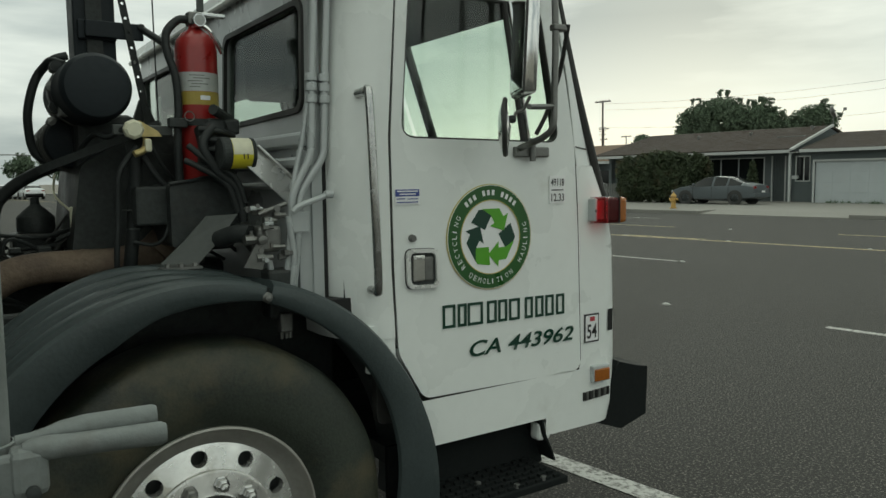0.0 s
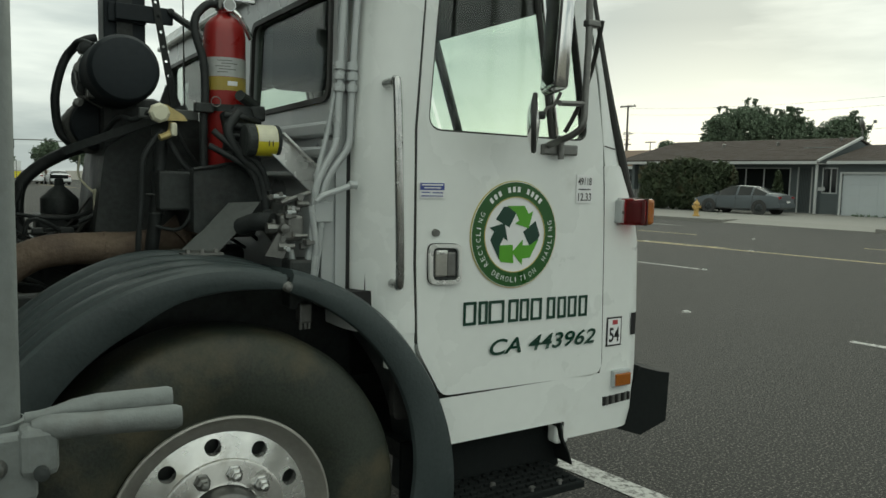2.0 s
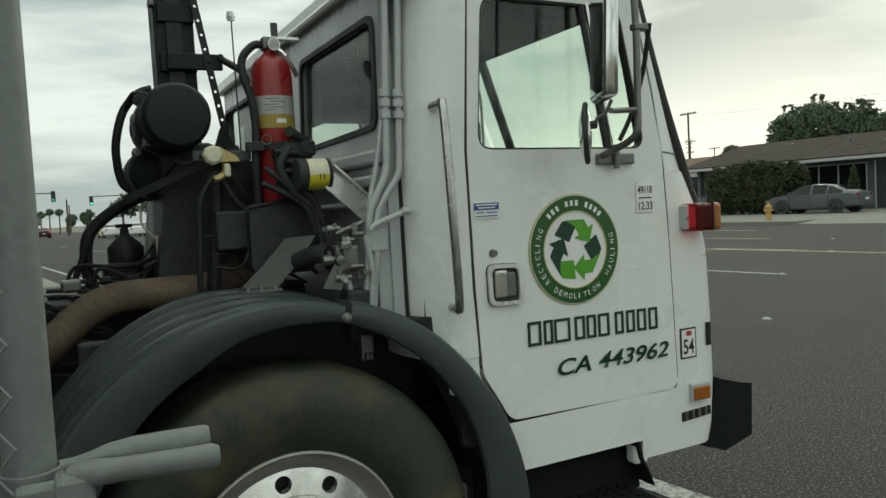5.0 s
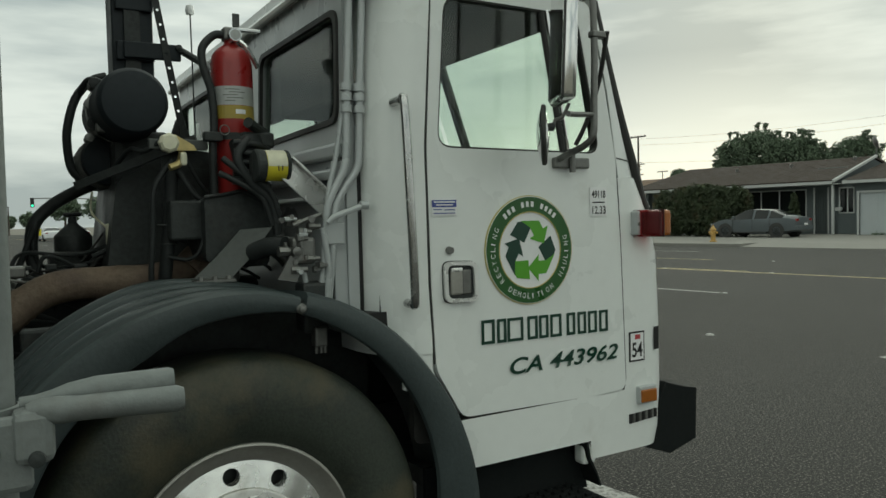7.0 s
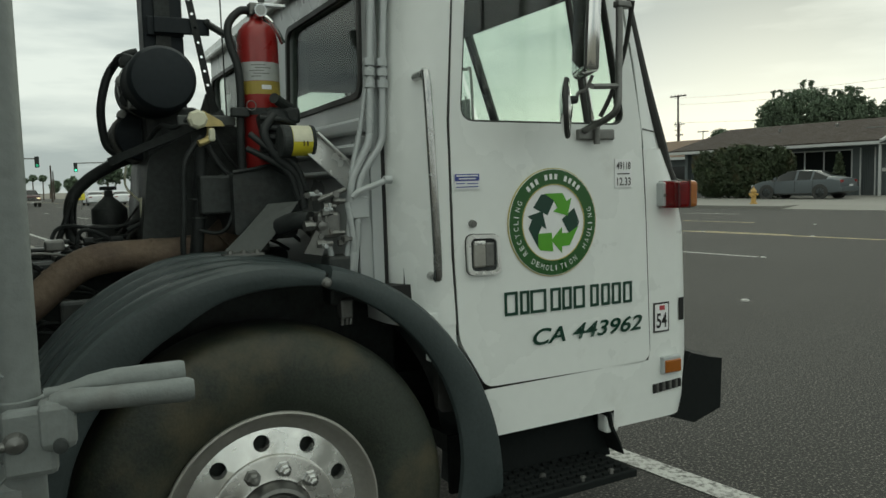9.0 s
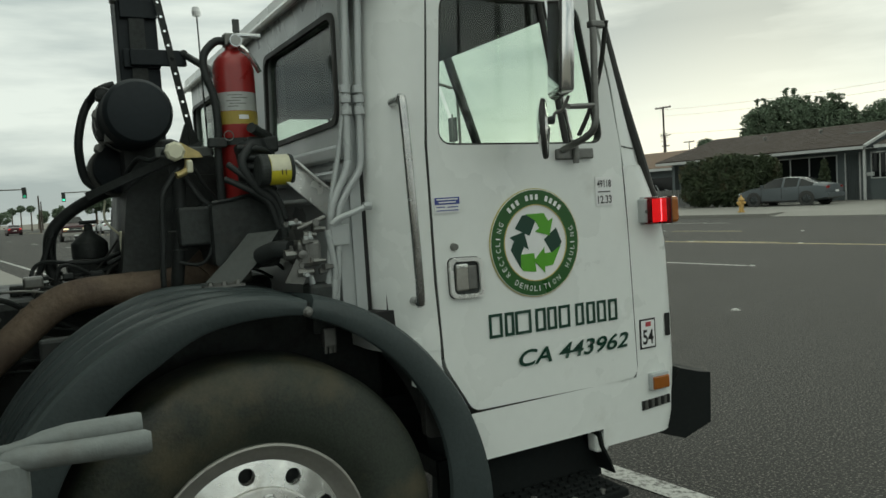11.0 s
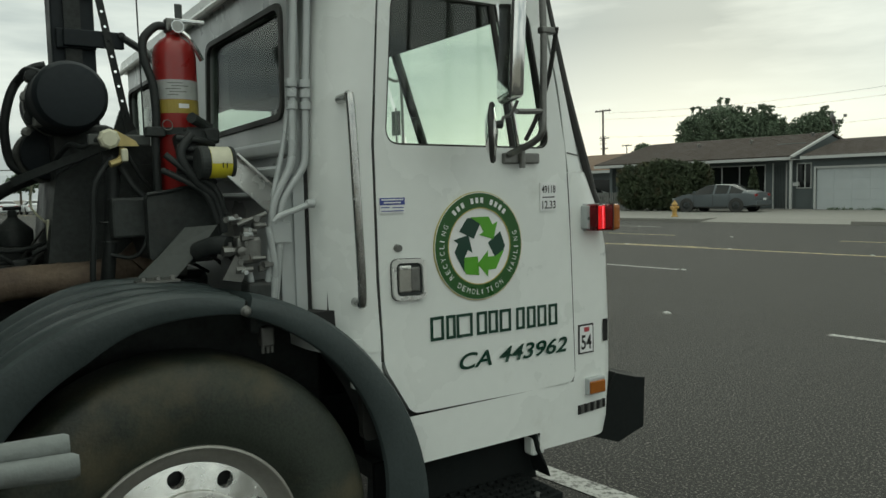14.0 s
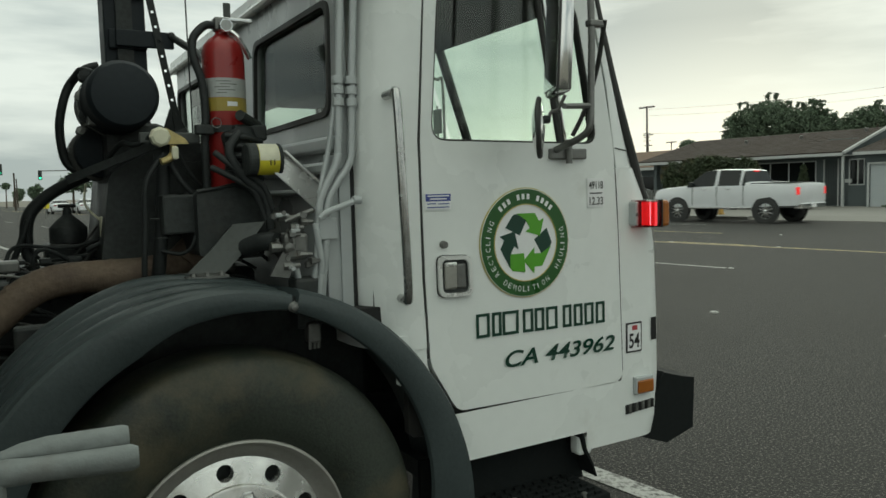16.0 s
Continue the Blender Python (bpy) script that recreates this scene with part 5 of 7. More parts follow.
    part("valve_foot", plate([[(0.745, 1.235), (0.80, 1.225), (0.815, 1.26), (0.785, 1.305)]], xz(1.97), 0.012), STEEL, vb)
    for x, z, r, ln in ((0.775, 1.315, 0.016, 0.05), (0.83, 1.37, 0.014, 0.04), (0.80, 1.40, 0.011, 0.05), (0.86, 1.385, 0.012, 0.04), (0.81, 1.26, 0.013, 0.05), (0.855, 1.29, 0.010, 0.04)):
        part("valve_fitting", lathem([(0.0, -ln / 2), (r, -ln / 2), (r, 0), (r * 0.7, 0.002), (r * 0.7, ln / 2), (0.0, ln / 2)], (x, 1.975, z), "x", 8), STEEL, vb)
    fr = random.Random(8)
    for k in range(16):
        x, z, r = fr.uniform(0.755, 0.88), fr.uniform(1.235, 1.415), fr.uniform(0.006, 0.012)
        ln = fr.uniform(0.02, 0.045)
        part("valve_fitting", lathem([(0.0, -ln / 2), (r, -ln / 2), (r, 0), (r * 0.6, 0.002), (r * 0.6, ln / 2), (0.0, ln / 2)], (x, fr.uniform(1.955, 1.985), z), "xyz"[k % 3], 6), STEEL if k % 4 else GREYWHITE, vb)
    part("valve_port", lathem([(0.0, 1.945), (0.013, 1.947), (0.015, 1.97)], (0.797, 0, 1.315), "y", 12), STEEL, vb)
    part("valve_lever", tubem([(0.79, 1.96, 1.39), (0.83, 1.955, 1.405), (0.875, 1.955, 1.42)], 0.007, 8), STEEL, vb)
    for pts, r in (([(0.78, 2.0, 1.33), (0.75, 2.05, 1.33), (0.72, 2.12, 1.31)], 0.028), ([(0.83, 2.0, 1.26), (0.84, 2.0, 1.2), (0.85, 2.02, 1.1)], 0.010), ([(0.885, 1.97, 1.38), (0.90, 1.97, 1.25), (0.885, 1.98, 1.1)], 0.010)):
        part("air_line", tubem(pts, r, 10), HOSE if r > 0.02 else GREYWHITE, vb, smooth=50)
    pl = part("hanging_plug", boxm(0.845, 0.885, 1.95, 1.99, 1.03, 1.09, 0.006), STEEL, TRUCK)
    for x in (0.853, 0.868, 0.880):
        part("plug_pin", tubem([(x, 1.965, 1.03), (x, 1.965, 1.01)], 0.006, 8, False), STEEL, pl)
    part("plug_mount", boxm(0.82, 0.90, 1.97, 2.05, 1.07, 1.22, 0.01), BLACK, TRUCK)
    # roof pipes and antenna on the cab
    part("roof_hook", tubem([(0.86, 2.35, 2.235), (0.89, 2.30, 2.205), (0.93, 2.24, 2.20), (0.97, 2.20, 2.215)], 0.012, 10), STEEL, TRUCK)
    for o in (0, 0.04, 0.08):
        part("roof_conduit", tubem([(0.97 + o, 2.05, 2.20), (0.955 + o, 2.12, 2.26), (0.99 + o, 2.22, 2.33), (1.10 + o, 2.4, 2.36)], 0.018, 10), GREYWHITE, TRUCK)
    an = part("antenna", tubem([(0.905, 3.60, 1.55), (0.900, 3.60, 2.405)], 0.0035, 6, False), HOSE, TRUCK, "thin whip antenna with a white tip")
    part("antenna_tip", lathem([(0.0, 0.030), (0.018, 0.022), (0.022, 0.0), (0.018, -0.018), (0.0, -0.02)], (0.899, 3.60, 2.42), "z", 14), STICKER, an)


machinery()


def extinguisher():
    cx, cy, r = 0.738, 2.35, 0.0665
    t = thing("fire_extinguisher", "red fire extinguisher strapped behind the cab, silver label", "fire extinguisher")
    part("cylinder", lathem([(0.0, 1.435), (0.055, 1.437), (r, 1.452), (r, 1.915), (0.060, 1.945), (0.045, 1.965), (0.026, 1.978), (0.021, 1.985), (0.021, 1.995), (0.0, 1.995)], (cx, cy, 0), "z", 40), RED, t, smooth=40)
    part("label_band", lathem([(r + 0.0006, 1.778), (r + 0.0008, 1.838)], (cx, cy, 0), "z", 40), LABELSILVER, t, "silver label with small print")
    part("warning_band", lathem([(r + 0.0006, 1.735), (r + 0.0008, 1.777)], (cx, cy, 0), "z", 40), LABELYELLOW, t)
    for k, (z, a0, a1) in enumerate(((1.826, 235, 275), (1.817, 245, 290), (1.808, 230, 270), (1.799, 240, 285), (1.79, 235, 262))):
        part("small_print", lathem([(r + 0.0013, z), (r + 0.0013, z + 0.003)], (cx, cy, 0), "z", 10, a0, a1), STEEL, t)
    part("label_mark", lathem([(r + 0.0013, 1.750), (r + 0.0013, 1.764)], (cx, cy, 0), "z", 10, 262, 290), STICKER, t)
    v = part("valve_head", boxm(cx - 0.025, cx + 0.022, cy - 0.022, cy + 0.022, 1.992, 2.035, 0.006), STEEL, t, "grey cast valve head")
    part("gauge", lathem([(0.0, -0.028), (0.020, -0.028), (0.022, -0.022), (0.022, 0.0)], (cx + 0.004, cy - 0.02, 2.005), "y", 20), CHROME, v)
    part("gauge_face", lathem([(0.0, -0.0295), (0.017, -0.029)], (cx + 0.004, cy - 0.02, 2.005), "y", 20), LABELSILVER, v)
    part("carry_handle", boxm(cx + 0.005, cx + 0.10, cy - 0.012, cy + 0.012, 2.026, 2.038, 0.003), CHROME, v)
    part("squeeze_lever", tubem([(cx + 0.02, cy, 2.0), (cx + 0.05, cy - 0.01, 1.975), (cx + 0.085, cy - 0.012, 1.91)], 0.008, 8), CHROME, v)
    part("safety_pin", boxm(cx + 0.008, cx + 0.032, cy - 0.004, cy + 0.004, 2.04, 2.085, 0.004), GREYSTRUT, v)
    part("hose", tubem([(cx - 0.02, cy, 2.01), (cx - 0.055, cy - 0.01, 2.005), (cx - 0.095, cy - 0.02, 1.96), (cx - 0.098, cy - 0.03, 1.90), (cx - 0.078, cy - 0.04, 1.82), (cx - 0.074, cy - 0.045, 1.72), (cx - 0.08, cy - 0.045, 1.64), (cx - 0.078, cy - 0.04, 1.45)], 0.013, 12), HOSE, t, smooth=50)
    part("strap_band", lathem([(r + 0.001, 1.668), (r + 0.004, 1.668), (r + 0.004, 1.690), (r + 0.001, 1.690)], (cx, cy, 0), "z", 40), BLACK, t)
    part("strap_buckle", boxm(cx - 0.112, cx - 0.055, cy - 0.075, cy - 0.045, 1.660, 1.69, 0.004), BLACK, t)
    part("mount_clamp", boxm(cx + 0.0, cx + 0.105, cy - 0.10, cy - 0.06, 1.64, 1.69, 0.008), BLACK, t)
    part("clamp_pipe", tubem([(cx + 0.01, cy - 0.13, 1.715), (cx + 0.04, cy - 0.10, 1.705), (cx + 0.08, cy - 0.07, 1.69)], 0.017, 10), BLACK, t)
    cover = bmesh.new()
    tube(cover, [(cx + 0.012, cy - 0.085, 1.665), (cx + 0.02, cy - 0.10, 1.60), (cx + 0.015, cy - 0.10, 1.52)], 0.052, 12)
    for z in (1.645, 1.615, 1.585, 1.555, 1.53):
        tube(cover, [(cx - 0.04, cy - 0.14, z + 0.006), (cx + 0.02, cy - 0.158, z), (cx + 0.075, cy - 0.12, z - 0.012)], 0.010, 8)
    part("holder_sleeve", cover, HOSE, t, "black rubber sleeve round the holder", smooth=50)
    part("pull_ring", tubem([(cx - 0.05 + 0.015 * math.cos(a), cy - 0.08, 1.695 + 0.015 * math.sin(a)) for a in (2 * math.pi * k / 10 for k in range(11))], 0.0018, 6), STEEL, t)


extinguisher()


def filter_can():
    t = thing("filter_canister", "small filter canister with yellow and cream label", "filter")
    part("body", lathem([(0.0, 0.755), (0.045, 0.757), (0.047, 0.762), (0.047, 0.832), (0.043, 0.838), (0.0, 0.839)], (0, 2.14, 1.574), "x", 32), YELLOW, t, smooth=40)
    part("end_ring", lathem([(0.048, 0.830), (0.050, 0.834), (0.048, 0.842), (0.0, 0.843)], (0, 2.14, 1.574), "x", 32), BLACK, t)
    part("cream_label", lathem([(0.0485, 0.768), (0.0485, 0.829)], (0, 2.14, 1.574), "x", 12, 165, 275), CREAM, t, "cream label half")
    part("mount_clamp", lathem([(0.0, 0.735), (0.046, 0.737), (0.050, 0.742), (0.050, 0.766), (0.0, 0.768)], (0, 2.14, 1.574), "x", 28), BLACK, t, "black mounting clamp")
    for k in range(2):
        part("label_mark", boxm(0.798 + 0.012 * k, 0.801 + 0.012 * k, 2.0910, 2.0925, 1.556, 1.572), INK, t)


filter_can()


# ---- gate post with chain-link mesh and fork latch ----
def gate():
    g = thing("chain_link_gate", "grey galvanised gate post with chain-link mesh", "gate")
    px, py, r = 0.0385, 0.600, 0.0205
    part("post", tubem([(px - 0.006, py, 0.0), (px + 0.004, py, 2.3)], r, 28, False), GALV, g, smooth=50)
    wx, wy = -1.0, 0.06
    bm = bmesh.new()
    pitch, h = 0.042, 0.0165
    n = 34
    for k in range(n):
        pts = []
        for j in range(0, 70):
            u = 0.010 + h * (k + (1.0 if (j + k) % 2 else 0.0))
            off = 0.0035 * (1 if (j + k) % 2 else -1)
            pts.append((px + 0.002 + wx * u, py - 0.026 + wy * u + off, 0.65 + pitch / 2 * j))
        tube(bm, pts, 0.0015, 5, False)
    part("chain_link_mesh", bm, GALV, g, "woven diamond wire mesh")
    part("mesh_rail", tubem([(px, py, 1.168), (px + wx * 0.9, py + wy * 0.9, 1.168)], 0.022, 16, False), GALV, g)
    # tension band and bolt
    part("tension_band", lathem([(0.0215, 1.205), (0.024, 1.206), (0.024, 1.254), (0.0215, 1.255)], (px, py, 0), "z", 28), GALV, g)
    part("latch_plate", boxm(px - 0.012, px + 0.030, py - 0.040, py - 0.028, 1.190, 1.252, 0.006), GALV, g)
    part("carriage_bolt", lathem([(0.0, -0.008), (0.007, -0.006), (0.010, 0.0), (0.010, 0.004)], (px - 0.002, py - 0.040, 1.224), "y", 16), STEEL, g)
    part("bolt_shank", tubem([(px - 0.026, py - 0.040, 1.222), (px, py - 0.040, 1.222)], 0.0045, 12, False), STEEL, g)
    la = part("fork_latch", boxm(px + 0.016, px + 0.046, py - 0.046, py - 0.016, 1.212, 1.256, 0.007), GALV, g, "cast galvanised fork latch")
    for z, dy, up in ((1.264, -0.022, 0.002), (1.252, -0.036, 0.000)):
        f = bmesh.new()
        upper = z > 1.26
        secs = [(0.022, 0.006, 0.006), (0.034, 0.007, 0.005), (0.046, 0.008, 0.006), (0.058, 0.010, 0.0085), (0.078, 0.011, 0.0112), (0.106, 0.010, 0.0118), (0.134, 0.009, 0.0122), (0.138, 0.007, 0.0105)] if upper else \
            [(0.026, 0.006, 0.007), (0.034, 0.010, 0.0105), (0.050, 0.012, 0.0115), (0.066, 0.011, 0.0105), (0.090, 0.011, 0.0108), (0.116, 0.010, 0.0112), (0.138, 0.009, 0.0115), (0.143, 0.006, 0.009)]
        rings = []
        for x, ry, rz in secs:
            zz = z + up * (x - 0.05) / 0.11 - (0.006 * max(0.0, (0.062 - x) / 0.04) if upper else -0.001)
            rings.append([f.verts.new((px + x, py + dy - 0.20 * (x - 0.03) + ry * math.cos(a) * (1 if math.cos(a) > 0 else 0.8), zz + rz * math.sin(a))) for a in (2 * math.pi * k / 12 for k in range(12))])
        for a, b in zip(rings, rings[1:]):
            for k in range(12):
                f.faces.new((a[k], a[(k + 1) % 12], b[(k + 1) % 12], b[k]))
        f.faces.new(rings[0]), f.faces.new(rings[-1])
        part("fork_tine", f, GALV, la, smooth=50)
    part("latch_pin", lathem([(0.0, -0.006), (0.006, -0.005), (0.007, 0.03)], (px + 0.032, py - 0.048, 1.218), "y", 12), BLACK, la)


gate()


def board_fence():
    f = thing("board_fence", "weathered brown board fence behind the gate", "fence")
    for k in range(7):
        x1 = 0.018 - 0.098 * k
        part("board", boxm(x1 - 0.09, x1, 1.30, 1.32, 0.0, 1.36 + 0.02 * (k % 3), 0.004), WOOD, f)
    for z in (0.35, 1.15):
        part("rail", boxm(-0.68, 0.01, 1.321, 1.36, z, z + 0.08, 0.004), WOOD, f)


board_fence()


# ---- across the street ----
def foliage(bm, centre, radii, count, size, rnd, hollow=0.55):
    """Many small tilted leaf clumps in an uneven crown."""
    c = Vector(centre)
    for _ in range(count):
        d = Vector((rnd.gauss(0, 1), rnd.gauss(0, 1), rnd.gauss(0, 1))).normalized()
        k = (hollow + (1 - hollow) * rnd.random()) * (0.86 + 0.22 * noise.noise(d * 2.3 + c * 0.1) + 0.16 * noise.noise(d * 5.1 + c))
        p = c + Vector((d.x * radii[0], d.y * radii[1], d.z * radii[2])) * k
        s = size * rnd.uniform(0.6, 1.3)
        a = Vector((rnd.gauss(0, 1), rnd.gauss(0, 1), rnd.gauss(0, 1))).normalized()
        b = a.orthogonal().normalized()
        e = a.cross(b)
        v = [bm.verts.new(p + s * q) for q in (b, 0.45 * e + 0.1 * a, -b, -0.45 * e + 0.12 * a)]
        bm.faces.new((v[0], v[1], v[2])), bm.faces.new((v[0], v[2], v[3]))
    return bm


def tree(n, s, base, height, crowns, seed, label, leaf=LEAF, size=0.35, count=900, trunk=0.25, sprigs=0):
    rnd = random.Random(seed)
    t = thing("tree", label, "tree", STREET @ pose(n, s, -0.05), "trees")
    tr = tubem([(0, 0, base - 0.1), (0.1, 0.05, height * 0.35), (0, 0, height * 0.7)], trunk, 10, True, trunk * 0.4)
    for k in range(7):
        a = rnd.uniform(0, 6.28)
        r = rnd.uniform(1.2, 2.6)
        tube(tr, [(0, 0, height * rnd.uniform(0.3, 0.5)), (r * 0.5 * math.cos(a), r * 0.5 * math.sin(a), height * 0.6), (r * math.cos(a), r * math.sin(a), height * rnd.uniform(0.7, 0.85))], trunk * 0.4, 6, True, 0.03)
    part("trunk", tr, BARK, t)
    bm = bmesh.new()
    for c, r in crowns:
        foliage(bm, c, r, int(count * r[0] * r[2] / 6), size, rnd)
        # loose shoots that break the outline
        for _ in range(sprigs):
            a = rnd.uniform(0.1, math.pi - 0.1)
            q = Vector((rnd.uniform(-0.5, 0.5), r[1] * math.cos(a) * 1.02, r[2] * math.sin(a) * 1.02))
            h = rnd.uniform(0.25, 0.6)
            foliage(bm, Vector(c) + q, (0.3, 0.22, h), 70, size * 0.8, rnd, 0.1)
            foliage(bm, Vector(c) + q + Vector((0, rnd.uniform(-0.25, 0.25), h * 0.5)), (0.4, rnd.uniform(0.25, 0.5), 0.16), 45, size * 0.8, rnd, 0.1)
    part("crown", bm, leaf, t)
    return t


def hedge():
    rnd = random.Random(9)
    t = thing("hedge_bush", "large clipped dark green bush with reddish tips", "bush", STREET @ pose(32.6, 20.9, 0.05))
    tr = tubem([(0, 0, 0), (0, 0.1, 1.2)], 0.12, 8, False, 0.06)
    for k in range(6):
        tube(tr, [(0, 0, 0.3), (rnd.uniform(-0.6, 0.6), rnd.uniform(-1.6, 1.6), 1.2), (rnd.uniform(-0.9, 0.9), rnd.uniform(-2, 2), 2.1)], 0.06, 6, True, 0.02)
    part("trunk", tr, BARK, t)
    bm = bmesh.new()
    for c, r in (((0, 1.2, 1.35), (1.2, 1.6, 1.5)), ((0, -0.6, 1.35), (1.2, 1.6, 1.45)), ((0.1, 0.3, 1.9), (1.1, 2.1, 1.05)), ((0, -1.7, 1.25), (1.1, 1.2, 1.3)), ((0, 1.8, 0.9), (1.0, 1.2, 0.95)), ((0, -0.4, 0.7), (1.1, 2.2, 0.75)), ((0.1, 2.2, 1.75), (0.9, 0.8, 0.95)), ((0.1, -2.1, 1.8), (0.9, 0.8, 0.95)), ((0.1, 0.0, 2.35), (0.8, 2.2, 0.45))):
        foliage(bm, c, r, 4600, 0.062, rnd, 0.74)
        foliage(bm, c, (r[0] * 0.8, r[1] * 0.8, r[2] * 0.8), 900, 0.3, rnd, 0.6)
    part("crown", bm, HEDGELEAF, t)


def roof_slab(name, quad, material, parent, thick=0.10):
    bm = bmesh.new()
    q = [Vector(p) for p in quad]
    nrm = (q[1] - q[0]).cross(q[3] - q[0]).normalized()
    if nrm.z < 0:
        nrm = -nrm
    a = [bm.verts.new(p + nrm * thick) for p in q]
    b = [bm.verts.new(p) for p in q]
    bm.faces.new(a), bm.faces.new(b)
    for i in range(4):
        bm.faces.new((a[i], a[(i + 1) % 4], b[(i + 1) % 4], b[i]))
    ob = part(name, bm, material, parent)
    # courses of shingles, slightly stepped
    rows = 16
    for k in range(rows):
        t0, t1 = k / rows, (k + 1) / rows
        p0, p1 = q[0].lerp(q[3], t0), q[1].lerp(q[2], t0)
        p2, p3 = q[1].lerp(q[2], t1), q[0].lerp(q[3], t1)
        lo, hi = nrm * (thick + 0.014), nrm * (thick + 0.004)
        c = bmesh.new()
        vs = [c.verts.new(p) for p in (p0 + lo, p1 + lo, p2 + hi, p3 + hi, p0 + nrm * thick, p1 + nrm * thick)]
        c.faces.new(vs[:4]), c.faces.new((vs[0], vs[1], vs[5], vs[4]))
        part("shingle_course", c, material, ob)
    return ob


def window_unit(parent, n, s0, s1, z0, z1, bars, name="window"):
    w = part(name, boxm(n + 0.06, n + 0.075, s0, s1, z0, z1), WINDOWGLASS, parent, "dark window with white frame")
    f = 0.06
    for a, b, c, d in ((s0 - f, s0, z0 - f, z1 + f), (s1, s1 + f, z0 - f, z1 + f), (s0, s1, z1, z1 + f), (s0, s1, z0 - f, z0)):
        part("frame_bar", boxm(n - 0.03, n + 0.08, a, b, c, d, 0.006), TRIM, w)
    for s in bars:
        part("mullion", boxm(n + 0.03, n + 0.07, s - 0.03, s + 0.03, z0, z1, 0.004), TRIM, w)
    return w


def house():
    h = thing("bungalow", "single-storey grey house with brown shingle roof and white garage door", "house", STREET @ pose(0, 0.15, -0.21))
    G = 0.26
    # walls with openings through them
    main = [(15.3, G), (27.0, G), (27.0, 2.9), (15.3, 2.9)]
    op = [[(17.1, 0.95), (20.2, 0.95), (20.2, 2.62), (17.1, 2.62)], [(15.95, G + 0.05), (16.6, G + 0.05), (16.6, 2.66), (15.95, 2.66)]]
    w = part("front_wall", plate([main, *op], lambda u, v, d: (36.6 + d, u, v), 0.18), STUCCO, h)
    for k in range(16):
        z = 0.35 + 0.16 * k
        part("siding_board", boxm(36.585, 36.60, 15.3, 15.9, z, z + 0.15), STUCCO, w)
        part("siding_board", boxm(36.585, 36.60, 16.66, 17.0, z, z + 0.15), STUCCO, w)
    window_unit(h, 36.6, 17.1, 20.2, 0.95, 2.62, (17.75, 18.55, 19.6))
    for s in (17.3, 18.1, 19.9):
        part("curtain", boxm(36.72, 36.74, s - 0.12, s + 0.12, 0.98, 2.58), STUCCO, h)
    dr = part("front_door", boxm(36.66, 36.70, 15.95, 16.6, G + 0.05, 2.66), STUCCO, h, "grey front door behind a grille")
    for k in range(7):
        part("grille_bar", boxm(36.62, 36.635, 16.0 + 0.085 * k, 16.015 + 0.085 * k, G + 0.1, 2.62), BLACK, dr)
    for a, b in ((15.88, 15.95), (16.6, 16.67)):
        part("door_trim", boxm(36.56, 36.62, a, b, G, 2.72), TRIM, dr)
    # entry side wall with small window, then the garage front
    e = part("entry_wall", plate([[(14.2, G), (15.3, G), (15.3, 2.9), (14.2, 2.9)], [(14.55, 1.42), (15.2, 1.42), (15.2, 2.62), (14.55, 2.62)]], lambda u, v, d: (36.3 + d, u, v), 0.18), STUCCO, h)
    window_unit(h, 36.3, 14.55, 15.2, 1.42, 2.62, (14.85,))
    gw = part("garage_wall", plate([[(2.0, G), (14.35, G), (14.35, 2.95), (2.0, 2.95)], [(9.1, G), (14.15, G), (14.15, 2.36), (9.1, 2.36)]], lambda u, v, d: (36.0 + d, u, v), 0.18), STUCCO, h)
    gd = part("garage_door", boxm(36.08, 36.12, 9.1, 14.15, G, 2.36), GARAGE, h, "white panelled garage door")
    for r in range(4):
        for c in range(6):
            z, s = G + 0.04 + 0.52 * r, 9.14 + 0.835 * c
            part("door_panel", boxm(36.068, 36.082, s, s + 0.80, z, z + 0.49, 0.004), GARAGE, gd)
    for a, b, c, d in ((9.0, 9.1, G, 2.46), (14.15, 14.25, G, 2.46), (9.1, 14.15, 2.36, 2.46)):
        part("garage_trim", boxm(35.96, 36.1, a, b, c, d), TRIM, gd)
    part("back_wall", boxm(46, 46.2, 2.0, 27.0, G, 2.95), STUCCO, h)
    for s in (2.0, 26.8):
        part("end_wall", boxm(36.2, 46, s, s + 0.2, G, 2.95), STUCCO, h)
    part("inner_wall", boxm(38.6, 38.7, 2.2, 26.8, G, 2.9), HEADLINER, h)
    # roofs: the main one ends in a gable over the entry
    RN, RZ = 40.4, 4.30
    roof_slab("main_roof", ((35.45, 15.2, 2.95), (35.45, 27.6, 2.95), (RN, 26.6, RZ), (RN, 15.2, RZ)), SHINGLE, h)
    roof_slab("main_roof_back", ((46.6, 27.6, 2.9), (46.6, 15.2, 2.9), (RN, 15.2, RZ), (RN, 26.6, RZ)), SHINGLE, h)
    roof_slab("garage_roof", ((35.55, 14.75, 2.90), (35.55, 1.0, 2.90), (RN, 1.0, 3.90), (RN, 14.75, 3.90)), SHINGLE, h)
    roof_slab("garage_roof_back", ((46.6, 1.0, 2.9), (46.6, 14.75, 2.9), (RN, 14.75, 3.90), (RN, 1.0, 3.90)), SHINGLE, h)
    gb = plate([[(35.7, 2.93), (RN, 4.26), (46.2, 2.93)]], lambda u, v, d: (u, 15.28 + d, v), 0.08)
    part("gable_wall", gb, STUCCO, h)
    part("rake_board", tubem([(35.40, 15.14, 2.98), (RN, 15.14, 4.40)], 0.085, 4, False), TRIM, h)
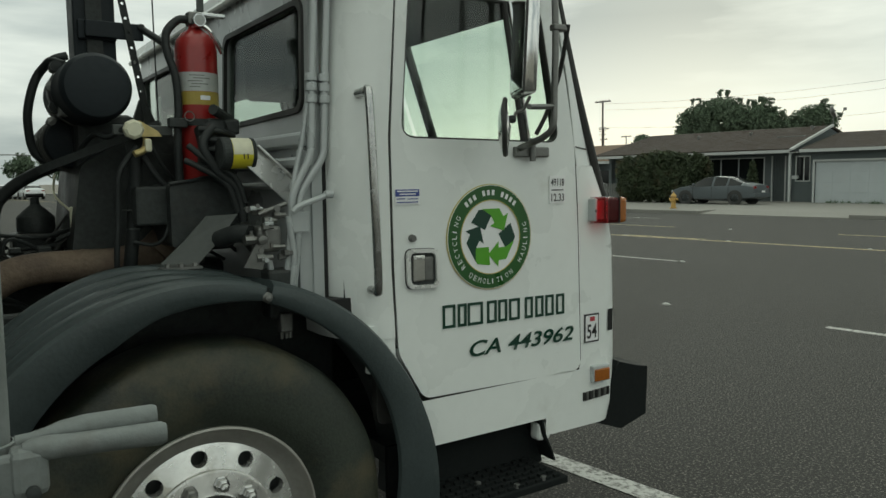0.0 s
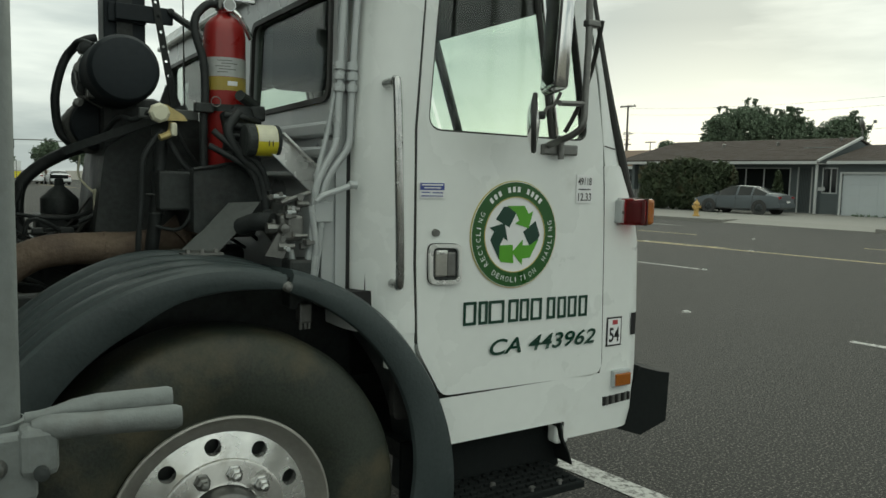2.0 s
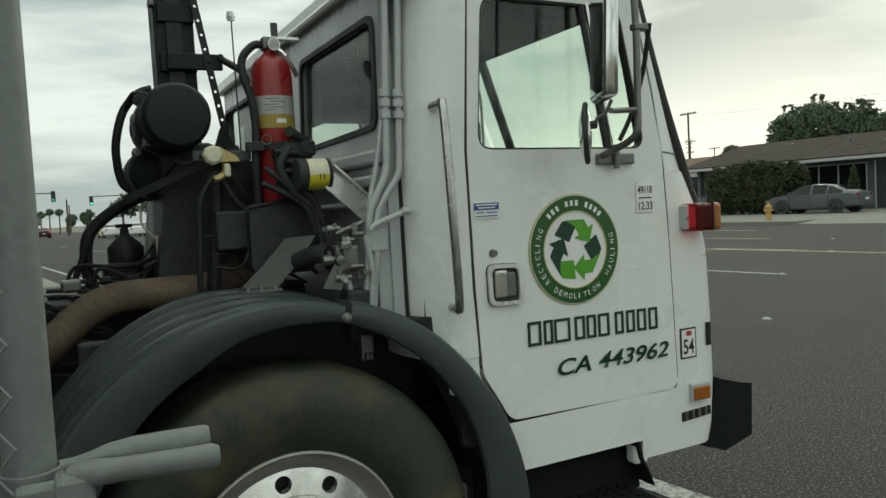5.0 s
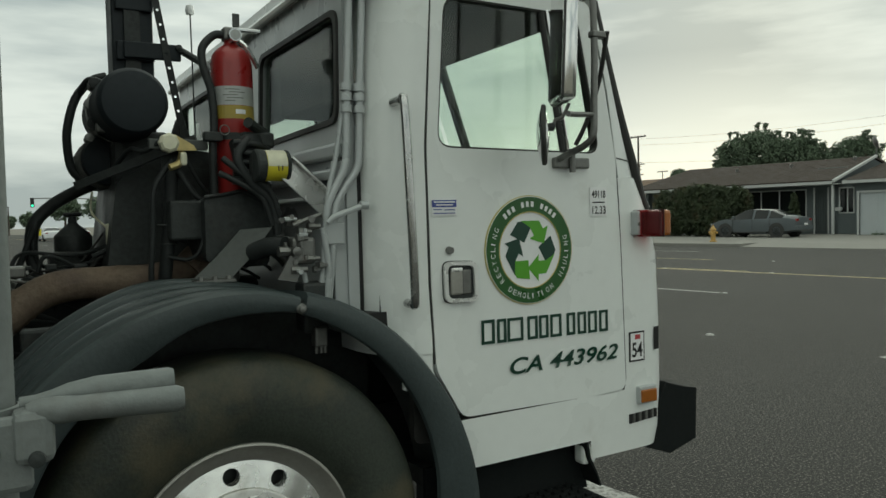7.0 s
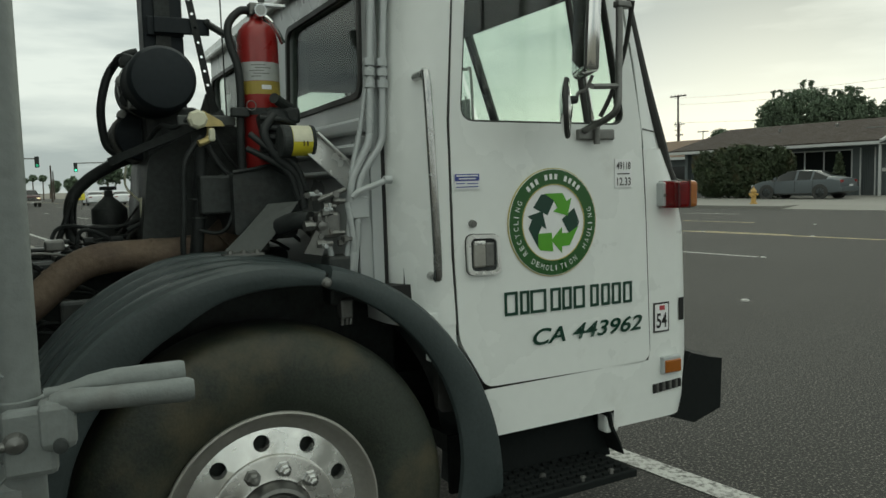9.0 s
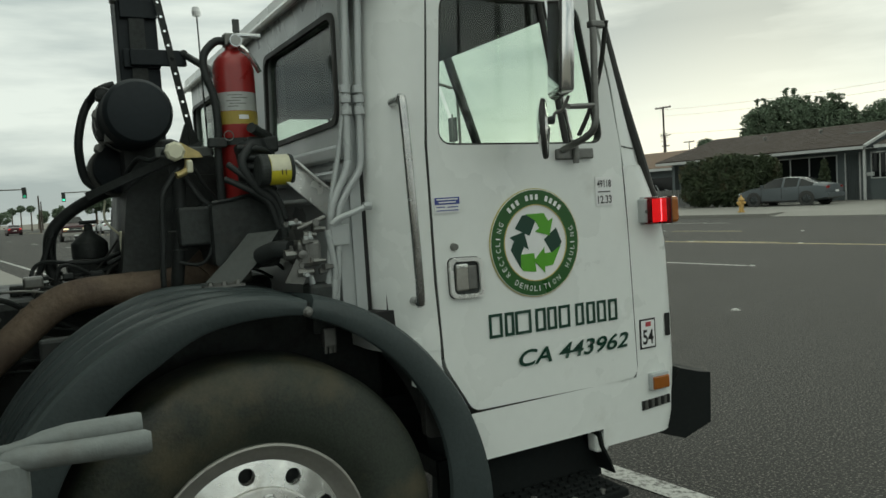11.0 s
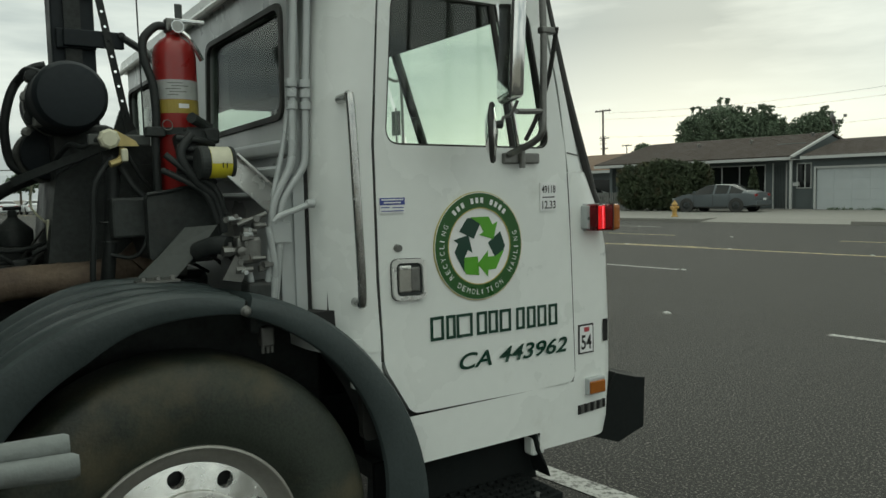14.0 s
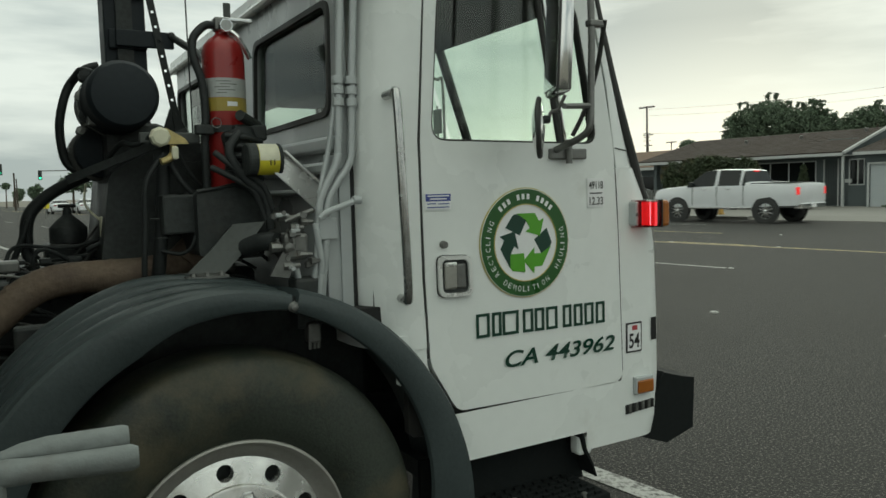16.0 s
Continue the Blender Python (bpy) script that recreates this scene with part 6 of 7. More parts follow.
    for n, a, b in ((35.43, 15.2, 27.6), (35.53, 1.0, 14.75)):
        part("fascia", boxm(n - 0.03, n + 0.01, a, b, 2.84, 2.99), TRIM, h)
    part("soffit", boxm(35.5, 36.6, 15.0, 27.4, 2.84, 2.88), TRIM, h)
    part("porch_post", boxm(35.58, 35.69, 15.20, 15.31, G, 2.86, 0.006), TRIM, h, "white porch post")
    part("porch_step", boxm(35.5, 36.6, 14.3, 17.0, 0.18, 0.32, 0.02), CONCRETE, h)
    part("mailbox", boxm(35.9, 36.05, 14.98, 15.28, 1.50, 1.68, 0.01), TRIM, h, "white mailbox")
    for s, n in ((22.2, 38.6), (19.0, 38.8), (15.9, 39.6)):
        part("roof_vent", lathem([(0.0, 0.34), (0.10, 0.32), (0.10, 0.22), (0.06, 0.2), (0.06, 0.0)], (n, s, 2.93 + (n - 35.55) * 0.280), "z", 12), STEEL, h)
    part("roof_vent_box", boxm(38.0, 38.5, 15.6, 17.1, 3.66, 3.80, 0.01), GALV, h)


def dish():
    t = thing("satellite_dish", "grey satellite dish on the roof ridge", "satellite dish", STREET @ pose(40.4, 15.3, 4.14))
    part("mast", tubem([(0, 0, -0.12), (0, 0, 0.75)], 0.03, 8, False), STEEL, t)
    bm = lathem([(0.0, 0.0), (0.15, 0.02), (0.28, 0.07), (0.36, 0.12), (0.35, 0.135), (0.15, 0.04), (0.0, 0.02)], seg=20)
    bmesh.ops.transform(bm, matrix=Matrix.Translation((0, 0.15, 0.75)) @ Matrix.Rotation(radians(70), 4, "X") @ Matrix.Rotation(radians(35), 4, "Y"), verts=bm.verts)
    part("reflector", bm, STEEL, t)
    part("feed_arm", tubem([(0, 0.1, 0.6), (-0.05, -0.3, 0.55), (-0.1, -0.62, 0.85)], 0.02, 6), STEEL, t)
    part("feed_head", boxm(-0.15, -0.05, -0.72, -0.56, 0.8, 0.96, 0.02), STEEL, t)


def neighbour(n, s0, s1, roofmat, wall, label, depth=8, eave=2.75, ridge=4.3):
    h = thing("bungalow", label, "house", STREET @ pose(0, 0.2, -0.22))
    part("wall", plate([[(s0, 0.2), (s1, 0.2), (s1, eave), (s0, eave)], [(s0 + 1.0, 0.4), (s0 + 3.8, 0.4), (s0 + 3.8, 2.2), (s0 + 1.0, 2.2)]], lambda u, v, d: (n + d, u, v), 0.2), wall, h)
    part("side_wall", boxm(n + 0.2, n + depth, s0, s0 + 0.2, 0.2, eave), wall, h)
    part("back_wall", boxm(n + depth, n + depth + 0.2, s0, s1, 0.2, eave), wall, h)
    part("window", boxm(n + 0.08, n + 0.1, s0 + 1.0, s0 + 3.8, 0.4, 2.2), WINDOWGLASS, h)
    m = n + depth / 2
    roof_slab("roof", ((n - 0.7, s0 - 0.5, eave), (n - 0.7, s1 + 0.5, eave), (m, s1 + 0.5, ridge), (m, s0 - 0.5, ridge)), roofmat, h)
    roof_slab("roof_back", ((n + depth + 0.7, s1 + 0.5, eave), (n + depth + 0.7, s0 - 0.5, eave), (m, s0 - 0.5, ridge), (m, s1 + 0.5, ridge)), roofmat, h)
    part("fascia", boxm(n - 0.74, n - 0.70, s0 - 0.5, s1 + 0.5, eave - 0.1, eave + 0.08), TRIM, h)
    return h


def hydrant():
    t = thing("fire_hydrant", "yellow fire hydrant on the far footpath", "fire hydrant", STREET @ pose(25.6, 15.75, 0.122))
    part("barrel", lathem([(0.15, 0.0), (0.15, 0.05), (0.10, 0.06), (0.10, 0.48), (0.13, 0.50), (0.13, 0.54), (0.10, 0.58), (0.05, 0.65), (0.0, 0.66)], seg=18), HYDRANT, t, smooth=40)
    part("outlet", tubem([(0, -0.19, 0.40), (0, 0.19, 0.40)], 0.055, 12, False), HYDRANT, t)
    part("front_outlet", tubem([(0, 0, 0.36), (-0.18, 0, 0.36)], 0.065, 12, False), HYDRANT, t)
    part("bonnet_nut", lathem([(0.03, 0.64), (0.03, 0.72), (0.0, 0.72)], seg=5), HYDRANT, t)


def utility_pole(n, s, top, base=0.0, arms=1, m=STREET, r=0.14):
    t = thing("utility_pole", "dark wooden utility pole with cross arms", "utility pole", m @ pose(n, s, base), "utility poles")
    part("pole", tubem([(0, 0, 0), (0, 0, top)], r, 10, False, r * 0.7), POLEWOOD, t)
    for k in range(arms):
        z = top - 0.15 - 1.9 * k
        part("cross_arm", boxm(-0.06, 0.06, -1.1 + 0.3 * k, 1.1 - 0.3 * k, z - 0.07, z + 0.07), POLEWOOD, t)
        for y in (-0.9, -0.4, 0.4, 0.9):
            part("insulator", lathem([(0.0, 0.2), (0.05, 0.18), (0.05, 0.07)], (0, y * (1 - 0.25 * k), z), "z", 8), STEEL, t)
    for z in (top * 0.62, top * 0.70, top * 0.66):
        part("wire_bracket", boxm(-0.05, 0.05, -0.45, 0.45, z - 0.03, z + 0.03), POLEWOOD, t)
    return t


def wires():
    ob = thing("overhead_wires", "thin sagging overhead wires between the poles", "wires", STREET)
    for z, n in ((9.0, 60.0), (8.4, 60.4), (6.6, 60.2)):
        for s0, s1 in ((-30, 12), (12, 46.3)):
            pts = [(n, s0 + (s1 - s0) * k / 8, z - 0.6 * (1 - (k / 4 - 1) ** 2)) for k in range(9)]
            part("wire", tubem(pts, 0.010, 4, False), HOSE, ob)


def yard_fence():
    t = thing("yard_fence", "low grey slatted yard fence beside the bush", "fence", STREET @ pose(0, 0.2, -0.12))
    for k in range(22):
        s = 22.2 + 0.16 * k
        part("slat", boxm(33.0, 33.03, s, s + 0.10, 0.2, 1.25), STEEL, t)
    part("rail", boxm(33.03, 33.07, 22.1, 25.8, 1.0, 1.06), STEEL, t)


house()
dish()
hedge()
hydrant()
yard_fence()
neighbour(40.5, 29.2, 40.0, PALEROOF, STUCCO, "neighbouring grey house with tan shingle roof", ridge=4.05)
tree(66, 36.0, 0.0, 8.6, (((0, 2.6, 6.6), (3, 2.1, 2.3)), ((0, 0.2, 7.0), (3.4, 2.3, 2.5)), ((0, -2.0, 6.6), (3, 1.8, 1.9)), ((0, -3.9, 6.6), (2.2, 1.2, 1.9)), ((0, -5.0, 5.9), (2.2, 1.5, 1.5)), ((0, 4.0, 5.6), (2, 0.9, 1.3))), 3, "broad dense dark green tree behind the house", count=7000, size=0.14, sprigs=9)
tree(66, 27.4, 0.0, 7.2, (((0, 0, 6.6), (2.2, 1.7, 1.35)), ((0, -0.7, 6.2), (2, 1.6, 1.2)), ((0, 1.2, 5.9), (2, 1.1, 1.1))), 5, "rounded dark green tree behind the garage", count=6500, size=0.13, sprigs=5)
tree(66, 45.2, 0.0, 5.8, (((0, 0, 5.3), (1.2, 1.0, 0.9)), ((0, 0.3, 5.0), (1, 1.0, 0.8))), 7, "small round tree behind the roofs", count=7000, size=0.13)


def weed(n, s, seed):
    rnd = random.Random(seed)
    t = thing("weed_tuft", "dry green weeds growing at the garage door", "weed", STREET @ pose(n, s, 0.06), "weeds", "stuff")
    bm = bmesh.new()
    for k in range(16):
        d = Vector((rnd.uniform(-0.3, 0.3), rnd.uniform(-0.55, 0.55), 0))
        tube(bm, [d, d + Vector((rnd.uniform(-0.1, 0.1), rnd.uniform(-0.2, 0.2), rnd.uniform(0.10, 0.26)))], 0.012, 4, False, 0.004)
        foliage(bm, d + Vector((0, 0, 0.07)), (0.10, 0.16, 0.08), 14, 0.04, rnd)
    part("stems", bm, LEAF, t)


weed(35.5, 12.96, 3)
weed(35.5, 11.5, 4)
sh = thing("potted_conifer", "small dark conifer beside the front door", "shrub", STREET @ pose(35.0, 17.05, 0.08))
part("trunk", tubem([(0, 0, 0), (0, 0, 1.9)], 0.05, 6, False, 0.015), BARK, sh)
cb = bmesh.new()
for k in range(9):
    foliage(cb, (0, 0, 0.4 + 0.2 * k), (0.55 - 0.05 * k, 0.55 - 0.05 * k, 0.22), 160, 0.09, random.Random(k))
part("crown", cb, HEDGELEAF, sh)
utility_pole(69.5, 53.2, 10.5, 0.0, 1)
utility_pole(110, 84, 10.5, 0.0, 2, r=0.12)
utility_pole(112, 80.5, 9.0, 0.0, 2, r=0.12)
wires()


# ---- far end of the street ----
def far_end():
    S = Matrix.Identity(4)
    utility_pole(1.9, 130, 5.6, 0.0, 2, S, 0.16)
    utility_pole(3.0, 180, 6.0, 0.0, 2, S, 0.16)
    rnd = random.Random(21)
    for k, (x, y, h, w) in enumerate(((-4.5, 150, 5.4, 3.2), (9.0, 120, 6.0, 3.4), (13.5, 112, 6.3, 4.2), (18.5, 118, 6.6, 4.4), (5.6, 165, 4.6, 2.4), (24.0, 110, 6.2, 4.0), (2.6, 210, 5.0, 3.0), (30, 112, 6.4, 4.5))):
        t = thing("tree", "hazy grey-green roadside tree in the distance", "tree", pose(x, y, 0), "far trees")
        part("trunk", tubem([(0, 0, 0), (0.1, 0, h * 0.6)], 0.2, 8, False, 0.1), BARK, t)
        bm = bmesh.new()
        for _ in range(4):
            foliage(bm, (rnd.uniform(-w / 2, w / 2), rnd.uniform(-1, 1), h * rnd.uniform(0.45, 0.8)), (w * 0.45, 1.5, h * 0.24), 420, 0.28, rnd)
        part("crown", bm, LEAF, t)
    for x, y, h in ((-0.9, 170, 5.2), (0.9, 172, 5.2), (-2.4, 168, 4.6), (-6, 172, 5.5)):
        t = thing("palm_tree", "slim palm tree in the distance", "tree", pose(x, y, 0), "palms")
        part("trunk", tubem([(0, 0, 0), (0.1, 0, h * 0.8)], 0.14, 8, False, 0.1), BARK, t)
        bm = bmesh.new()
        foliage(bm, (0.1, 0, h * 0.85), (0.9, 0.9, 0.75), 260, 0.3, rnd)
        part("crown", bm, LEAF, t)
    # traffic signals on mast arms
    for x0, y0, hx, hz, px in ((-7, 82, 0.12, 4.45, -9.0), (10.5, 96, 4.0, 4.3, 12.5)):
        t = thing("traffic_light", "dark traffic signal on a mast arm", "traffic light", None, "traffic lights")
        part("signal_post", tubem([(px, y0, 0), (px, y0, 4.6)], 0.1, 10, False), STEEL, t)
        part("mast_arm", tubem([(px, y0, 4.4), ((px + hx) / 2, y0, 4.75), (hx, y0, 4.75)], 0.06, 8), STEEL, t)
        hd = part("signal_head", boxm(hx - 0.2, hx + 0.2, y0 - 0.15, y0 + 0.15, hz - 0.55, hz + 0.5, 0.03), BLACK, t)
        for k, c in enumerate((RUBBER, RUBBER, mat("green_signal", (0.02, 0.3, 0.15), 0.3, emit=(0.1, 1.0, 0.55, 1.5 if hx > 1 else 0.2)))):
            part("signal_lens", lathem([(0.0, -0.02), (0.12, -0.015), (0.13, 0.0)], (hx, y0 - 0.151, hz + 0.3 - 0.33 * k), "y", 14), c, hd)
    t = thing("street_sign", "yellow road warning sign on a post", "road sign", pose(3.0, 66, 0))
    part("post", tubem([(0, 0, 0), (0, 0, 2.2)], 0.03, 8, False), STEEL, t)
    part("sign_board", boxm(-0.3, 0.3, -0.02, 0.0, 0.8, 1.3, m=Matrix.Identity(4)), YELLOW, t)
    part("upper_board", boxm(-0.3, 0.3, -0.02, 0.0, 1.45, 2.1), STICKER, t)
    t = thing("street_lamp", "tall street lamp with a curved arm", "street lamp", STREET @ pose(25.0, 34.0, 0.05))
    part("pole", tubem([(0, 0, 0), (0, 0, 7.4), (-0.5, 0, 8.0), (-2.2, 0, 8.3)], 0.09, 10), STEEL, t)
    part("lamp_head", boxm(-2.9, -2.1, -0.12, 0.12, 8.22, 8.38, 0.04), STEEL, t)
    t = thing("street_banner", "grey street sign panel on a pole", "sign", STREET @ pose(25.6, 35.4, 0.05))
    part("pole", tubem([(0, 0, 0), (0, 0, 6.6)], 0.06, 8, False), STEEL, t)
    part("panel", boxm(-0.04, 0.04, -0.42, 0.42, 4.9, 6.4, 0.02), GREYSTRUT, t)
    neighbour(26.5, 60, 78, PALEROOF, TRIM, "pale far house with tan roof", 9, 2.9, 4.4)


far_end()


# ---- vehicles ----
def loft(bm, stations, pick):
    """Skin through stations (x, z low, belt, top, half width, half top); pick(segment, strip) chooses the faces kept."""
    def ring(st):
        x, zl, zb, zt, w, wt = st
        zm = zl + (zb - zl) * 0.55
        half = [(0.0, zl), (w * 0.80, zl), (w * 0.97, zl + 0.07), (w, zm), (w * 0.97, zb), (wt, zt), (wt * 0.6, zt + 0.025), (0.0, zt + 0.035)]
        return half + [(-y, z) for y, z in reversed(half[1:-1])]
    rings = [[Vector((st[0], y, z)) for y, z in ring(st)] for st in stations]
    n = len(rings[0])
    vs = {}

    def vert(i, k):
        if (i, k) not in vs:
            vs[i, k] = bm.verts.new(rings[i][k])
        return vs[i, k]
    for i in range(len(rings) - 1):
        for k in range(n):
            band = k if k < n // 2 else n - 1 - k
            if pick(i, band):
                bm.faces.new((vert(i, k), vert(i, (k + 1) % n), vert(i + 1, (k + 1) % n), vert(i + 1, k)))
    for i in (0, len(rings) - 1):
        if pick(-1, 0):
            bm.faces.new([vert(i, k) for k in range(n)])
    return bm


SEDAN = [(-2.43, 0.42, 0.72, 0.78, 0.74, 0.6), (-2.36, 0.32, 0.90, 0.98, 0.84, 0.68), (-1.95, 0.26, 0.98, 1.06, 0.90, 0.72), (-1.72, 0.25, 0.98, 1.10, 0.905, 0.70), (-1.02, 0.23, 0.97, 1.37, 0.91, 0.62), (-0.92, 0.23, 0.97, 1.39, 0.91, 0.62),
         (-0.22, 0.22, 0.95, 1.44, 0.92, 0.63), (-0.10, 0.22, 0.95, 1.44, 0.92, 0.63), (0.42, 0.22, 0.93, 1.39, 0.92, 0.62), (1.22, 0.23, 0.92, 0.98, 0.91, 0.74), (1.85, 0.24, 0.85, 0.90, 0.90, 0.70), (2.30, 0.28, 0.70, 0.76, 0.80, 0.60), (2.44, 0.34, 0.56, 0.60, 0.66, 0.5)]
SEDAN_GLASS, SEDAN_POST = {3, 4, 5, 6, 7, 8}, {4, 6}
PICKUP = [(-2.92, 0.62, 1.20, 1.26, 0.92, 0.88), (-2.86, 0.55, 1.29, 1.35, 0.98, 0.93), (-1.10, 0.50, 1.31, 1.37, 1.0, 0.94), (-1.00, 0.50, 1.32, 1.43, 1.0, 0.90), (-0.88, 0.50, 1.33, 1.83, 1.0, 0.76), (-0.78, 0.50, 1.33, 1.88, 1.0, 0.76),
          (0.06, 0.49, 1.33, 1.91, 1.0, 0.77), (0.20, 0.49, 1.33, 1.91, 1.0, 0.77), (0.70, 0.49, 1.32, 1.87, 1.0, 0.76), (1.38, 0.49, 1.29, 1.36, 0.99, 0.90), (2.55, 0.50, 1.19, 1.26, 0.97, 0.88), (2.82, 0.52, 1.08, 1.17, 0.94, 0.84), (2.90, 0.56, 0.90, 1.00, 0.90, 0.78)]


def vehicle(name, label, paint, kind, lit=False, brake=False, size=1.0):
    t = thing(name, label, "car" if kind == "sedan" else "pickup truck")
    st = SEDAN if kind == "sedan" else PICKUP
    x0, x1 = st[0][0], st[-1][0]
    wheel_x = (-1.42, 1.42) if kind == "sedan" else (-1.78, 1.78)
    wr, ww, track = (0.335, 0.22, 0.83) if kind == "sedan" else (0.43, 0.28, 0.86)

    def is_glass(i, band):
        return i in SEDAN_GLASS and i not in SEDAN_POST and (band == 4 or (i in (3, 8) and band >= 4))
    body = part("body", loft(bmesh.new(), st, lambda i, b: i < 0 or not is_glass(i, b)), paint, t, smooth=38)
    glass = part("glazing", loft(bmesh.new(), st, lambda i, b: i >= 0 and is_glass(i, b)), WINDOWGLASS, t, "dark tinted windows", smooth=38)
    for x in wheel_x:
        for sgn in (1, -1):
            arch = lathem([(wr + 0.075, 0.0), (wr + 0.07, 0.012), (wr * 0.9, 0.012), (wr * 0.9, -0.2)], seg=28)
            side = [s for s in st if s[0] <= x][-1][4] * 0.995
            bmesh.ops.transform(arch, matrix=Matrix.Translation((x, sgn * side, wr + 0.01)) @ Matrix.Rotation(radians(-90 * sgn), 4, "X"), verts=arch.verts)
            part("wheel_arch", arch, RUBBER, body)
            tm = Matrix.Translation((x, sgn * (side - ww / 2 + 0.025), wr)) @ Matrix.Rotation(radians(-90 * sgn), 4, "X")
            tb = lathem([(wr * 0.66, -ww / 2), (wr * 0.93, -ww / 2), (wr, -ww / 2 + 0.03), (wr, ww / 2 - 0.03), (wr * 0.94, ww / 2), (wr * 0.68, ww / 2), (wr * 0.66, ww / 2 - 0.02)], seg=28)
            bmesh.ops.transform(tb, matrix=tm, verts=tb.verts)
            w = part("wheel", tb, RUBBER, t, smooth=40)
            rb = lathem([(wr * 0.67, ww / 2 - 0.01), (wr * 0.63, ww / 2 - 0.03), (wr * 0.60, ww / 2 - 0.07), (0.0, ww / 2 - 0.075)], seg=24)
            bmesh.ops.transform(rb, matrix=tm, verts=rb.verts)
            part("rim", rb, BLACK, w)
            sp = bmesh.new()
            for k in range(10):
                box(sp, -0.018, 0.018, 0.03, wr * 0.64, ww / 2 - 0.06, ww / 2 - 0.02, m=Matrix.Rotation(radians(36 * k), 4, "Z"))
            lathe(sp, [(0.0, ww / 2 - 0.015), (0.055, ww / 2 - 0.02), (0.06, ww / 2 - 0.06)], seg=14)
            bmesh.ops.transform(sp, matrix=tm, verts=sp.verts)
            part("spokes", sp, BLACK if paint is PARKEDCAR else CHROME if kind != "sedan" else STEEL, w)
    hz = 0.66 if kind == "sedan" else 0.985
    for sgn in (1, -1):
        part("headlamp", boxm(x1 - 0.30, x1 - (0.04 if kind == "sedan" else -0.015), sgn * 0.50, sgn * (0.74 if kind == "sedan" else 0.86), hz - 0.07, hz + 0.07, 0.03), HEADLAMP if lit else HEADOFF, t)
        if kind == "sedan":
            part("tail_lamp", boxm(x0 + 0.02, x0 + 0.20, sgn * 0.50, sgn * 0.80, 0.80, 0.94, 0.03), TAILLIT if brake else TAIL, t)
        else:
            part("tail_lamp", boxm(x0 - 0.01, x0 + 0.08, sgn * 0.82, sgn * 0.965, 0.98, 1.24, 0.02), TAILLIT if brake else TAIL, t)
        mx = 0.78 if kind == "sedan" else 1.08
        part("door_mirror", boxm(mx, mx + 0.14, sgn * 0.94, sgn * 1.10, st[7][2] + 0.02, st[7][2] + 0.16, 0.03), paint if kind == "sedan" else BLACK, t)
        for x in ((-0.32, 0.72) if kind == "sedan" else (-0.35, 0.62)):
            part("door_handle", boxm(x - 0.10, x + 0.08, sgn * (st[6][4] - 0.01), sgn * (st[6][4] + 0.02), st[6][2] - 0.13, st[6][2] - 0.10, 0.008), CHROME if kind != "sedan" else paint, t)
        for x in ((-1.05, -0.12, 0.98) if kind == "sedan" else (-0.95, 0.10, 1.12)):
            part("door_seam", boxm(x - 0.006, x + 0.006, sgn * (st[6][4] * 0.985), sgn * (st[6][4] + 0.003), st[6][1] + 0.14, st[6][2] - 0.02), RUBBER, t)
        part("sill_trim", boxm(wheel_x[0] + 0.5, wheel_x[1] - 0.5, sgn * (st[6][4] * 0.95), sgn * (st[6][4] + 0.006), st[6][1] + 0.02, st[6][1] + 0.07, 0.008), RUBBER if kind == "sedan" else CHROME, t)
    part("grille", boxm(x1 - 0.12, x1 + 0.012, -0.42, 0.42, hz - 0.16, hz + 0.05, 0.02), BLACK, t)
    if kind != "sedan":
        part("grille_surround", boxm(x1 - 0.10, x1 + 0.004, -0.87, 0.87, 0.79, 1.065, 0.02), GREYSTRUT, t, "grey grille surround")
        part("bumper_pad", boxm(x1 - 0.16, x1 + 0.03, -0.92, 0.92, 0.715, 0.775, 0.02), BLACK, t)
        for sgn in (1, -1):
            part("turn_lamp", boxm(x1 - 0.20, x1 + 0.012, sgn * 0.62, sgn * 0.875, 0.80, 0.845, 0.01), AMBER, t, "orange turn lamp")
    part("front_bumper", boxm(x1 - 0.20, x1 + 0.05, -(0.80 if kind == "sedan" else 0.94), 0.80 if kind == "sedan" else 0.94, st[-1][1] - (0.03 if kind == "sedan" else 0.12), st[-1][1] + (0.10 if kind == "sedan" else 0.13), 0.03), paint if kind == "sedan" else DULLALU if lit else CHROME, t)
    part("rear_bumper", boxm(x0 - 0.06, x0 + 0.2, -0.84, 0.84, 0.36 if kind == "sedan" else 0.50, 0.60 if kind == "sedan" else 0.70, 0.03), paint if kind == "sedan" else CHROME, t)
    part("plate_bar", boxm(x0 - 0.075, x0 - 0.055, -0.16, 0.16, 0.62 if kind == "sedan" else 0.55, 0.72 if kind == "sedan" else 0.66), STICKER, t)
    part("front_plate_bar", boxm(x1 + 0.045, x1 + 0.06, -0.16, 0.16, 0.42, 0.52), STICKER, t)
    if kind != "sedan":
        bed = part("bed_well", boxm(-2.78, -1.14, -0.80, 0.80, 1.385, 1.412), BLACK, t)
        part("bumper_bar", boxm(x1 - 0.02, x1 + 0.03, -0.88, 0.88, 0.89, 0.93, 0.01), CHROME, t)
        part("third_brake_lamp", boxm(-0.915, -0.86, -0.15, 0.15, 1.82, 1.86), TAILLIT if brake else TAIL, t)
    if size != 1.0:
        for ob in t.children_recursive:
            ob.data.transform(Matrix.Scale(size, 4))
    return t


def on_street(n, s, forward):
    """Pose of a vehicle on the street; forward +1 drives towards larger s."""
    return STREET @ pose(n, s, 0.004, 0, 0, 90 * forward)


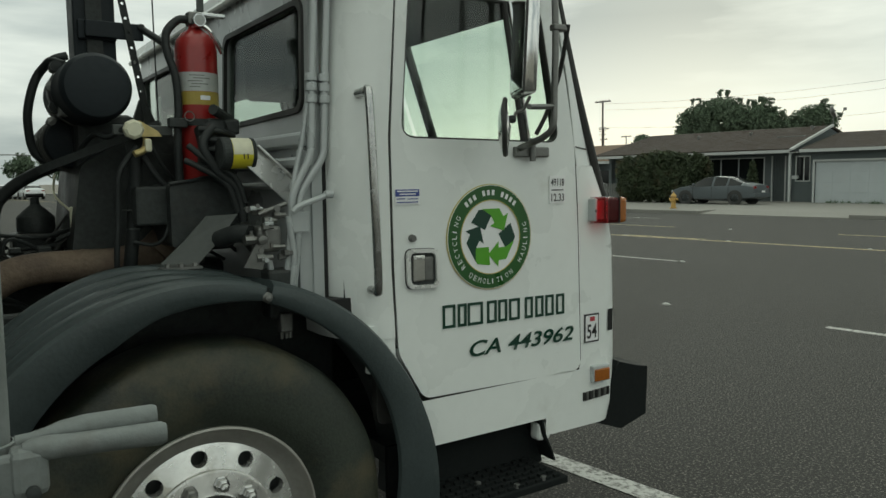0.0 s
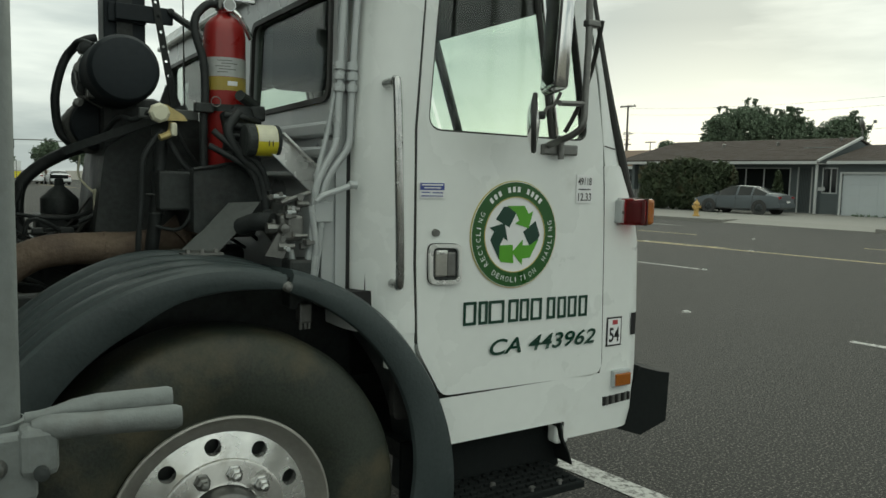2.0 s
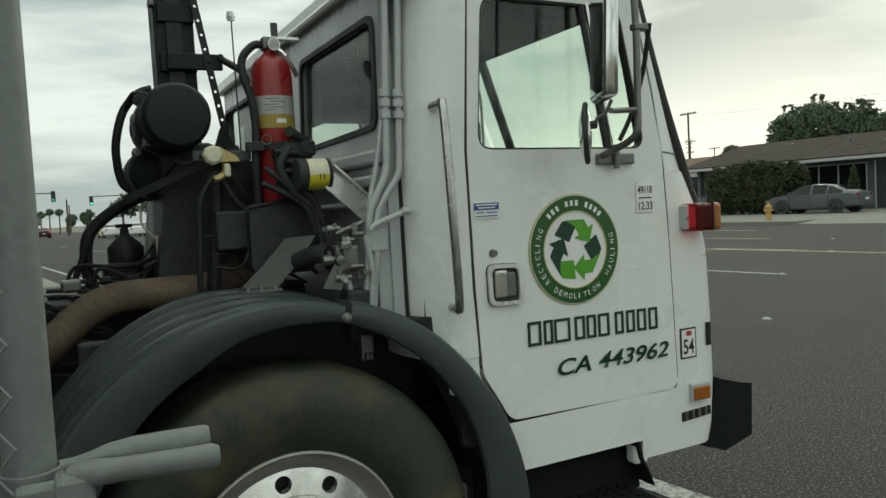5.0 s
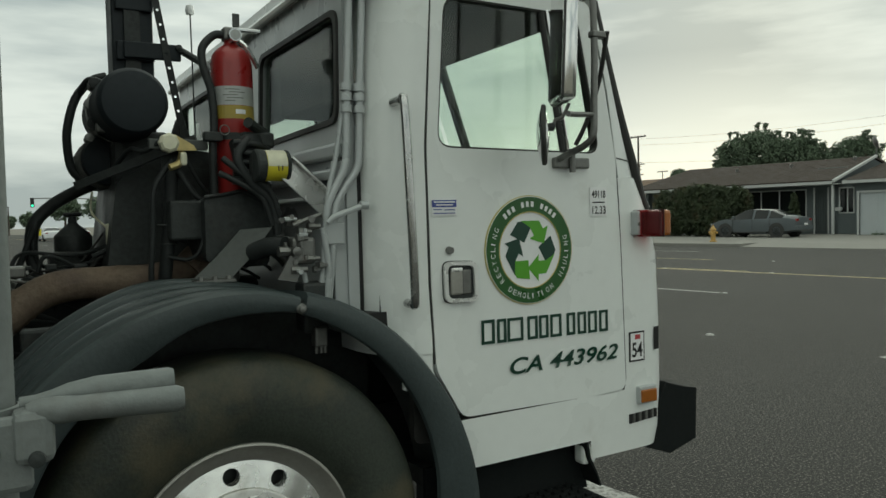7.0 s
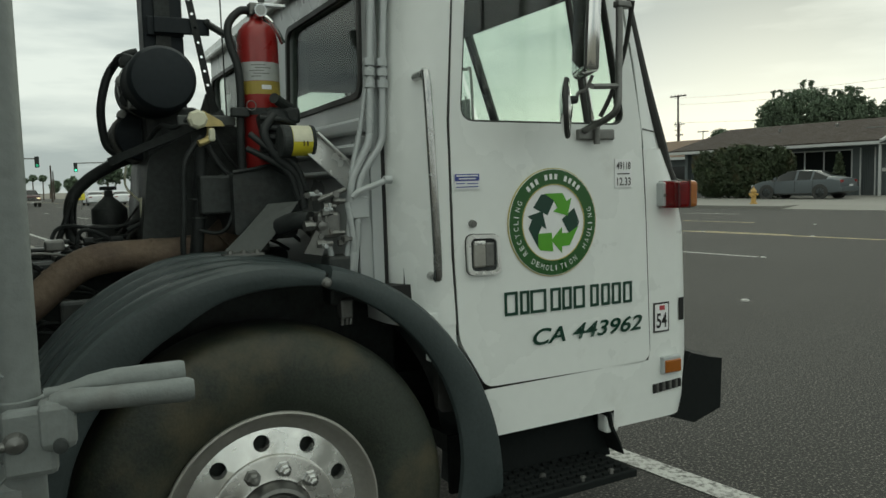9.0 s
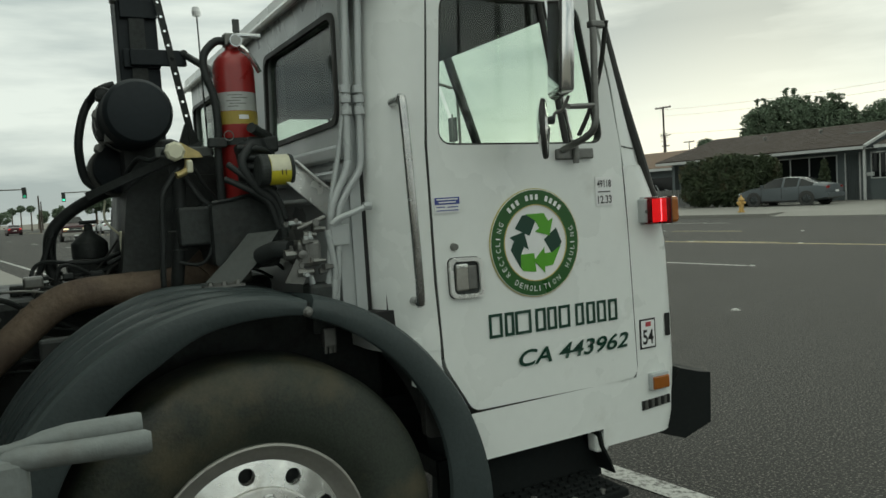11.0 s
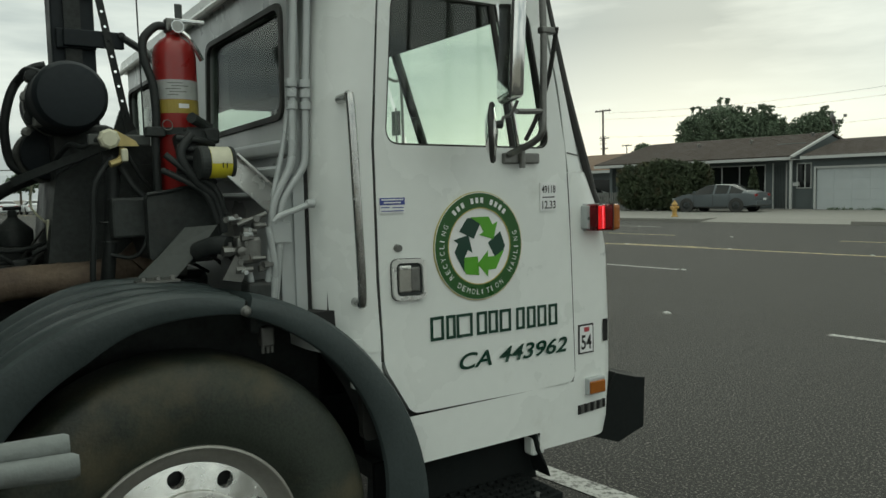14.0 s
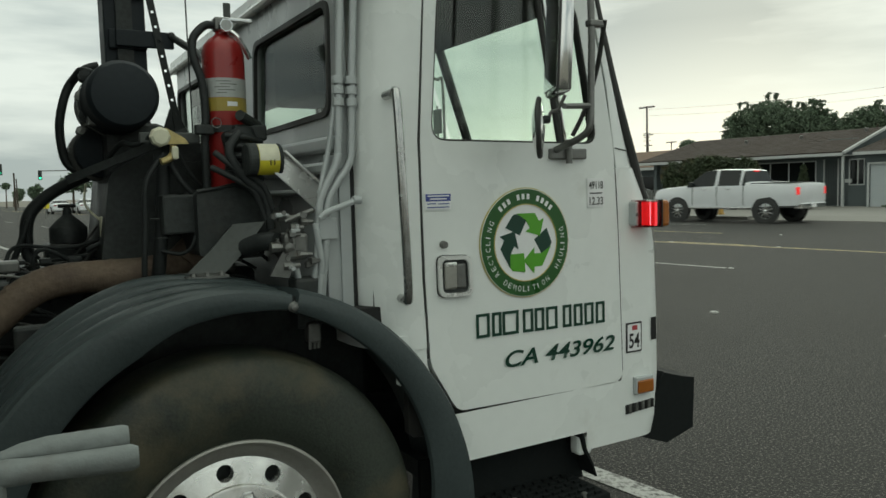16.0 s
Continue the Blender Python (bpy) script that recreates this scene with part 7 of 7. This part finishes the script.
parked = vehicle("sedan", "slate grey sedan parked on the forecourt", PARKEDCAR, "sedan", size=0.93)
parked.matrix_basis = STREET @ pose(31.95, 17.25, 0.108, 0, 0, 90)
carport = vehicle("sedan", "silver sedan parked before the neighbouring house", SILVERCAR, "sedan")
carport.matrix_basis = STREET @ pose(37.2, 30.6, 0.09, 0, 0, 180)
grey_sedan = vehicle("sedan", "dark grey sedan driving along the street", GREYCAR, "sedan", lit=True)
blue_sedan = vehicle("sedan", "blue sedan driving in the kerb lane", BLUECAR, "sedan")
navy_sedan = vehicle("sedan", "dark navy sedan following the blue one", NAVYCAR, "sedan")
black_sedan = vehicle("sedan", "black sedan driving along the street", BLACKCAR, "sedan")
red_pickup = vehicle("pickup", "maroon pickup truck with lit headlamps", REDCAR, "pickup", lit=True, size=0.93)
white_pickup = vehicle("pickup", "white crew-cab pickup truck with lit tail lamps", WHITECAR, "pickup", brake=True)
for k, (x, y, mt, nm) in enumerate(((5.2, 88, WHITECAR, "white sedan waiting far down the street"), (7.5, 86, WHITECAR, "pale sedan waiting far down the street"), (-1.6, 118, REDCAR, "red sedan far down the street"))):
    c = vehicle("sedan", nm, mt, "sedan", brake=k == 2)
    c.matrix_basis = pose(x, y, -0.02, 0, 0, 95)


FLASHES = (-0.54, 0.20, 0.95, 1.70, 2.42, 3.14, 3.84, 4.54, 5.23, 5.93, 6.67, 7.40, 8.12, 8.82, 9.52, 10.22, 10.92, 11.66, 12.40, 13.12, 13.87, 14.62, 15.36, 16.10)


def blink_turn(t):
    """Turn of the panel added for the blinking; it faces the street side at each flash."""
    for k, (a, b) in enumerate(zip(FLASHES, FLASHES[1:])):
        if t <= b:
            return 360.0 * (k + (t - a) / (b - a))
    return 360.0 * len(FLASHES)


def motions():
    walk(reflector, [(k * 0.125, pose(2.093, 1.821, 1.364, 0, 0, blink_turn(k * 0.125) - 38)) for k in range(129)])
    # grey sedan comes from the far left and passes in the second lane
    walk(grey_sedan, [(0.0, on_street(10.85, 15.2, -1)), (0.4, on_street(10.85, 3.95, -1)), (0.5, on_street(10.85, 1.15, -1)), (1.0, on_street(10.85, -12.9, -1)), (3.0, on_street(10.85, -62, -1)), (16.0, on_street(10.85, -290, -1))])
    # two sedans to the left in the far lanes
    walk(blue_sedan, [(0.0, on_street(22.9, -220, 1)), (12.5, on_street(22.9, -0.6, 1)), (13.0, on_street(22.9, 8.5, 1)), (13.2, on_street(22.9, 12.1, 1)), (13.5, on_street(22.9, 18.2, 1)), (16.0, on_street(22.9, 70, 1))])
    walk(navy_sedan, [(0.0, on_street(22.9, -225, 1)), (12.5, on_street(22.9, -5.8, 1)), (13.0, on_street(22.9, 3.6, 1)), (13.4, on_street(22.9, 11.5, 1)), (13.6, on_street(22.9, 15.5, 1)), (14.0, on_street(22.9, 23.4, 1)), (16.0, on_street(22.9, 63, 1))])
    walk(black_sedan, [(0.0, on_street(20.2, -260, 1)), (12.5, on_street(20.2, -5.6, 1)), (13.0, on_street(20.2, 4.4, 1)), (13.3, on_street(20.2, 10.6, 1)), (13.5, on_street(20.2, 14.8, 1)), (14.0, on_street(20.2, 25.2, 1)), (16.0, on_street(20.2, 66, 1))])
    # maroon pickup from the far end, passing on the near side
    walk(red_pickup, [(0.0, on_street(7.0, 215, -1)), (8.0, on_street(7.0, 104, -1)), (10.8, on_street(7.2, 62, -1)), (11.5, on_street(7.2, 51.5, -1)), (13.5, on_street(8.2, 25.0, -1)), (14.5, on_street(8.75, 7.22, -1)), (14.8, on_street(8.75, 1.8, -1)), (15.2, on_street(8.75, -5.9, -1)), (16.0, on_street(8.75, -22, -1))])
    # white pickup in the far kerb lane
    walk(white_pickup, [(0.0, on_street(22.75, -260, 1)), (15.0, on_street(22.75, -7.6, 1)), (15.5, on_street(22.75, 3.0, 1)), (16.0, on_street(22.75, 13.4, 1))])


motions()
